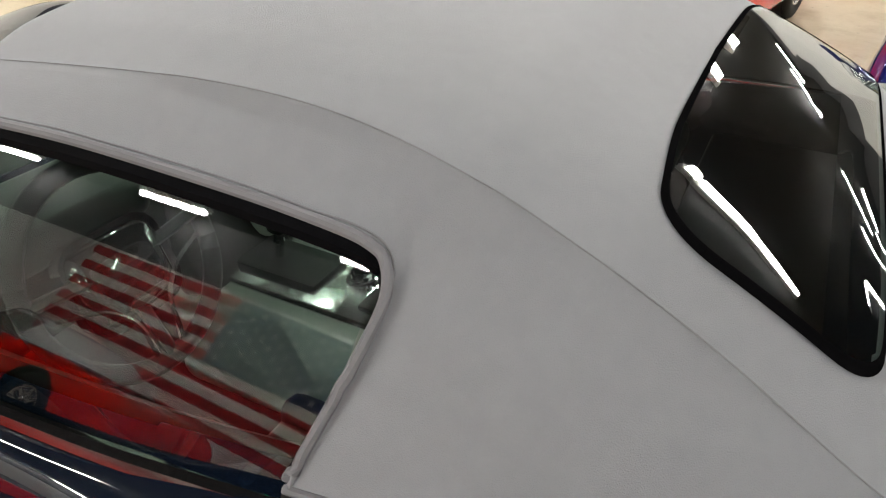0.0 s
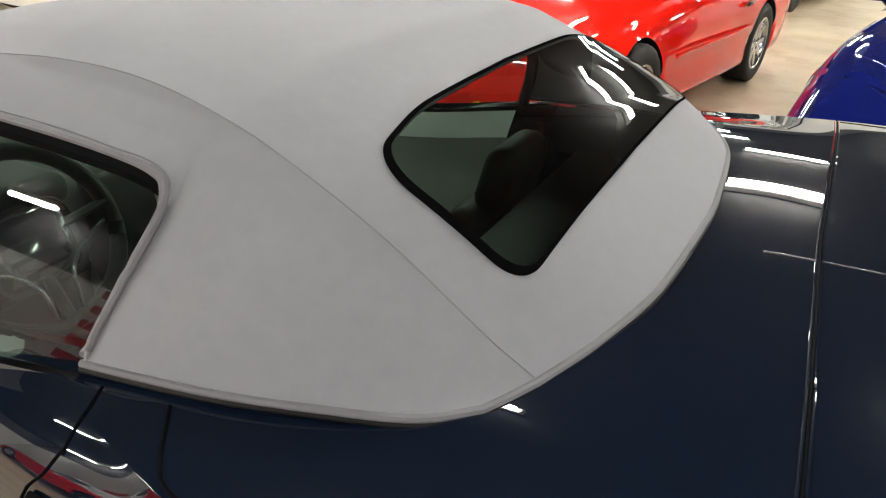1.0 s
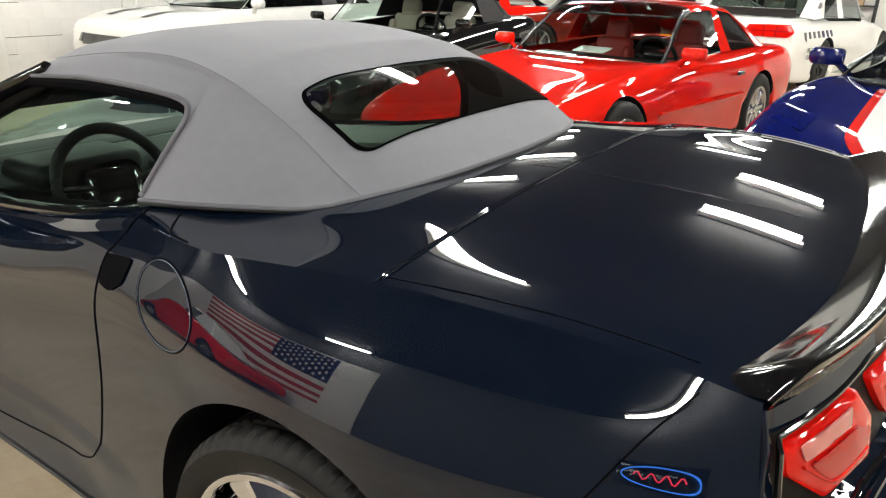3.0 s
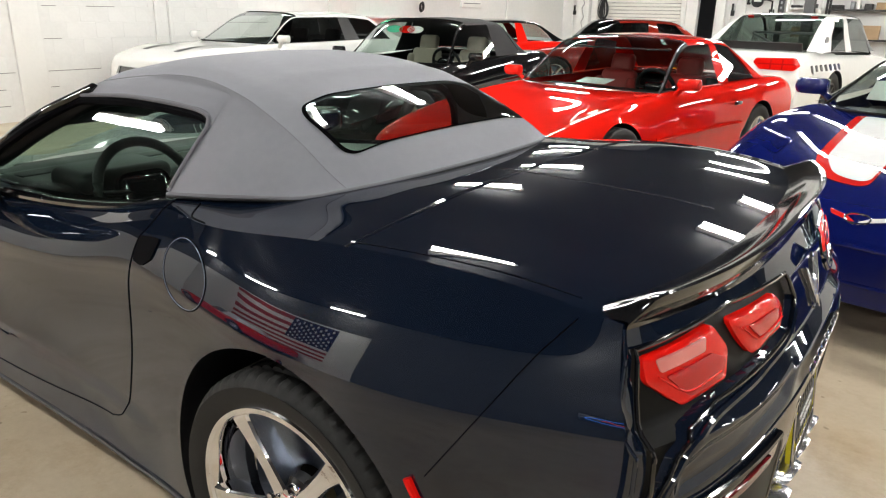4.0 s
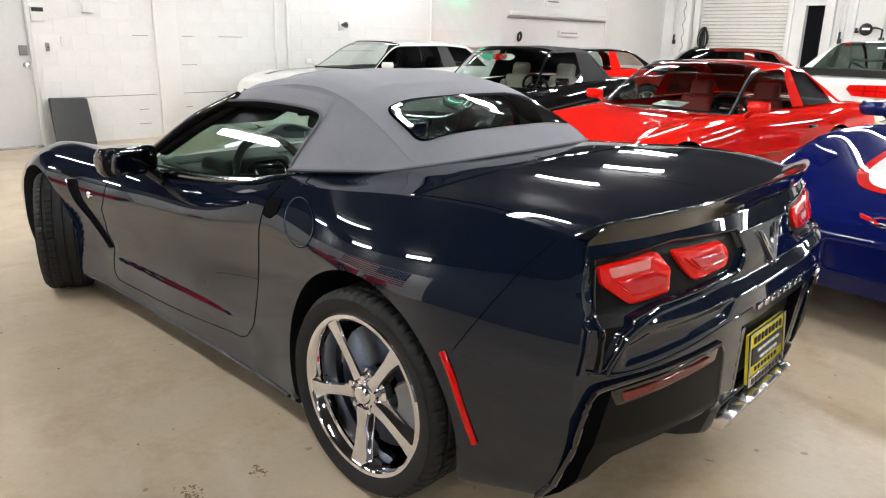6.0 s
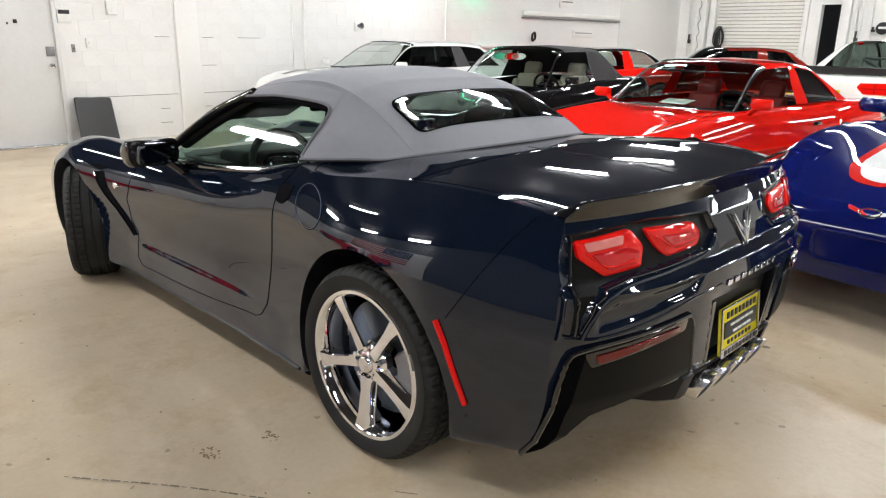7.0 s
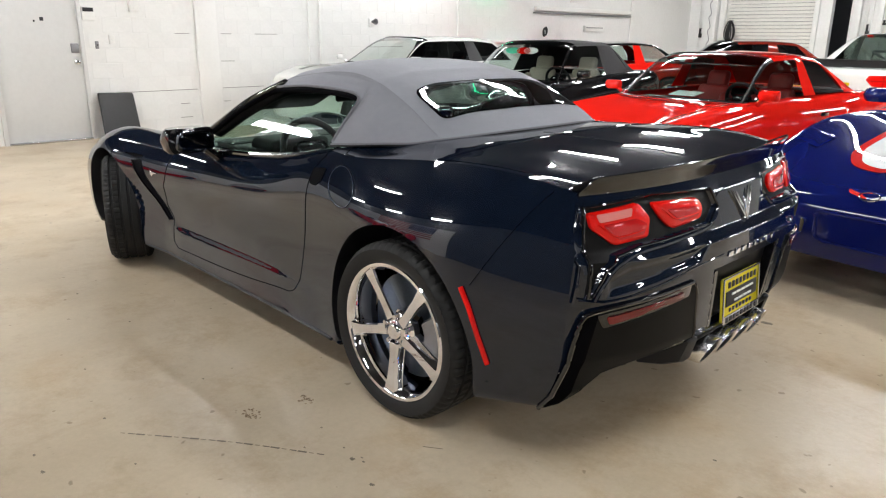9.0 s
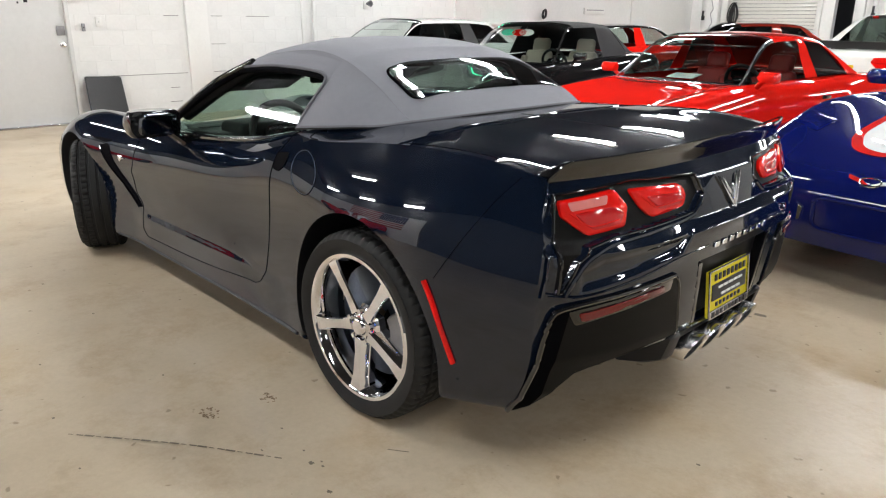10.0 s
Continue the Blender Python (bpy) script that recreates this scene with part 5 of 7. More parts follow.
# panel gaps
for s in (-1, 1):
    side = lambda x, z: on_side(x, z, s, 0.0002)
    seam("panel_gap", [(-.553, .910), (-.570, .882), (-.592, .858), (-.602, .80), (-.625, .60), (-.675, .42), (-.72, .32), (-.745, .295), (-.80, .272)], side)
    seam("panel_gap", [(-.80, .272), (-1.2, .243), (-1.506, .234), (-1.93, .230)], side)
    seam("panel_gap", [(-1.93, .230), (-1.985, .270), (-1.985, .385), (-2.035, .47), (-2.035, .56), (-2.00, .624), (-1.985, .70), (-1.968, .752)], side)
    seam("panel_gap", [(.405, .635), (.45, .705), (.51, .80), (.566, .890), (.612, .950)], side, 0.0014)
    fu = [(-.345 + .097 * math.cos(a) - .025 * math.sin(a), .828 + .074 * math.sin(a)) for a in np.linspace(0, 2 * math.pi, 41)[:-1]]
    if s < 0:
        seam("fuel_flap_gap", fu + [fu[0]], side, 0.0018, n=80)
        # a steel ring stands in for the thin highlight round the flap
        part("fuel_flap_edge", mesh_from("fuel_flap_edge", *tube([on_side(x, z, s, 0.0012) for x, z in [(-.345 + .0945 * math.cos(a) - .025 * math.sin(a), .828 + .0715 * math.sin(a)) for a in np.linspace(0, 2 * math.pi, 60, endpoint=False)]], 0.0009, 6, True), M_STEEL), None, CAR)
    # scoop behind the door and the long vent behind the front wheel
    for nm, out in (("door_scoop", [(-.583, .864), (-.486, .876), (-.500, .825), (-.545, .798), (-.590, .803)]), ("front_vent", [(-2.345, .690), (-2.255, .698), (-2.205, .610), (-2.13, .527), (-2.04, .440), (-1.993, .378), (-2.02, .378), (-2.10, .452), (-2.20, .545), (-2.275, .600)]), ("front_vent", [(-2.43, .718), (-2.33, .724), (-2.215, .716), (-2.30, .700)])):
        P = rounded(out, 0.010, 4)
        vs = []
        for z in np.linspace(P[:, 1].min() + 0.001, P[:, 1].max() - 0.001, 30):
            cut = [ax + (z - az) / (bz - az) * (bx - ax) for (ax, az), (bx, bz) in zip(P, np.roll(P, -1, 0)) if (az > z) != (bz > z)]
            vs += [on_side(x, z, s, 0.0035) for x in np.linspace(min(cut), max(cut), 10)]
        part(nm, mesh_from(nm, vs, grid_faces(30, 10), M_GAP), None, CAR)
    v, f = tube([on_side(x, z, s, 0.006) for x, z in smooth_line([(-2.335, .685), (-2.255, .585), (-2.13, .478), (-2.02, .378)], 24)], 0.006, 8)
    part("vent_blade", mesh_from("vent_blade", v, f, M_BLACK), None, CAR)
    v, f = slab(rounded([(-2.150, .652), (-2.115, .640), (-2.07, .636), (-2.112, .630), (-2.135, .612), (-2.152, .628)], 0.008), 0.005, lambda a, b, d: on_side(a, b, s, 0.001 + d), 0.003)
    part("fender_badge", mesh_from("fender_badge", v, f, M_CHROME), None, CAR, "small chrome fender badge")
    v, f = tube([on_side(x, .170, s, -0.002) for x in np.linspace(-2.3, -.42, 60)], 0.011, 8, flat=0.7)
    part("sill_lip", mesh_from("sill_lip", v, f, M_DARK), None, CAR)
    # deck lid edges
    seam("panel_gap", [(.13, s * .779), (.28, s * .768), (.45, s * .750), (.60, s * .735)], lambda x, y: on_top(x, y, 0.0002), 0.0013)
    seam("panel_edge", [(.1335, s * .80), (.1335, s * .66), (.1285, s * .3), (.1235, 0)], lambda x, y: on_top(x, y, 0.0008), 0.0020, M_NAVY)
    seam("panel_edge", [(.1265, s * .80), (.1265, s * .66), (.1215, s * .3), (.1165, 0)], lambda x, y: on_top(x, y, 0.0008), 0.0020, M_NAVY)
    seam("panel_gap", [(-.572, s * .698), (-.556, s * .735), (-.551, s * .772)], lambda x, y: on_top(x, y, 0.0004))
    seam("panel_gap", [(-.475, s * .690), (-.455, s * .715), (-.435, s * .74), (-.40, s * .770), (-.33, s * .788)], lambda x, y: on_top(x, y, 0.0004))
seam("panel_gap", [(.13, -.80), (.13, -.655), (.125, -.3), (.12, 0), (.125, .3), (.13, .655), (.13, .80)], lambda x, y: on_top(x, y, 0.0006), 0.0016, n=90)

# a thin alloy bar drawn in for the highlight along a deck crease
seam("deck_trim_line", [(.05, -.100), (.30, -.062), (.62, -.014)], lambda x, y: on_top(x, y, 0.0004), 0.0011, M_ALLOY, label="thin bright line for the highlight on a deck lid crease")

# wheels
WR = spoke_wheel(CAR, 0.340, 0.267, 0.285, M_CHROME, 5, True, m=pose(0, -0.762, 0.340))
copy_wheel(WR, CAR, pose(0, 0.762, 0.340, 0, 0, 180))
WF = spoke_wheel(CAR, 0.330, 0.254, 0.245, M_CHROME, 5, True, m=pose(-2.71, -0.775, 0.330, 0, 0, STEER))
copy_wheel(WF, CAR, pose(-2.71, 0.775, 0.330, 0, 0, 180 + STEER))

# the canvas top
HOOP = [
    [(-1.245, 0, 1.232), (-1.240, .25, 1.228), (-1.238, .38, 1.214), (-1.237, .474, 1.184), (-1.238, .515, 1.168), (-1.240, .557, 1.142)],
    [(-0.93, 0, 1.280), (-0.93, .26, 1.273), (-0.922, .40, 1.253), (-0.917, .489, 1.224), (-0.91, .526, 1.198), (-0.91, .567, 1.162)],
    [(-0.71, 0, 1.274), (-0.70, .26, 1.268), (-0.685, .40, 1.250), (-0.668, .490, 1.226), (-0.655, .532, 1.193), (-0.650, .569, 1.155)],
    [(-0.62, 0, 1.252), (-0.61, .26, 1.248), (-0.59, .40, 1.238), (-0.567, .493, 1.219), (-0.565, .538, 1.180), (-0.583, .576, 1.138)],
    [(-0.60, 0, 1.2505), (-0.59, .26, 1.246), (-0.57, .40, 1.234), (-0.547, .495, 1.213), (-0.548, .560, 1.166), (-0.567, .594, 1.104)],
    [(-0.58, 0, 1.249), (-0.57, .26, 1.244), (-0.55, .40, 1.230), (-0.525, .496, 1.204), (-0.565, .618, 1.082), (-0.615, .690, .948)],
    [(-0.425, 0, 1.208), (-0.42, .27, 1.203), (-0.405, .40, 1.184), (-0.385, .505, 1.144), (-0.408, .606, 1.066), (-0.44, .672, .966)],
    [(-0.28, 0, 1.150), (-0.275, .27, 1.146), (-0.268, .41, 1.128), (-0.262, .515, 1.084), (-0.283, .592, 1.036), (-0.31, .646, .979)],
    [(-0.160, 0, 1.090), (-0.160, .27, 1.086), (-0.163, .42, 1.070), (-0.175, .525, 1.036), (-0.190, .570, 1.012), (-0.208, .614, .987)],
    [(-0.034, 0, 1.020), (-0.052, .28, 1.017), (-0.088, .43, 1.009), (-0.122, .520, 1.003), (-0.140, .553, .999), (-0.158, .580, .994)],
]
# from the centre to the fold the rows run smoothly past the window's corner
HOOP = np.array(HOOP)
FREE = [0, 1, 2, 6, 7, 8, 9]
for j in range(4):
    c = np.r_[0, np.cumsum(np.linalg.norm(np.diff(HOOP[:, j], axis=0), axis=1))]
    HOOP[:, j] = spline(c[FREE], HOOP[FREE, j], c)
TOPG, TU, TV = surface(HOOP, 271, 101, fold=3)
for j in range(101):
    w = min(max((3.3 - TV[j]) / 0.3, 0), 1)
    if w:
        P = TOPG[::30, j]
        c = np.r_[0, np.cumsum(np.linalg.norm(np.diff(P, axis=0), axis=1))]
        TOPG[:, j] = w * spline(c[FREE], P[FREE], np.interp(TU, np.arange(10), c)) + (1 - w) * TOPG[:, j]
SIDE_A = np.array([(.94, .693), (1.0, .662), (1.08, .618), (1.155, .569), (1.193, .532), (1.226, .490), (1.26, .44)])
SIDE_B = np.array([(.94, .687), (.966, .672), (1.066, .606), (1.144, .505), (1.26, .36)])


def side_y(x, z):
    """The quarter panel's half width, from its shape at the window and behind it."""
    a, b = pchip(SIDE_A[:, 0], SIDE_A[:, 1], [z])[0], pchip(SIDE_B[:, 0], SIDE_B[:, 1], [z])[0]
    t = min(max((x + 0.655) / 0.245, 0), 1)
    t = t * t * (3 - 2 * t)
    return a + (b - a) * t


# the bows under the cloth press through
for j in range(101):
    side = min(max((3.2 - TV[j]) / 0.8, 0), 1)
    for bow, tall in ((-0.535, 0.0045), (-0.90, 0.0025)):
        TOPG[:, j, 2] += side * tall * np.exp(-((TOPG[:, j, 0] - bow - 0.04 * (TV[j] / 3) ** 2) / 0.035) ** 2)
J3 = int(np.argmin(np.abs(TV - 3)))
for i in range(40, 181):
    mix = min((i - 40) / 45, (180 - i) / 40, 1)
    mix = mix * mix * (3 - 2 * mix)
    gap_y = TOPG[i, J3, 1] - side_y(TOPG[i, J3, 0], TOPG[i, J3, 2])
    for j in range(J3 + 1, 101):
        fade = max(1 - (TV[j] - 3) / 1.2, 0)
        want = side_y(TOPG[i, j, 0], TOPG[i, j, 2]) + gap_y * fade
        TOPG[i, j, 1] += mix * (want - TOPG[i, j, 1])
# the quarter panel runs into the strip above the window without a crease
ease = np.zeros((271, 101, 1))
for i in range(45, 176):
    for j in range(J3 + 1, 97):
        ease[i, j] = 0.5 * min((i - 45) / 20, (175 - i) / 20, 1) * min((j - J3) / 8, (97 - j) / 14, 1)
for _ in range(700):
    TOPG[1:-1] += ease[1:-1] * ((TOPG[:-2] + TOPG[2:]) / 2 - TOPG[1:-1])
CLOTHG = mirrored(TOPG)


# rear window as a rounded plate lying in the cloth
def top_point(u, v):
    """A point of the canvas by its hoop and row (the sign of v is the side)."""
    i, j = u / 9 * 270, abs(v) / 5 * 100
    i0, j0 = min(int(i), 269), min(int(j), 99)
    a, b = i - i0, j - j0
    p = (TOPG[i0, j0] * (1 - a) * (1 - b) + TOPG[i0 + 1, j0] * a * (1 - b) + TOPG[i0, j0 + 1] * (1 - a) * b + TOPG[i0 + 1, j0 + 1] * a * b)
    return Vector((p[0], p[1] * (1 if v >= 0 else -1), p[2]))


def top_normal(u, v):
    d = 0.02
    a, b = top_point(min(u + d, 9), v) - top_point(max(u - d, 0), v), top_point(u, v + d) - top_point(u, v - d)
    n = a.cross(b).normalized()
    return n if n.z > 0 else -n


RW = np.array(rounded([(6.16, -2.39), (6.16, 2.39), (7.95, 2.39), (7.95, -2.39)], 0.46, 10))
RW = np.concatenate([np.linspace(RW[i], RW[(i + 1) % len(RW)], max(2, int(np.linalg.norm(RW[(i + 1) % len(RW)] - RW[i]) / 0.08) + 1))[:-1] for i in range(len(RW))])
RWC = np.array((7.14, 0.0))


def inside_rear(C, scale):
    """Which canvas faces lie under the rear window."""
    d = RW - RWC
    ang, rad = np.arctan2(d[:, 0], d[:, 1]), np.hypot(d[:, 0], d[:, 1])
    o = np.argsort(ang)
    q = C - RWC
    return np.hypot(q[:, 0], q[:, 1]) < scale * np.interp(np.arctan2(q[:, 0], q[:, 1]), ang[o], rad[o], period=2 * math.pi)


nu, nv = CLOTHG.shape[:2]
FC = np.array(grid_faces(nu, nv))
UV = np.stack(np.meshgrid(TU, np.r_[-TV[:0:-1], TV], indexing="ij"), -1).reshape(-1, 2)
CF = FC[~inside_rear(UV[FC].mean(1), 0.965)]
TOP = part("canvas_top", mesh_from("canvas_top", CLOTHG.reshape(-1, 3), CF, M_CLOTH, sharp=60), None, CAR, "raised grey canvas roof")
sol = TOP.modifiers.new("thickness", "SOLIDIFY")
sol.thickness, sol.offset = 0.006, -1


def ring_mesh(s0, s1, off0, off1, n_in=3):
    vs = []
    m = len(RW)
    for k in range(n_in + 1):
        t = k / n_in
        s, off = s0 + (s1 - s0) * t, off0 + (off1 - off0) * t
        for p in RW:
            q = RWC + (p - RWC) * s
            vs.append(top_point(*q) + top_normal(*q) * off)
    fs = [(k * m + i, k * m + (i + 1) % m, (k + 1) * m + (i + 1) % m, (k + 1) * m + i) for k in range(n_in) for i in range(m)]
    return vs, fs


def even_pane(vs, fs, rings):
    """Takes the cloth's waves out of a pane made of rings, keeping its rim."""
    P = np.array([tuple(p) for p in vs])
    c, m = P.mean(0), len(RW)
    n = np.array(top_normal(*RWC))
    across = np.array((0.0, 1.0, 0.0))
    up = np.cross(n, across)
    a, b, h = (P - c) @ across, (P - c) @ up, (P - c) @ n
    A = np.stack([np.ones_like(a), a, b, a * a, a * b, b * b], 1)
    k = np.linalg.lstsq(A, h, rcond=None)[0]
    rest = (h - A @ k)[:m]
    for i in range(rings + 1):
        q = slice(i * m, (i + 1) * m)
        t = 1 - i / rings
        g = A[q] @ k + rest * t ** 2
        P[q] += np.outer(g - h[q], n)
    return P, fs


REAR = part("rear_window", mesh_from("rear_window", *even_pane(*ring_mesh(0.955, 0.0, 0.0025, 0.0025, 14), 14), M_GLASS_DARK), None, CAR, "heated dark glass rear window")
part("window_border", mesh_from("window_border", *ring_mesh(1.0, 0.95, 0.0025, 0.003, 3), M_FRIT), None, REAR, "black glass border")

# piping and seams of the canvas
for s in (-1, 1):
    P = [top_point(u, s * 3.0) + top_normal(u, s * 2.9) * 0.0008 for u in np.linspace(0.02, 8.9, 140)]
    v, f = tube(P, 0.0007, 6)
    part("seam", mesh_from("seam", v, f, M_SEAM), None, TOP)
    edge = [(u, 4.93) for u in np.linspace(0.05, 5.0, 90)]
    P = [top_point(u, s * v) + top_normal(u, s * v) * 0.003 for u, v in edge]
    v, f = tube(P, 0.0055, 8)
    part("piping", mesh_from("piping", v, f, M_PIPING), None, TOP)
    P = []
    for u in np.linspace(0.05, 4.9, 110):
        v = next((q for q in np.linspace(4.98, 3.2, 60) if (top_point(u, q) - top_point(u, 5.0)).length > 0.012), 4.6)
        P.append(top_point(u, s * v) + top_normal(u, s * v) * 0.0010)
    v, f = tube(smooth_line(P[::9] + [P[-1]], 110), 0.0012, 6)
    part("seam", mesh_from("seam", v, f, M_SEAM), None, TOP)
    # rubber weatherstrip round the side window
    W = [Vector((-1.80, s * .690, .822)), Vector((-1.70, s * .672, .890)), Vector((-1.40, s * .612, 1.054))] + [top_point(u, s * 4.98) + Vector((0.0, -s * (0.008 + 0.010 * min(max(u - 2.6, 0), 1)), -0.013)) for u in (0.02, 0.5, 1.0, 1.5, 2.0, 2.4, 2.7, 3.0, 3.3, 3.7, 4.0, 4.4, 4.7, 4.95)]
    v, f = tube(smooth_line(W, 70), 0.015, 8)
    part("weatherstrip", mesh_from("weatherstrip", v, f, M_GAP), None, CAR)
    # side glass
    lower = smooth_line([(-1.80, s * .686, .806), (-1.66, s * .686, .812), (-1.30, s * .687, .832), (-0.90, s * .684, .872), (-0.615, s * .680, .925)], 24)
    upper = smooth_line([(-1.79, s * .686, .826), (-1.70, s * .670, .890), (-1.40, s * .610, 1.052), (-1.22, s * .562, 1.138), (-0.91, s * .566, 1.158), (-0.578, s * .568, 1.138)], 24)
    G = np.array([[lower[i] + (upper[i] - lower[i]) * t for t in np.linspace(0, 1, 8)] for i in range(24)])
    lean = np.polyfit((-1.7, -1.2, -0.615), (1.147, 1.166, 1.202), 2)
    G[..., 1] = s * (np.polyval(lean, G[..., 0]) - 0.57 * G[..., 2])
    part("side_window", mesh_from("side_window", G.reshape(-1, 3), grid_faces(24, 8), M_GLASS), None, CAR, "raised side window")
    # bright strip along the belt, and the door's inner panel
    v, f = tube([Vector(p) + Vector((0, s * 0.014, -0.006)) for p in lower], 0.014, 8)
    part("belt_moulding", mesh_from("belt_moulding", v, f, M_BLACK), None, CAR)
    # the dark behind the near pane is put into the -y lining's colour
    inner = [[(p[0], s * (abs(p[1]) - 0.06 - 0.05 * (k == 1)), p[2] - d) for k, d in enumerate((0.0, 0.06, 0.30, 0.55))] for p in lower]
    part("door_lining", mesh_from("door_lining", np.array(inner).reshape(-1, 3), grid_faces(24, 4), M_INT_GREY if s > 0 else M_INT_DARK), None, CAR, "light grey door lining" if s > 0 else "door lining darkened behind the near window")
    # windscreen pillar
    v, f = tube(smooth_line([(-1.99, s * .675, .785), (-1.70, s * .655, .915), (-1.40, s * .60, 1.076), (-1.19, s * .528, 1.170)], 24), 0.021, 10, flat=0.8)
    part("windscreen_pillar", mesh_from("windscreen_pillar", v, f, M_BLACK), None, CAR)
    side_mirror(CAR, -1.57, s * .868, .882, M_BLACK, s, 1.12)
# base welt of the canvas against the deck
base = [top_point(u, 5.0) for u in np.linspace(5.0, 9.0, 40)] + [top_point(9.0, v) for v in np.linspace(4.8, -4.8, 50)] + [top_point(u, -5.0) for u in np.linspace(9.0, 5.0, 40)]
v, f = tube([p + Vector((0, 0, -0.001)) for p in base], 0.005, 8)
part("base_welt", mesh_from("base_welt", v, f, M_PIPING), None, TOP)
v, f = tube([Vector((p.x + 0.002 * (p.x > -0.1), p.y * 1.003, p.z - 0.007)) for p in base], 0.0045, 8)
part("base_seal", mesh_from("base_seal", v, f, M_INT_BLACK), None, TOP)

# windscreen
WS = [[(-2.02, 0, .822), (-1.97, .35, .815), (-1.86, .62, .802), (-1.83, .655, .80)], [(-1.62, 0, 1.045), (-1.59, .33, 1.035), (-1.53, .58, 1.002), (-1.51, .625, .995)], [(-1.245, 0, 1.219), (-1.240, .30, 1.209), (-1.235, .48, 1.176), (-1.232, .53, 1.160)]]
g, _, _ = surface(WS, 20, 16)
g = mirrored(g)
part("windscreen", mesh_from("windscreen", g.reshape(-1, 3), grid_faces(*g.shape[:2]), M_GLASS), None, CAR)
v, f = tube([(-1.248 + 0.02 * (abs(y) / .52) ** 2, y, 1.214 - 0.056 * (abs(y) / .52) ** 2) for y in np.linspace(-.525, .525, 30)], 0.014, 8)
part("windscreen_header", mesh_from("windscreen_header", v, f, M_BLACK), None, CAR)
part("header_lining", box(0.20, 1.00, 0.045, (-1.13, 0, 1.146), 0.018, 3, (0, -6, 0)), M_INT_BLACK, CAR)
for s in (-1, 1):
    v, f = tube(smooth_line([(-1.72, s * .625, .885), (-1.40, s * .565, 1.047), (-1.19, s * .495, 1.134), (-1.02, s * .47, 1.150)], 20), 0.034, 10, flat=0.8)
    part("pillar_lining", mesh_from("pillar_lining", v, f, M_INT_BLACK), None, CAR)
part("sun_visor", box(0.30, 0.38, 0.016, (-1.42, -0.31, 1.070), 0.007, 2, (0, -23, 0)), M_INT_BLACK, CAR, "black sun visor folded down")
part("sun_visor", box(0.17, 0.38, 0.016, (-1.15, 0.29, 1.118), 0.007, 2, (0, -8, 0)), M_INT_BLACK, CAR)
part("inner_mirror", box(0.03, 0.22, 0.06, (-1.36, 0, 1.07), 0.014), M_INT_BLACK, CAR)
part("cowl_cover", box(0.35, 1.16, 0.03, (-1.83, 0, 0.80), 0.012, rot=(0, -4, 0)), M_INT_BLACK, CAR)

# cabin
part("cabin_floor", box(1.75, 1.30, 0.10, (-1.05, 0, 0.22), 0.02), M_INT_BLACK, CAR)
part("rear_bulkhead", box(0.10, 1.24, 0.50, (-0.28, 0, 0.60), 0.03, rot=(0, 14, 0)), M_INT_BLACK, CAR)
part("tonneau_shelf", box(0.40, 1.10, 0.04, (-0.22, 0, 0.86), 0.015), M_INT_BLACK, CAR)
part("top_lining", mesh_from("top_lining", (CLOTHG[8:178, 16:-16] - (0, 0, 0.018)).reshape(-1, 3), grid_faces(170, CLOTHG.shape[1] - 32), M_INT_BLACK), None, CAR)
part("dashboard", box(0.50, 1.28, 0.20, (-1.60, 0, 0.72), 0.07, 4), M_INT_BLACK, CAR)
part("dashboard_pad", box(0.34, 0.62, 0.16, (-1.42, 0.33, 0.66), 0.05, 4, (0, -14, 0)), M_INT_GREY, CAR, "light grey lower dashboard")
part("instrument_hood", box(0.24, 0.36, 0.08, (-1.44, -0.36, 0.83), 0.035, 4), M_INT_BLACK, CAR)
part("centre_stack", box(0.12, 0.30, 0.26, (-1.36, 0.0, 0.68), 0.03, 3, (0, -28, 0)), M_INT_BLACK, CAR)
part("console", box(0.95, 0.25, 0.34, (-0.98, 0, 0.42), 0.05, 3), M_INT_GREY, CAR, "light grey centre console")
CON = part("console_panel", box(0.48, 0.20, 0.02, (-1.10, 0.0, 0.60), 0.006), M_TIP, CAR, "silver console panel")
part("gear_gaiter", box(0.22, 0.13, 0.03, (-1.17, 0.0, 0.612), 0.01), M_INT_BLACK, CON)
part("switch_panel", box(0.05, 0.07, 0.01, (-0.93, -0.03, 0.613), 0.003), M_INT_BLACK, CON)
v, f = lathe([(0, 0.025), (0.022, 0.025), (0.026, 0.018), (0.026, 0.004), (0.036, 0.003), (0.038, 0.0)], 28, "z")
part("selector_knob", mesh_from("selector_knob", v, f, M_CHROME), None, CON, m=pose(-1.0, 0.03, 0.611))
v, f = tube([(-1.20, 0, 0.61), (-1.19, 0, 0.69)], 0.012, 8)
part("gear_lever", mesh_from("gear_lever", v, f, M_CHROME), None, CON)
part("gear_knob", box(0.05, 0.05, 0.06, (-1.19, 0, 0.715), 0.02, 3), M_INT_BLACK, CON)
part("armrest", box(0.30, 0.20, 0.07, (-0.66, 0, 0.625), 0.03, 3), M_INT_GREY, CAR)
for y in (-0.36, 0.36):
    seat(CAR, -0.82, y, 0.24, M_INT_DARK, 0.86)
steering_wheel(CAR, -1.22, -0.36, 0.80, -24, 0.18)


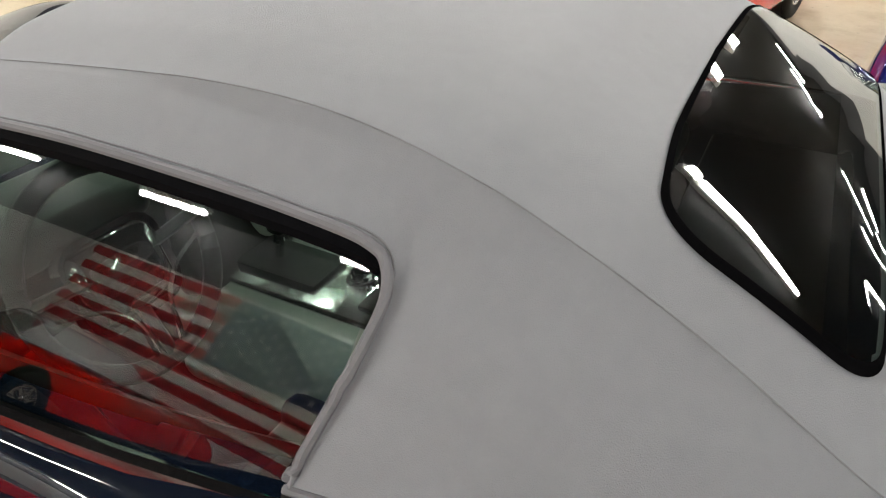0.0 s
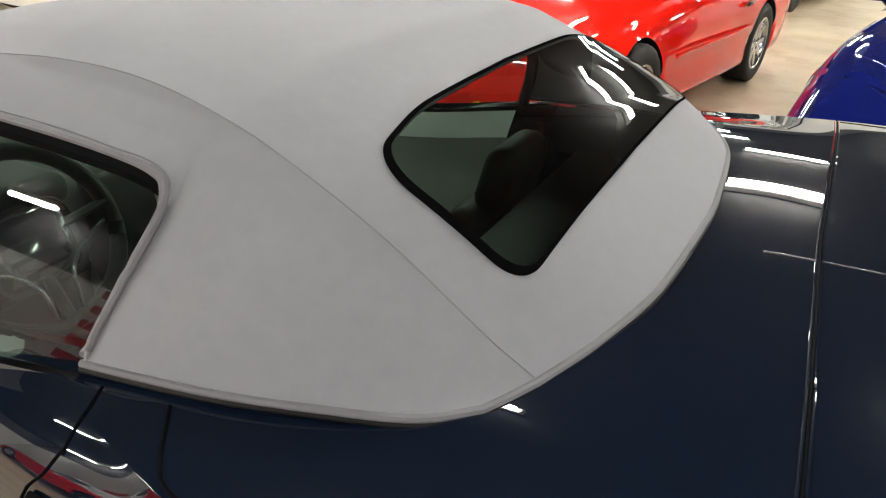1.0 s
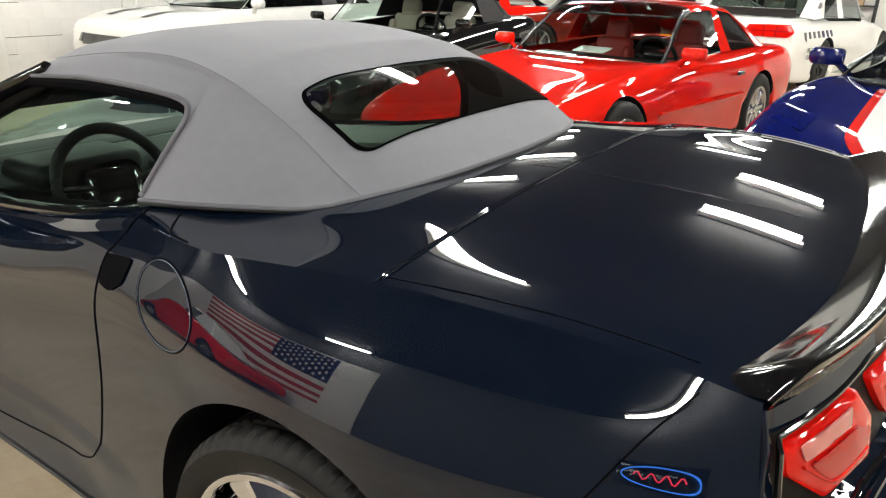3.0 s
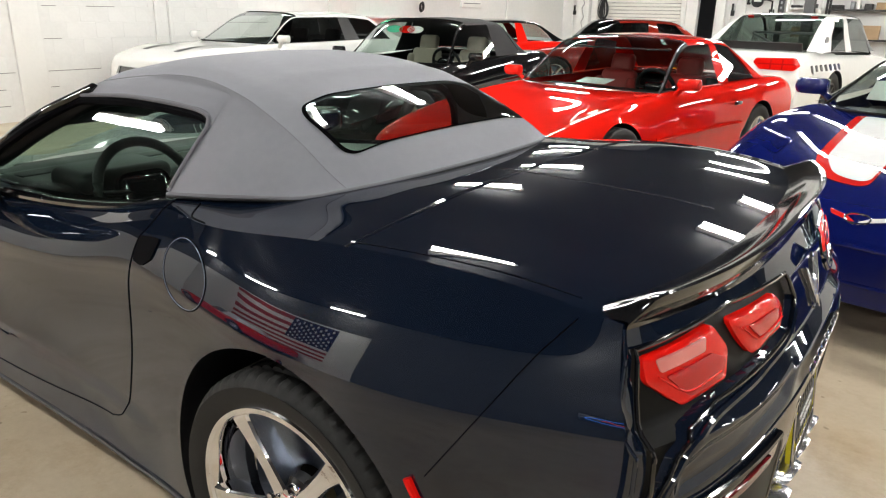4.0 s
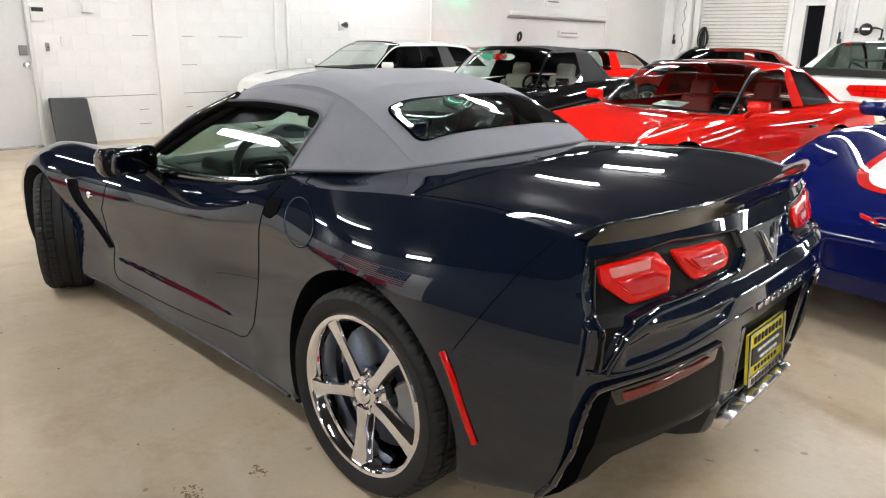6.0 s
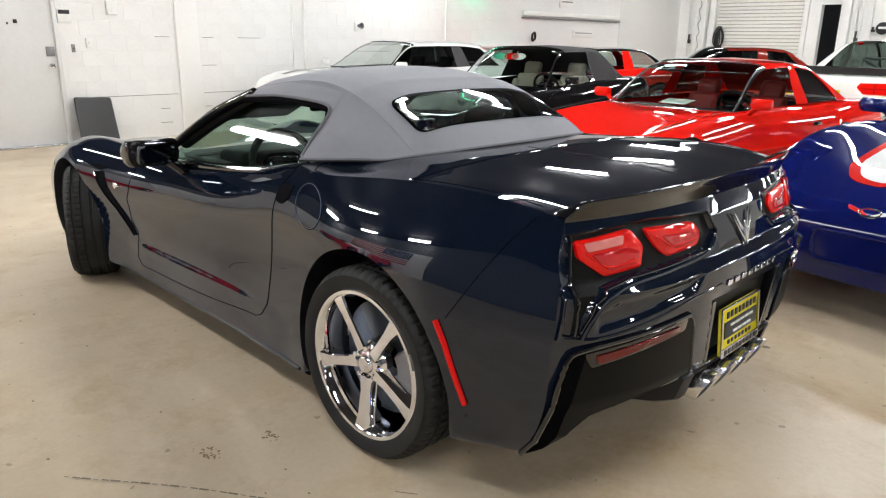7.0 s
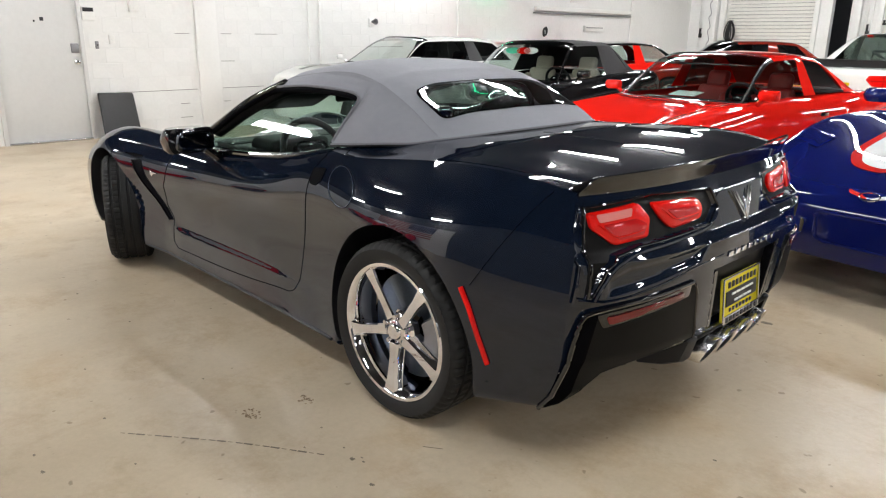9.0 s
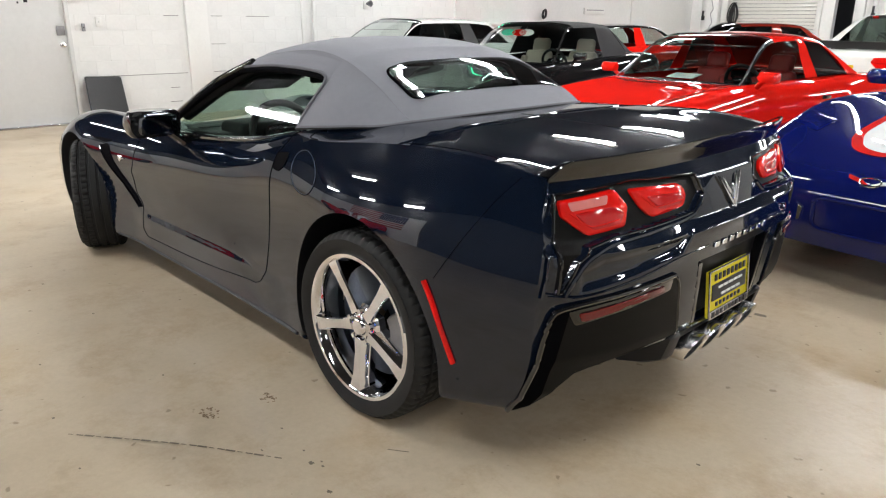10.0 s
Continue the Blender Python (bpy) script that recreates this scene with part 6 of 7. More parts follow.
# ---- the other cars ----
# red coupe of the 1980s: wedge nose, glass hatch
RED = plain_car(
    "red_coupe", "bright red wedge-shaped two-seat coupe with red leather seats", M_REDPAINT, pose(-1.265, 5.725, 0, 0, 0, 80),
    [(-3.45, .46, .46, .60, .72, .38, .66), (-3.36, .54, .545, .66, .82, .42, .78), (-3.0, .62, .66, .70, .875, .48, .85), (-2.44, .72, .765, .72, .885, .50, .86), (-2.0, .80, .815, .72, .865, .52, .85),
     (-1.5, .84, .845, .74, .86, .55, .86), (-0.9, .86, .86, .74, .87, .56, .87), (-0.4, .88, .875, .74, .885, .56, .87), (0.0, .89, .885, .74, .895, .56, .87), (0.5, .88, .875, .73, .88, .58, .85), (0.85, .85, .845, .71, .85, .6, .80), (0.93, .80, .79, .68, .80, .6, .74, .28)],
    [(0.0, 0.32, 0.365), (-2.44, 0.32, 0.365)], (0.325, 0.215, 0.255, 0.755, M_ALLOY, 8),
    (-1.95, .845, -1.22, -0.70, -0.34, 0.30, .905, 1.275, .61, .77, .865), interior=M_INT_RED, mirrors=(-1.56, .90, .915), group="parked sports cars", tint=M_GLASS_BLACK, pillar=M_BUMPER, seal=M_ALLOY, mirror_size=0.82)
# black belt line, nose lamps and door handle
for s in (-1, 1):
    v, f = tube([(x, s * (.895 if x > -2.8 else .88), .52) for x in np.linspace(-1.98, -.45, 20)], 0.010, 6, flat=1.6)
    part("rub_strip", mesh_from("rub_strip", v, f, M_REDPAINT), None, RED)
    part("door_handle", box(0.13, 0.02, 0.035, (-0.55, s * .885, .70), 0.008), M_BLACK, RED)
    lamp_on(RED, "turn_lamp", M_YELLOW, [(.40, .44), (.62, .44), (.62, .40), (.40, .40)], lambda a, b, d: (-3.49 + .12 * max(0, a - .5) - d, s * a, b), 0.01)
    lamp_on(RED, "tail_lamp", M_RED_LENS, [(.30, .72), (.46, .72), (.46, .60), (.30, .60)], lambda a, b, d: (.925 + d, s * a, b), 0.015)
part("windscreen_header", box(0.05, 1.0, 0.02, (-1.20, 0, 1.147), 0.006), M_BLACK, RED)
part("dash_paper", box(0.16, 0.30, 0.006, (-1.45, 0.05, 0.868), 0.001, rot=(0, -12, 0)), M_WHITE, RED, "white paper on the dashboard")

# electric blue coupe with red-edged white stripes
BLUE = plain_car(
    "blue_coupe", "electric blue sports coupe with red-edged white hood stripes", M_BLUEPAINT, pose(1.417, 5.385, 0, 0, 0, 80.5),
    [(-3.72, .50, .49, .55, .70, .40, .64, .21), (-3.66, .57, .565, .62, .82, .42, .77, .20), (-3.48, .635, .66, .66, .895, .45, .86, .18), (-3.1, .72, .81, .70, .935, .50, .90, .15), (-2.655, .78, .90, .73, .95, .54, .90, .13), (-2.2, .83, .915, .73, .925, .56, .88),
     (-1.7, .87, .885, .74, .91, .56, .88), (-1.0, .90, .89, .76, .915, .58, .88), (-0.3, .93, .92, .77, .935, .6, .89), (0.0, .94, .935, .77, .94, .6, .89), (0.4, .95, .94, .76, .935, .62, .87), (0.75, .94, .93, .73, .90, .64, .84), (0.83, .88, .87, .70, .86, .64, .80, .26)],
    [(0.0, 0.335, 0.375), (-2.655, 0.33, 0.37)], (0.33, 0.235, 0.275, 0.79, M_ALLOY, 5),
    (-2.24, .885, -1.42, -0.58, -0.15, 0.58, .965, 1.225, .60, .815, .90), interior=M_INT_BLACK, mirrors=(-1.70, .90, .985), group="parked sports cars", tint=M_GLASS_CAR, mirror_size=0.95)


def on_hood(net_bvh, off):
    def at(a, b, d):
        hit = net_bvh.ray_cast(Vector((a, b, 1.6)), Vector((0, 0, -1)))
        z = hit[0].z if hit[0] else 0.7
        return (a, b, z + off + d)
    return at


def bvh_of(ob):
    me = ob.data
    return BVHTree.FromPolygons([v.co.copy() for v in me.vertices], [tuple(p.vertices) for p in me.polygons])


def skin(parent, name, material, outline, at, label="", r=0.05, step=0.04, n=6):
    """A painted area lying on a shell: a fine sheet inside an outline."""
    O = rounded(outline, r, n)
    c = O.mean(0)
    fine = []
    m = len(O)
    for i in range(m):
        a, b = O[i], O[(i + 1) % m]
        k = max(1, int(np.linalg.norm(b - a) / step))
        fine += [a + (b - a) * j / k for j in range(k)]
    fine = np.array(fine)
    n = len(fine)
    vs, fs = [], []
    rings = 12
    for q in range(rings):
        s = 1 - q / rings
        vs += [at(*(c + (p - c) * s), 0.0) for p in fine]
    vs.append(at(*c, 0.0))
    for q in range(rings - 1):
        fs += [(q * n + i, q * n + (i + 1) % n, (q + 1) * n + (i + 1) % n, (q + 1) * n + i) for i in range(n)]
    fs += [((rings - 1) * n + i, (rings - 1) * n + (i + 1) % n, rings * n) for i in range(n)]
    return part(name, mesh_from(name, vs, fs, material), None, parent, label)


blue_body = next(o for o in BLUE.children if o.name.startswith("body"))
HB = bvh_of(blue_body)
for s in (-1, 1):
    o = lambda pts: [(x, s * y) for x, y in pts]
    skin(BLUE, "stripe_edge", M_STRIPE_RED, o([(-3.38, .055), (-3.34, .27), (-3.13, .38), (-2.10, .475), (-2.10, .055)]), on_hood(HB, 0.004), "red stripe edging", 0.09)
    skin(BLUE, "stripe", M_STRIPE_WHITE, o([(-3.33, .065), (-3.29, .235), (-3.08, .335), (-2.10, .43), (-2.10, .065)]), on_hood(HB, 0.008), "white hood stripe", 0.08)
NOSE = lambda a, b, d: (-3.672 + abs(a) * 0.12 - d + (b - .57) * 0.9, a, b)
v, f = tube([NOSE(0.052 * math.cos(a), .585 + 0.020 * math.sin(a), 0.006) for a in np.linspace(0, 2 * math.pi, 28, endpoint=False)], 0.005, 6, True)
BADGE = part("nose_badge", mesh_from("nose_badge", v, f, M_CHROME), None, BLUE, "chrome crossed-flag badge")
for q, mt in ((-1, M_STRIPE_WHITE), (1, M_STRIPE_RED)):
    v, f = slab(rounded([(q * 0.005, .572), (q * 0.05, .592), (q * 0.125, .606), (q * 0.115, .588), (q * 0.05, .575)], 0.006), 0.007, NOSE, 0.003)
    part("badge_wing", mesh_from("badge_wing", v, f, mt), None, BADGE)
for s in (-1, 1):
    bay = lambda a, b, d: (-3.722 + .30 * max(0, a - .30) - d, s * a, b)
    lamp_on(BLUE, "fog_lamp", M_BLACK, [(.285, .415), (.42, .425), (.44, .345), (.30, .325)], bay, 0.012, "dark fog lamp")
    rim = [bay(a, b, 0.010) for a, b in rounded([(.28, .42), (.425, .43), (.445, .34), (.295, .32)], 0.03)]
    v, f = tube(rim, 0.006, 6, True)
    part("lamp_rim", mesh_from("lamp_rim", v, f, M_BLUEPAINT), None, BLUE)
    lamp_on(BLUE, "pop_up_lamp_lid", M_BLUEPAINT, [(-3.20, .55), (-2.98, .55), (-2.98, .74), (-3.18, .73)], lambda a, b, d: on_hood(HB, 0.003)(a, s * b, d), 0.006)
rim = rounded([(-.235, .475), (.235, .475), (.225, .305), (-.225, .305)], 0.05, 6)
v, f = slab(rim, 0.010, lambda a, b, d: (-3.722 - d, a, b), 0.006)
BAY = part("bumper_bay", mesh_from("bumper_bay", v, f, M_BLUEPAINT), None, BLUE, "dark blue recessed bumper bay")
v, f = tube([(-3.732, a, b) for a, b in rim], 0.011, 8, True)
part("bay_rim", mesh_from("bay_rim", v, f, M_BLUEPAINT), None, BAY)
part("screen_notice", box(0.20, 0.28, 0.004, (-1.75, 0.38, 0.99), 0.001, rot=(0, -33, 0)), M_WHITE, BLUE, "white notice behind the windscreen")
part("screen_banner", box(0.05, 0.9, 0.004, (-1.35, 0, 1.178), 0.001, rot=(0, -25, 0)), M_YELLOW, BLUE, "yellow strip at the top of the windscreen")

# white muscle coupe with a dark hood stripe
CAMA = plain_car(
    "white_coupe", "white muscle coupe with black hood vents and dark windows", M_WHITEPAINT, pose(-6.86, 6.63, 0, 0, 0, 85.3),
    [(-3.263, .62, .62, .62, .72, .50, .66, .22), (-3.199, .80, .79, .70, .82, .55, .78, .20), (-2.997, .88, .88, .74, .90, .60, .86), (-2.649, .945, .95, .76, .945, .62, .90), (-2.3, .965, .955, .78, .94, .64, .90),
     (-1.7, 1.0, .985, .80, .93, .66, .90), (-1.0, 1.01, 1.0, .81, .935, .66, .90), (-0.3, 1.03, 1.02, .80, .955, .68, .91), (0.0, 1.04, 1.03, .79, .96, .7, .91), (0.5, 1.04, 1.03, .77, .94, .7, .90), (0.9, 1.03, 1.02, .74, .90, .72, .86), (1.0, .95, .94, .70, .86, .7, .82, .28)],
    [(0.0, 0.37, 0.41), (-2.62, 0.37, 0.41)], (0.365, 0.27, 0.265, 0.80, M_ALLOY, 5),
    (-2.15, 1.0, -1.38, -0.45, 0.05, 0.66, 1.055, 1.395, .60, .80, 1.0), interior=M_INT_BLACK, mirrors=(-1.80, 1.0, 1.055), group="parked sports cars", side=M_GLASS_BLACK, tint=M_GLASS_BLACK, middle=M_DARK, pillar=M_WHITEPAINT, mirror_size=0.85, lowered=1)
CB = bvh_of(next(o for o in CAMA.children if o.name.startswith("body")))
for s in (-1, 1):
    skin(CAMA, "hood_vent", M_DARK, [(-2.95, s * .30), (-2.95, s * .44), (-2.45, s * .42), (-2.45, s * .34)], on_hood(CB, 0.006), "black hood vent", 0.03)
    lamp_on(CAMA, "headlamp", M_BLACK, [(.42, .70), (.70, .70), (.68, .60), (.44, .60)], lambda a, b, d: (-3.28 + .25 * max(0, a - .42) - d + (b - .6) * .4, s * a, b), 0.02)
lamp_on(CAMA, "grille", M_BLACK, [(-.40, .70), (.40, .70), (.38, .58), (-.38, .58)], lambda a, b, d: (-3.29 - d + (b - .6) * .4, a, b), 0.02)

# black convertible with a black canvas top and pale seats
BLK = plain_car(
    "black_convertible", "black convertible with a black canvas top and pale leather seats", M_BLACKPAINT, pose(-4.43, 6.67, 0, 0, 0, 94.0),
    [(-3.70, .45, .44, .45, .55, .36, .50, .20), (-3.62, .55, .54, .55, .72, .40, .66), (-3.45, .615, .62, .62, .83, .44, .78), (-3.1, .68, .715, .70, .905, .48, .86), (-2.655, .735, .79, .73, .93, .52, .88), (-2.2, .80, .83, .73, .92, .54, .88),
     (-1.7, .87, .865, .74, .91, .56, .88), (-1.0, .90, .89, .76, .915, .58, .88), (-0.3, .93, .92, .77, .93, .6, .89), (0.0, .945, .935, .77, .935, .6, .89), (0.4, .95, .94, .76, .93, .62, .87), (0.75, .94, .93, .73, .90, .64, .84), (0.83, .88, .87, .70, .86, .64, .80, .26)],
    [(0.0, 0.335, 0.375), (-2.655, 0.33, 0.37)], (0.33, 0.235, 0.275, 0.79, M_ALLOY, 5),
    (-2.08, .875, -1.32, -0.62, -0.28, 0.22, .965, 1.36, .585, .765, .905), interior=M_INT_TAN, mirrors=(-1.62, .97, .955), group="parked sports cars", roof_m=M_BLACKCLOTH, quarter_glass=False, back_m=M_BLACKCLOTH, name_roof="canvas_top")
v, f = lathe([(0, 0.004), (0.09, 0.004), (0.095, 0.0)], 24, "x")
for y, mt in ((0.28, M_SIGNGREEN), (0.10, M_RED_LENS), (-0.02, M_WHITE)):
    ob = part("windscreen_sticker", mesh_from("windscreen_sticker", v, f, mt), None, BLK, "oval windscreen sticker", pose(-1.405, y, 1.215, 0, 28, 0) @ Matrix.Diagonal((1, 1.2, 0.5, 1)))

# white stock car seen from behind
STOCK = plain_car(
    "stock_car", "white race car with a black spoiler, red lamps and sponsor graphics", M_WHITEPAINT, pose(-1.32, 10.35, 0, 0, 0, 258),
    [(-3.85, .50, .50, .60, .80, .42, .72, .12), (-3.75, .62, .62, .68, .90, .45, .84, .10), (-3.3, .72, .74, .74, .96, .50, .93, .10), (-2.79, .80, .83, .77, .985, .54, .95, .10), (-2.2, .88, .89, .79, .985, .58, .96, .10),
     (-1.6, .93, .93, .80, .98, .60, .96, .10), (-0.9, .95, .95, .80, .98, .62, .96, .10), (-0.3, .965, .965, .80, .985, .64, .96, .10), (0.0, .975, .975, .80, .99, .66, .96, .10), (0.6, .985, .985, .80, .985, .68, .96, .12), (1.05, 1.0, .995, .82, .98, .72, .95, .16), (1.22, .985, .98, .82, .97, .70, .94, .18), (1.27, .95, .945, .80, .95, .68, .92, .22)],
    [(0.0, 0.35, 0.38), (-2.79, 0.35, 0.38)], (0.35, 0.20, 0.26, 0.83, M_DARK, 5),
    (-2.05, .93, -1.30, -0.55, -0.28, 0.62, 1.0, 1.52, .77, .92, .965), interior=M_INT_BLACK, seats=False, group="parked race cars", glass=M_GLASS_DARK, tint=M_GLASS_DARK)
part("rear_spoiler", box(0.03, 1.78, 0.11, (1.14, 0, 1.065), 0.008, rot=(0, 20, 0)), M_DARK, STOCK, "upright black spoiler blade")
for s in (-1, 1):
    lamp_on(STOCK, "lamp_decal", M_RED_LENS, [(.36, .91), (.90, .93), (.965, .83), (.88, .76), (.42, .76), (.32, .85)], lambda a, b, d: (1.286 + d, s * a, b), 0.012, "red lamp graphic")
    for a in (.56, .72):
        lamp_on(STOCK, "lamp_divider", M_RED_DEEP, [(a, .915), (a + .018, .915), (a + .018, .765), (a, .765)], lambda a, b, d: (1.296 + d, s * a, b), 0.006)
    lamp_on(STOCK, "lamp_divider", M_RED_DEEP, [(.40, .842), (.90, .85), (.90, .835), (.40, .827)], lambda a, b, d: (1.296 + d, s * a, b), 0.006)
lamp_on(STOCK, "yellow_patch", M_YELLOW, [(-.93, .70), (-.62, .72), (-.60, .60), (-.90, .58)], lambda a, b, d: (1.286 + d, a, b), 0.006, "yellow graphic below a lamp")
lamp_on(STOCK, "yellow_graphic", M_YELLOW, [(-.82, .44), (.82, .44), (.80, .32), (-.80, .32)], lambda a, b, d: (1.286 + d, a, b), 0.006, "yellow bumper graphic")
lamp_on(STOCK, "badge", M_YELLOW, [(-.10, .80), (.10, .80), (.10, .75), (-.10, .75)], lambda a, b, d: (1.288 + d, a, b), 0.006, "gold badge")
SB = bvh_of(next(o for o in STOCK.children if o.name.startswith("body")))
ROOF = bvh_of(next(o for o in STOCK.children if o.name.startswith("roof")))
for x, y in ((-0.9, -0.1), (-0.7, 0.25), (-1.0, 0.35)):
    skin(STOCK, "roof_graphic", M_YELLOW, [(x, y), (x + .12, y + .02), (x + .10, y + .20), (x - .02, y + .18)], on_hood(ROOF, 0.006), "yellow roof graphic", 0.03)


def on_flank(b, s, off):
    def at(a, c, d):
        hit = b.ray_cast(Vector((a, s * 2, c)), Vector((0, -s, 0)))
        return (a, (hit[0].y if hit[0] else s * .95) + s * (off + d), c)
    return at


for i in range(7):
    x = 0.95 - i * 0.17
    lamp_on(STOCK, "graphic_bar", M_BLACK if i < 4 else M_BLUEPAINT, [(x, .82), (x - .10, .825), (x - .115, .735 if i else .69), (x - .025, .735)], on_flank(SB, 1, 0.002), 0.004)
for k, word in enumerate(("MULTI-PURPOSE", "CLEANER")):
    cu = bpy.data.curves.new("lettering", "FONT")
    cu.body, cu.size, cu.extrude = word, 0.085, 0.002
    tmp = new("lettering", cu)
    me = bpy.data.meshes.new_from_object(tmp.evaluated_get(bpy.context.evaluated_depsgraph_get()))
    bpy.data.objects.remove(tmp)
    me.materials.clear()
    me.materials.append(M_BLACK)
    part("lettering", me, None, STOCK, "dark lettering on the flank", pose(0.80, 1.0 - 0.005 * k, 0.56 - 0.09 * k, 90, 0, 180))
for s in (-1, 1):
    part("window_tab", box(0.012, 0.09, 0.04, (-0.19, s * .48, 1.445), 0.004, rot=(0, 25, 0)), M_RED_LENS, STOCK, "small red window tab")
v, f = tube([(-0.2, -.5, .9), (-0.35, -.45, 1.22), (-0.35, .45, 1.22), (-0.2, .5, .9)], 0.022, 8)
part("roll_cage", mesh_from("roll_cage", v, f, M_STEELGREY), None, STOCK)
v, f = tube([(-0.3, -.45, 1.2), (0.35, .4, .96)], 0.02, 8)
part("roll_cage", mesh_from("roll_cage", v, f, M_STEELGREY), None, STOCK)

SR = bvh_of(next(o for o in STOCK.children if o.name.startswith("rear_pillar")))
hit = SR.find_nearest(Vector((0.22, 0.86, 1.14)))[0]
v, f = lathe([(0, 0.012), (0.055, 0.012), (0.062, 0.0)], 20, "y")
part("fuel_plug", mesh_from("fuel_plug", v, f, M_STEELGREY), None, STOCK, "round grey fuel plug", pose(hit.x, hit.y, hit.z))

# two coupes in the far row
FAR = [(-3.45, .46, .46, .60, .72, .38, .66), (-3.36, .56, .56, .66, .82, .42, .78), (-3.0, .68, .74, .70, .875, .48, .85), (-2.44, .76, .83, .72, .885, .50, .86), (-2.0, .82, .84, .72, .865, .52, .85),
       (-1.5, .86, .865, .74, .86, .55, .86), (-0.9, .88, .88, .74, .87, .56, .87), (-0.4, .90, .90, .74, .885, .56, .87), (0.0, .92, .92, .74, .895, .56, .87), (0.5, .91, .90, .73, .88, .58, .85), (0.9, .86, .85, .71, .85, .6, .80), (1.0, .80, .79, .68, .80, .6, .74, .28)]
plain_car("red_hatch_coupe", "red sports coupe with clear rear quarter glass", M_REDPAINT, pose(-6.5, 11.6, 0, 0, 0, 68),
          FAR, [(0.0, 0.32, 0.365), (-2.44, 0.32, 0.365)], (0.325, 0.215, 0.255, 0.755, M_ALLOY, 5), (-1.95, .85, -1.22, -0.45, 0.0, 0.72, .95, 1.32, .56, .735, .88), seats=False, group="parked sports cars", roof_m=M_BLACK, middle=M_REDPAINT)
plain_car("dark_red_coupe", "dark red coupe with tinted windows in the far row", M_MAROON, pose(-4.0, 13.0, 0, 0, 0, 45),
          FAR, [(0.0, 0.32, 0.365), (-2.44, 0.32, 0.365)], (0.325, 0.215, 0.255, 0.755, M_ALLOY, 5), (-1.95, .85, -1.22, -0.45, 0.0, 0.72, .95, 1.37, .56, .735, .88), seats=False, group="parked sports cars", glass=M_GLASS_BLACK)
# an old red roadster by the south wall, seen in the paint and glass
plain_car("red_roadster", "old bright red roadster with white-banded tyres and white coves", M_REDPAINT, pose(-6.6, -6.08, 0, 0, 0, 0),
          [(-3.3, .55, .55, .55, .68, .45, .62, .24), (-3.15, .72, .74, .62, .80, .50, .76, .22), (-2.6, .80, .86, .68, .88, .55, .86, .22), (-1.9, .84, .87, .68, .86, .58, .85, .22), (-1.2, .84, .85, .70, .84, .58, .84, .22),
           (-0.6, .85, .86, .70, .85, .58, .84, .22), (0.0, .86, .89, .70, .89, .58, .86, .22), (0.6, .84, .86, .68, .86, .56, .82, .24), (1.0, .74, .74, .62, .76, .54, .70, .28), (1.1, .60, .60, .55, .62, .5, .58, .32)],
          [(0.0, 0.34, 0.38), (-2.59, 0.34, 0.38)], (0.335, 0.20, 0.17, 0.74, M_CHROME, 8), (-1.75, .86, -1.45, -0.75, -0.45, 0.05, .90, 1.20, .50, .70, .86), interior=M_INT_RED, roof_m=M_STRIPE_WHITE, back_m=M_STRIPE_WHITE, quarter_glass=False, group="parked classic cars")

# shelves and tools at the far end
def rack(name, label, x0, x1, material, boards, w):
    t = thing(name, label, "shelf rack", pose((x0 + x1) / 2, 17.45, 0))
    for x in (-(x1 - x0) / 2, (x1 - x0) / 2):
        for y in (-0.22, 0.22):
            part("upright", box(w, w, boards[-1] + 0.03, (x, y, (boards[-1] + 0.03) / 2), 0.004), material, t)
    for z in boards:
        part("board", box(x1 - x0 - 0.01, 0.46, 0.035, (0, 0, z), 0.005), material, t)
    return t


rack("parts_rack", "white painted steel rack with a few small parts", -2.45, -1.76, M_WHITE, (0.3, 1.0, 1.66, 2.05), 0.05)
rack("tool_shelf", "black steel shelf rack loaded with boxes", -1.62, -0.25, M_DARK, (0.3, 1.0, 1.64, 2.05), 0.05)
STORED = [(-1.45, 2.0675, .22, .20, M_STEELGREY), (-1.07, 2.0675, .26, .22, M_ORANGE), (-.78, 2.0675, .24, .26, M_WHITE), (-.45, 2.0675, .30, .18, M_CARTON), (-2.3, 2.0675, .20, .10, M_CARTON), (-1.95, 2.0675, .24, .12, M_WHITE),
          (-2.28, 1.6775, .22, .06, M_DARK), (-1.98, 1.6775, .26, .09, M_DARK), (-1.42, 1.6575, .24, .09, M_DARK), (-1.12, 1.6575, .08, .17, M_STEELGREY), (-1.0, 1.6575, .07, .19, M_WHITE), (-.80, 1.6575, .16, .12, M_DARK), (-.5, 1.6575, .3, .15, M_CARTON),
          (-2.1, 1.0175, .4, .24, M_CARTON), (-1.3, 1.0175, .4, .26, M_DARK), (-.7, 1.0175, .4, .3, M_CARTON), (-1.2, .3175, .5, .3, M_WHITE), (-.6, .3175, .35, .26, M_ORANGE)]
for x, z, a, h, mt in STORED:
    b = box(a, 0.30, h, (0, 0, h / 2), 0.01)
    box(a * 0.96, 0.012, min(0.03, h * 0.2), (0, -0.152, h * 0.72), 0.003, bm=b)
    tagged(part("storage_box", b, mt, None, "", pose(x, 17.40, z)), "storage box standing on a steel rack", "box", "boxes on the racks")
POST = thing("dark_post", "dark grey steel column on the shop floor", "column", pose(-1.75, 15.8, 0))
part("shaft", box(0.20, 0.20, H - 0.01, (0, 0, H / 2), 0.01), M_POST, POST)
part("foot_plate", box(0.34, 0.34, 0.02, (0, 0, 0.01), 0.004), M_POST, POST)
SLOT = thing("slotted_post", "black slotted steel upright standing by the wall", "post", pose(-2.66, 17.6, 0))
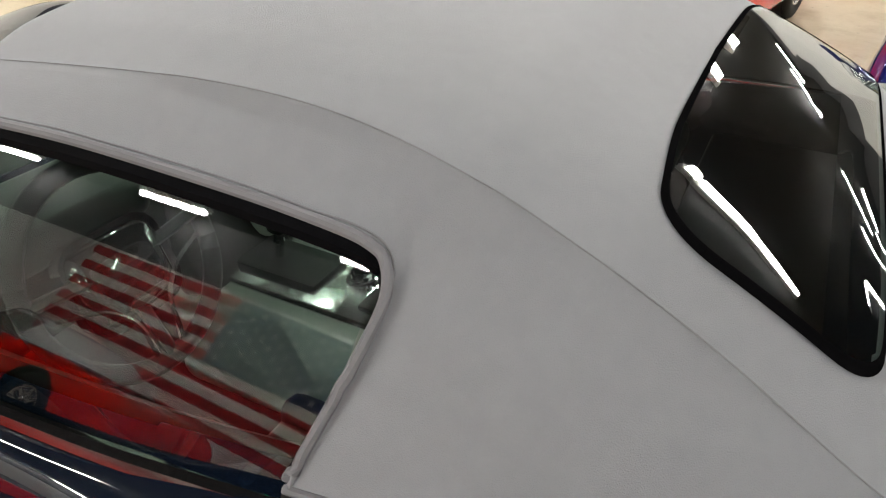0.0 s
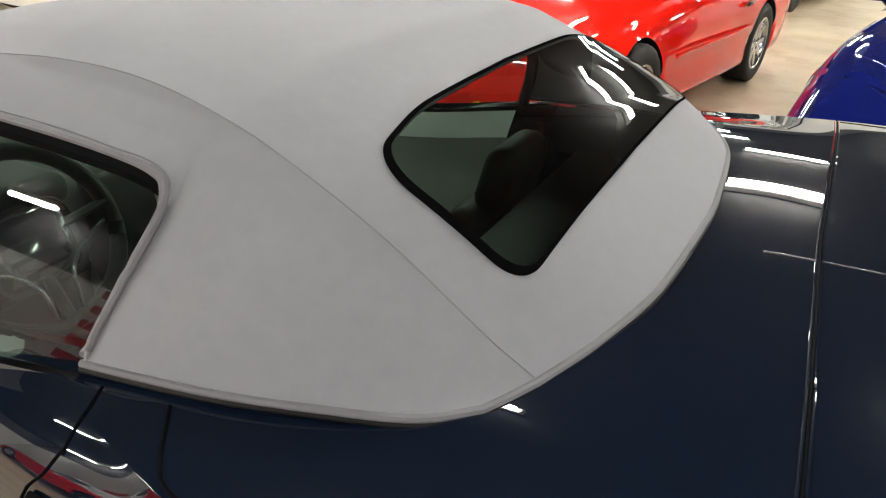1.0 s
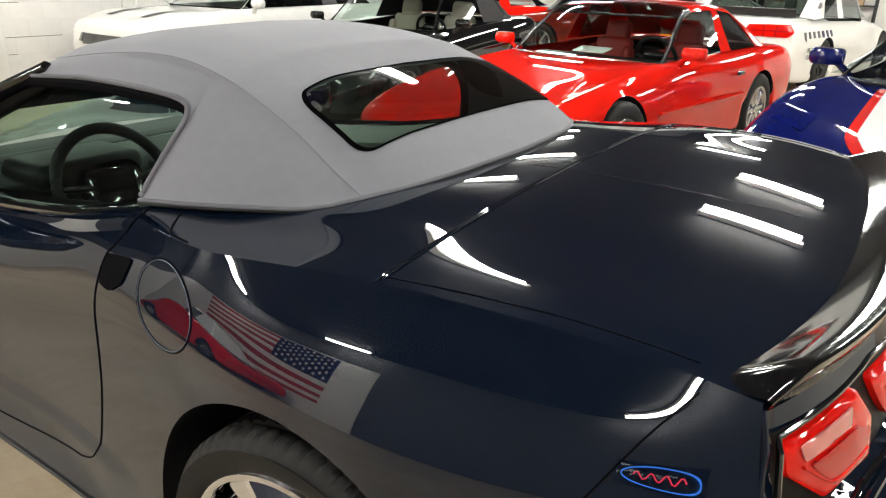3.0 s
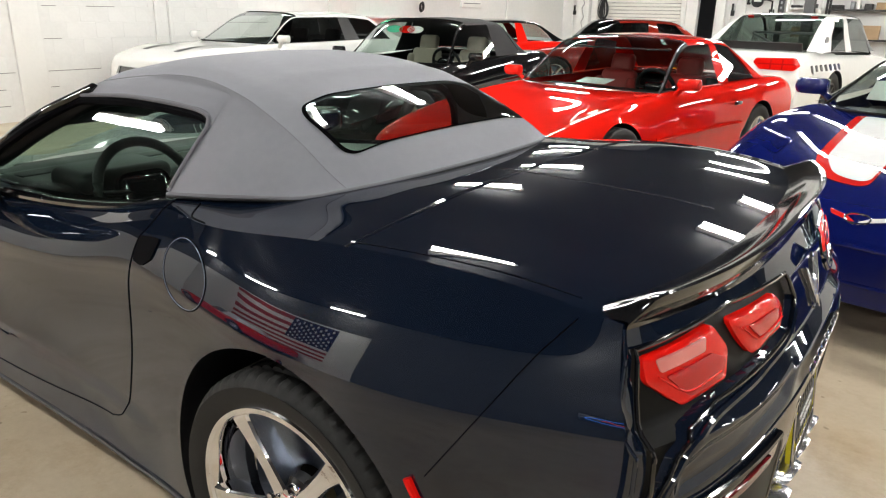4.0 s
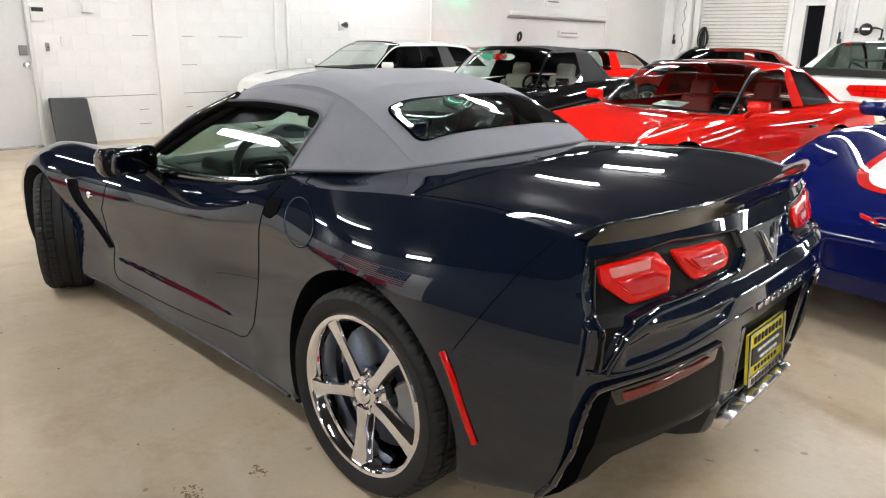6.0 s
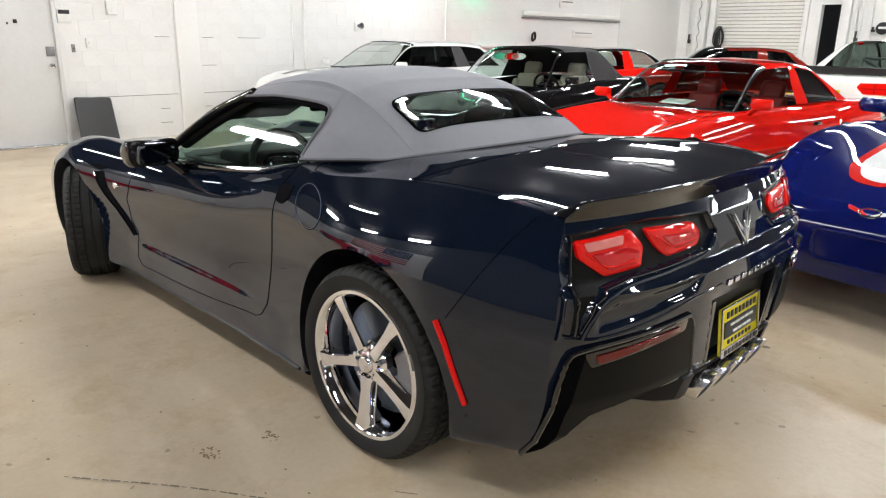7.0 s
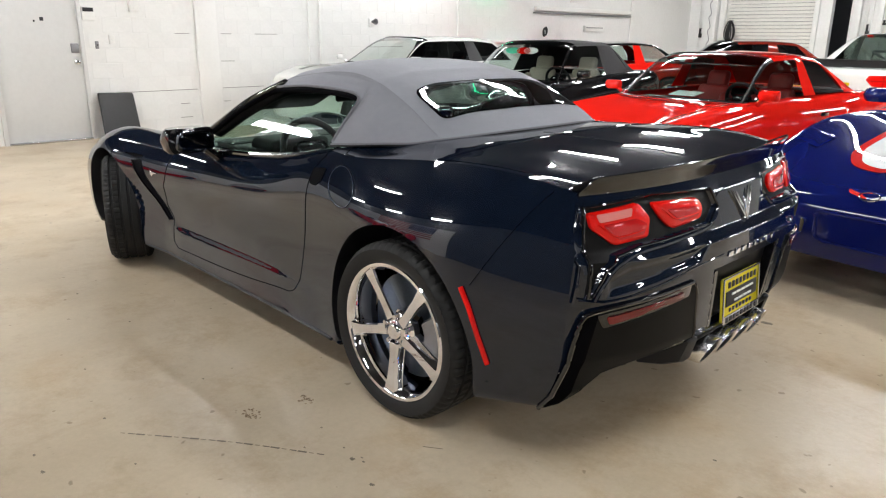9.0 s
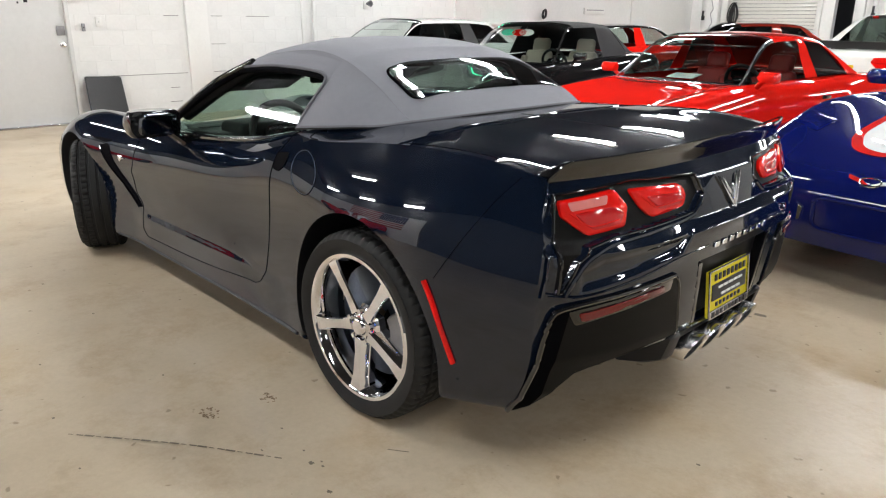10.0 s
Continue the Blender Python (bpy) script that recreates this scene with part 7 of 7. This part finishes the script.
part("upright", box(0.13, 0.06, 2.7, (0, 0, 1.35), 0.006), M_DARK, SLOT)
for k in range(9):
    part("slot", box(0.04, 0.01, 0.06, (0, -0.031, 1.55 + 0.12 * k), 0.003), M_STEELGREY, SLOT)
FAN = thing("wall_fan", "dark wall fan on a bracket by a white wall", "fan", pose(-3.20, Y1 - 0.02, 1.80))
v, f = lathe([(0, -0.03), (0.05, -0.03), (0.13, 0.0), (0.145, 0.03), (0.13, 0.06), (0, 0.08)], 24, "y")
part("guard", mesh_from("guard", v, f, M_DARK), None, FAN, m=pose(0, -0.22, 0.02, 0, 0, 25))
part("badge", box(0.17, 0.012, 0.05, (0.0, -0.262, 0.03), 0.004, rot=(0, 0, 25)), M_WHITE, FAN)
v, f = tube([(0.0, -0.16, 0.05), (0.18, -0.10, 0.06), (0.30, -0.05, 0.02), (0.30, -0.03, -0.22)], 0.022, 8)
part("bracket", mesh_from("bracket", v, f, M_DARK), None, FAN)
part("wall_plate", box(0.12, 0.04, 0.16, (0.30, 0.0, -0.24), 0.008), M_DARK, FAN)
# pilasters, pipes and a cord on the far wall
for x0, x1, d in ((-7.98, -7.62, 0.22), (-4.19, -3.98, 0.16), (-3.62, -3.50, 0.10)):
    plain("wall_pilaster", box(x1 - x0, d, HW - 0.02, ((x0 + x1) / 2, Y1 - d / 2, HW / 2), 0.012), M_WALL, "white painted pilaster on a white wall", "pilaster")
for x, y, r in ((-7.56, Y1 - 0.05, 0.022), (-8.18, Y1 - 0.04, 0.018), (-3.86, Y1 - 0.04, 0.03), (-3.74, Y1 - 0.04, 0.022), (-2.9, Y1 - 0.04, 0.025)):
    v, f = tube([(x, y, 0.0), (x, y, HW)], r, 10)
    tagged(part("conduit", mesh_from("conduit", v, f, M_WHITE)), "white painted conduit up the far wall", "conduit", "wall conduits")
v, f = tube(smooth_line([(-7.78 + 0.035 * math.sin(k * 2.1), Y1 - 0.24, 2.55 - 0.12 * k) for k in range(14)], 80), 0.010, 6)
tagged(part("extension_lead", mesh_from("extension_lead", v, f, M_STEELGREY)), "wavy grey cord hanging on a white pilaster", "cord")
for x, z, h in ((-3.80, 1.62, 0.30), (-3.45, 1.80, 0.12), (-7.88, 1.85, 0.10), (-8.10, 1.55, 0.26)):
    t = thing("hanging_tool", "small dark tool hanging on the far wall", "tool", pose(x, Y1 - 0.10, z), "tools on the far wall")
    part("grip", box(0.05, 0.04, h * 0.55, (0, 0, h * 0.2), 0.012), M_DARK, t)
    part("head", box(0.09, 0.05, h * 0.45, (0.01, 0, -h * 0.28), 0.015), M_DARK, t)
    part("peg", box(0.015, 0.12, 0.015, (0, 0.04, h * 0.44), 0.003), M_STEELGREY, t)
HOSE = thing("hanging_hose", "bundle of dark hose loops hanging beside a shutter", "hose", pose(SH0 + 0.22, Y1 - 0.16, 1.60))
part("hook", box(0.03, 0.14, 0.03, (0, 0.06, 0.27), 0.006), M_STEELGREY, HOSE)
for k in range(6):
    wide, tall = 0.13 - 0.022 * k, 0.27 - 0.018 * (k % 3)
    v, f = tube([(wide * math.cos(a) * (1.1 - 0.25 * math.sin(a)) + 0.010 * (k % 2), 0.022 * (k % 4) - 0.04, tall * math.sin(a) - 0.012 * k) for a in np.linspace(0, 2 * math.pi, 30, endpoint=False)], 0.017, 6, True)
    part("loop", mesh_from("loop", v, f, M_DARK), None, HOSE)

# ---- marks on the floor ----
rng = random.Random(5)


def blob(x, y, r, squash=0.6, turn=0.0):
    pts = []
    for k in range(14):
        a = 2 * math.pi * k / 14
        rr = r * rng.uniform(0.6, 1.2)
        p, q = rr * math.cos(a), rr * squash * math.sin(a)
        pts.append((x + p * math.cos(turn) - q * math.sin(turn), y + p * math.sin(turn) + q * math.cos(turn)))
    return pts


SPOTS = [(-.106, -1.146, .006), (-.038, -1.265, .006), (.134, -1.188, .012), (.174, -1.171, .008), (.15, -1.16, .006), (.293, -1.232, .011),
         (-.638, -1.958, .009), (-.51, -1.968, .012), (-.769, -1.276, .007), (-.723, -1.693, .008), (-.346, -1.73, .006), (.058, -1.166, .006), (.632, 1.073, .03), (.60, 1.02, .012), (-2.2, -1.3, .012), (-1.2, -1.6, .008), (-1.6, -1.25, .009), (1.0, -.3, .008), (.9, -.9, .006)]
for x, y, r in SPOTS:
    floor_mark("small dark stain on a beige concrete floor", blob(x, y, r))
# two rusty patches, each a cluster of small flecks
for x, y, r, k in ((-.368, -1.279, .038, 34), (-.322, -1.068, .034, 22)):
    vs, fs = [], []
    for _ in range(k):
        a, q = rng.uniform(0, 2 * math.pi), r * math.sqrt(rng.random())
        ring_pts = blob(x + 1.25 * q * math.cos(a), y + 0.8 * q * math.sin(a), rng.uniform(.003, .0085), 0.7, rng.uniform(0, 3))
        b0 = len(vs)
        vs += [(px, py, 0.0035 + 0.0001 * (_ % 7)) for px, py in ring_pts]
        fs.append(tuple(range(b0, b0 + len(ring_pts))))
    tagged(part("floor_mark", mesh_from("floor_mark", vs, fs, M_STAIN_BROWN, False)), "flecked rusty brown stain on a beige concrete floor", "floor mark", "marks on the floor")
LINE = smooth_line([(-.585, -1.695), (-.229, -1.42), (.05, -1.24)], 24)
for i in range(23):
    c, q = (LINE[i] + LINE[i + 1]) / 2, LINE[i + 1] - LINE[i]
    d = q / np.linalg.norm(q)
    n = np.array((-d[1], d[0])) * (0.0018 + 0.0012 * (i % 3))
    k = 0.009 + 0.004 * ((i * 7) % 3)
    floor_mark("short dark dash of a scuff line on concrete", [c - d * k - n, c + d * k - n, c + d * k + n, c - d * k + n])
MARKX, MARKY = .275, -.943
floor_mark("thin dark scratch on a beige concrete floor", [(MARKX - .03, MARKY - .022), (MARKX + .03, MARKY + .018), (MARKX + .03, MARKY + .023), (MARKX - .03, MARKY - .017)])

# ---- wall blocks ----
bb = box(0.010, 0.396, 0.196, (0, 0, 0), 0.003, 1)
first_block = part("block", bb, M_BLOCK, W_WEST)
BLOCKS = []
for r in range(12):
    for c in range(26):
        y, z = 1.10 + 0.2 * (r % 2) + c * 0.4 + 0.2, 0.10 + r * 0.2
        if abs(y - 2.78) < 0.37 or y > 9.6:
            continue
        BLOCKS.append((y, z))
first_block.matrix_local = pose(X0 - 0.003, *BLOCKS[0])
for y, z in BLOCKS[1:]:
    o = new("block", first_block.data)
    o.parent, o.matrix_local = W_WEST, pose(X0 - 0.003, y, z)
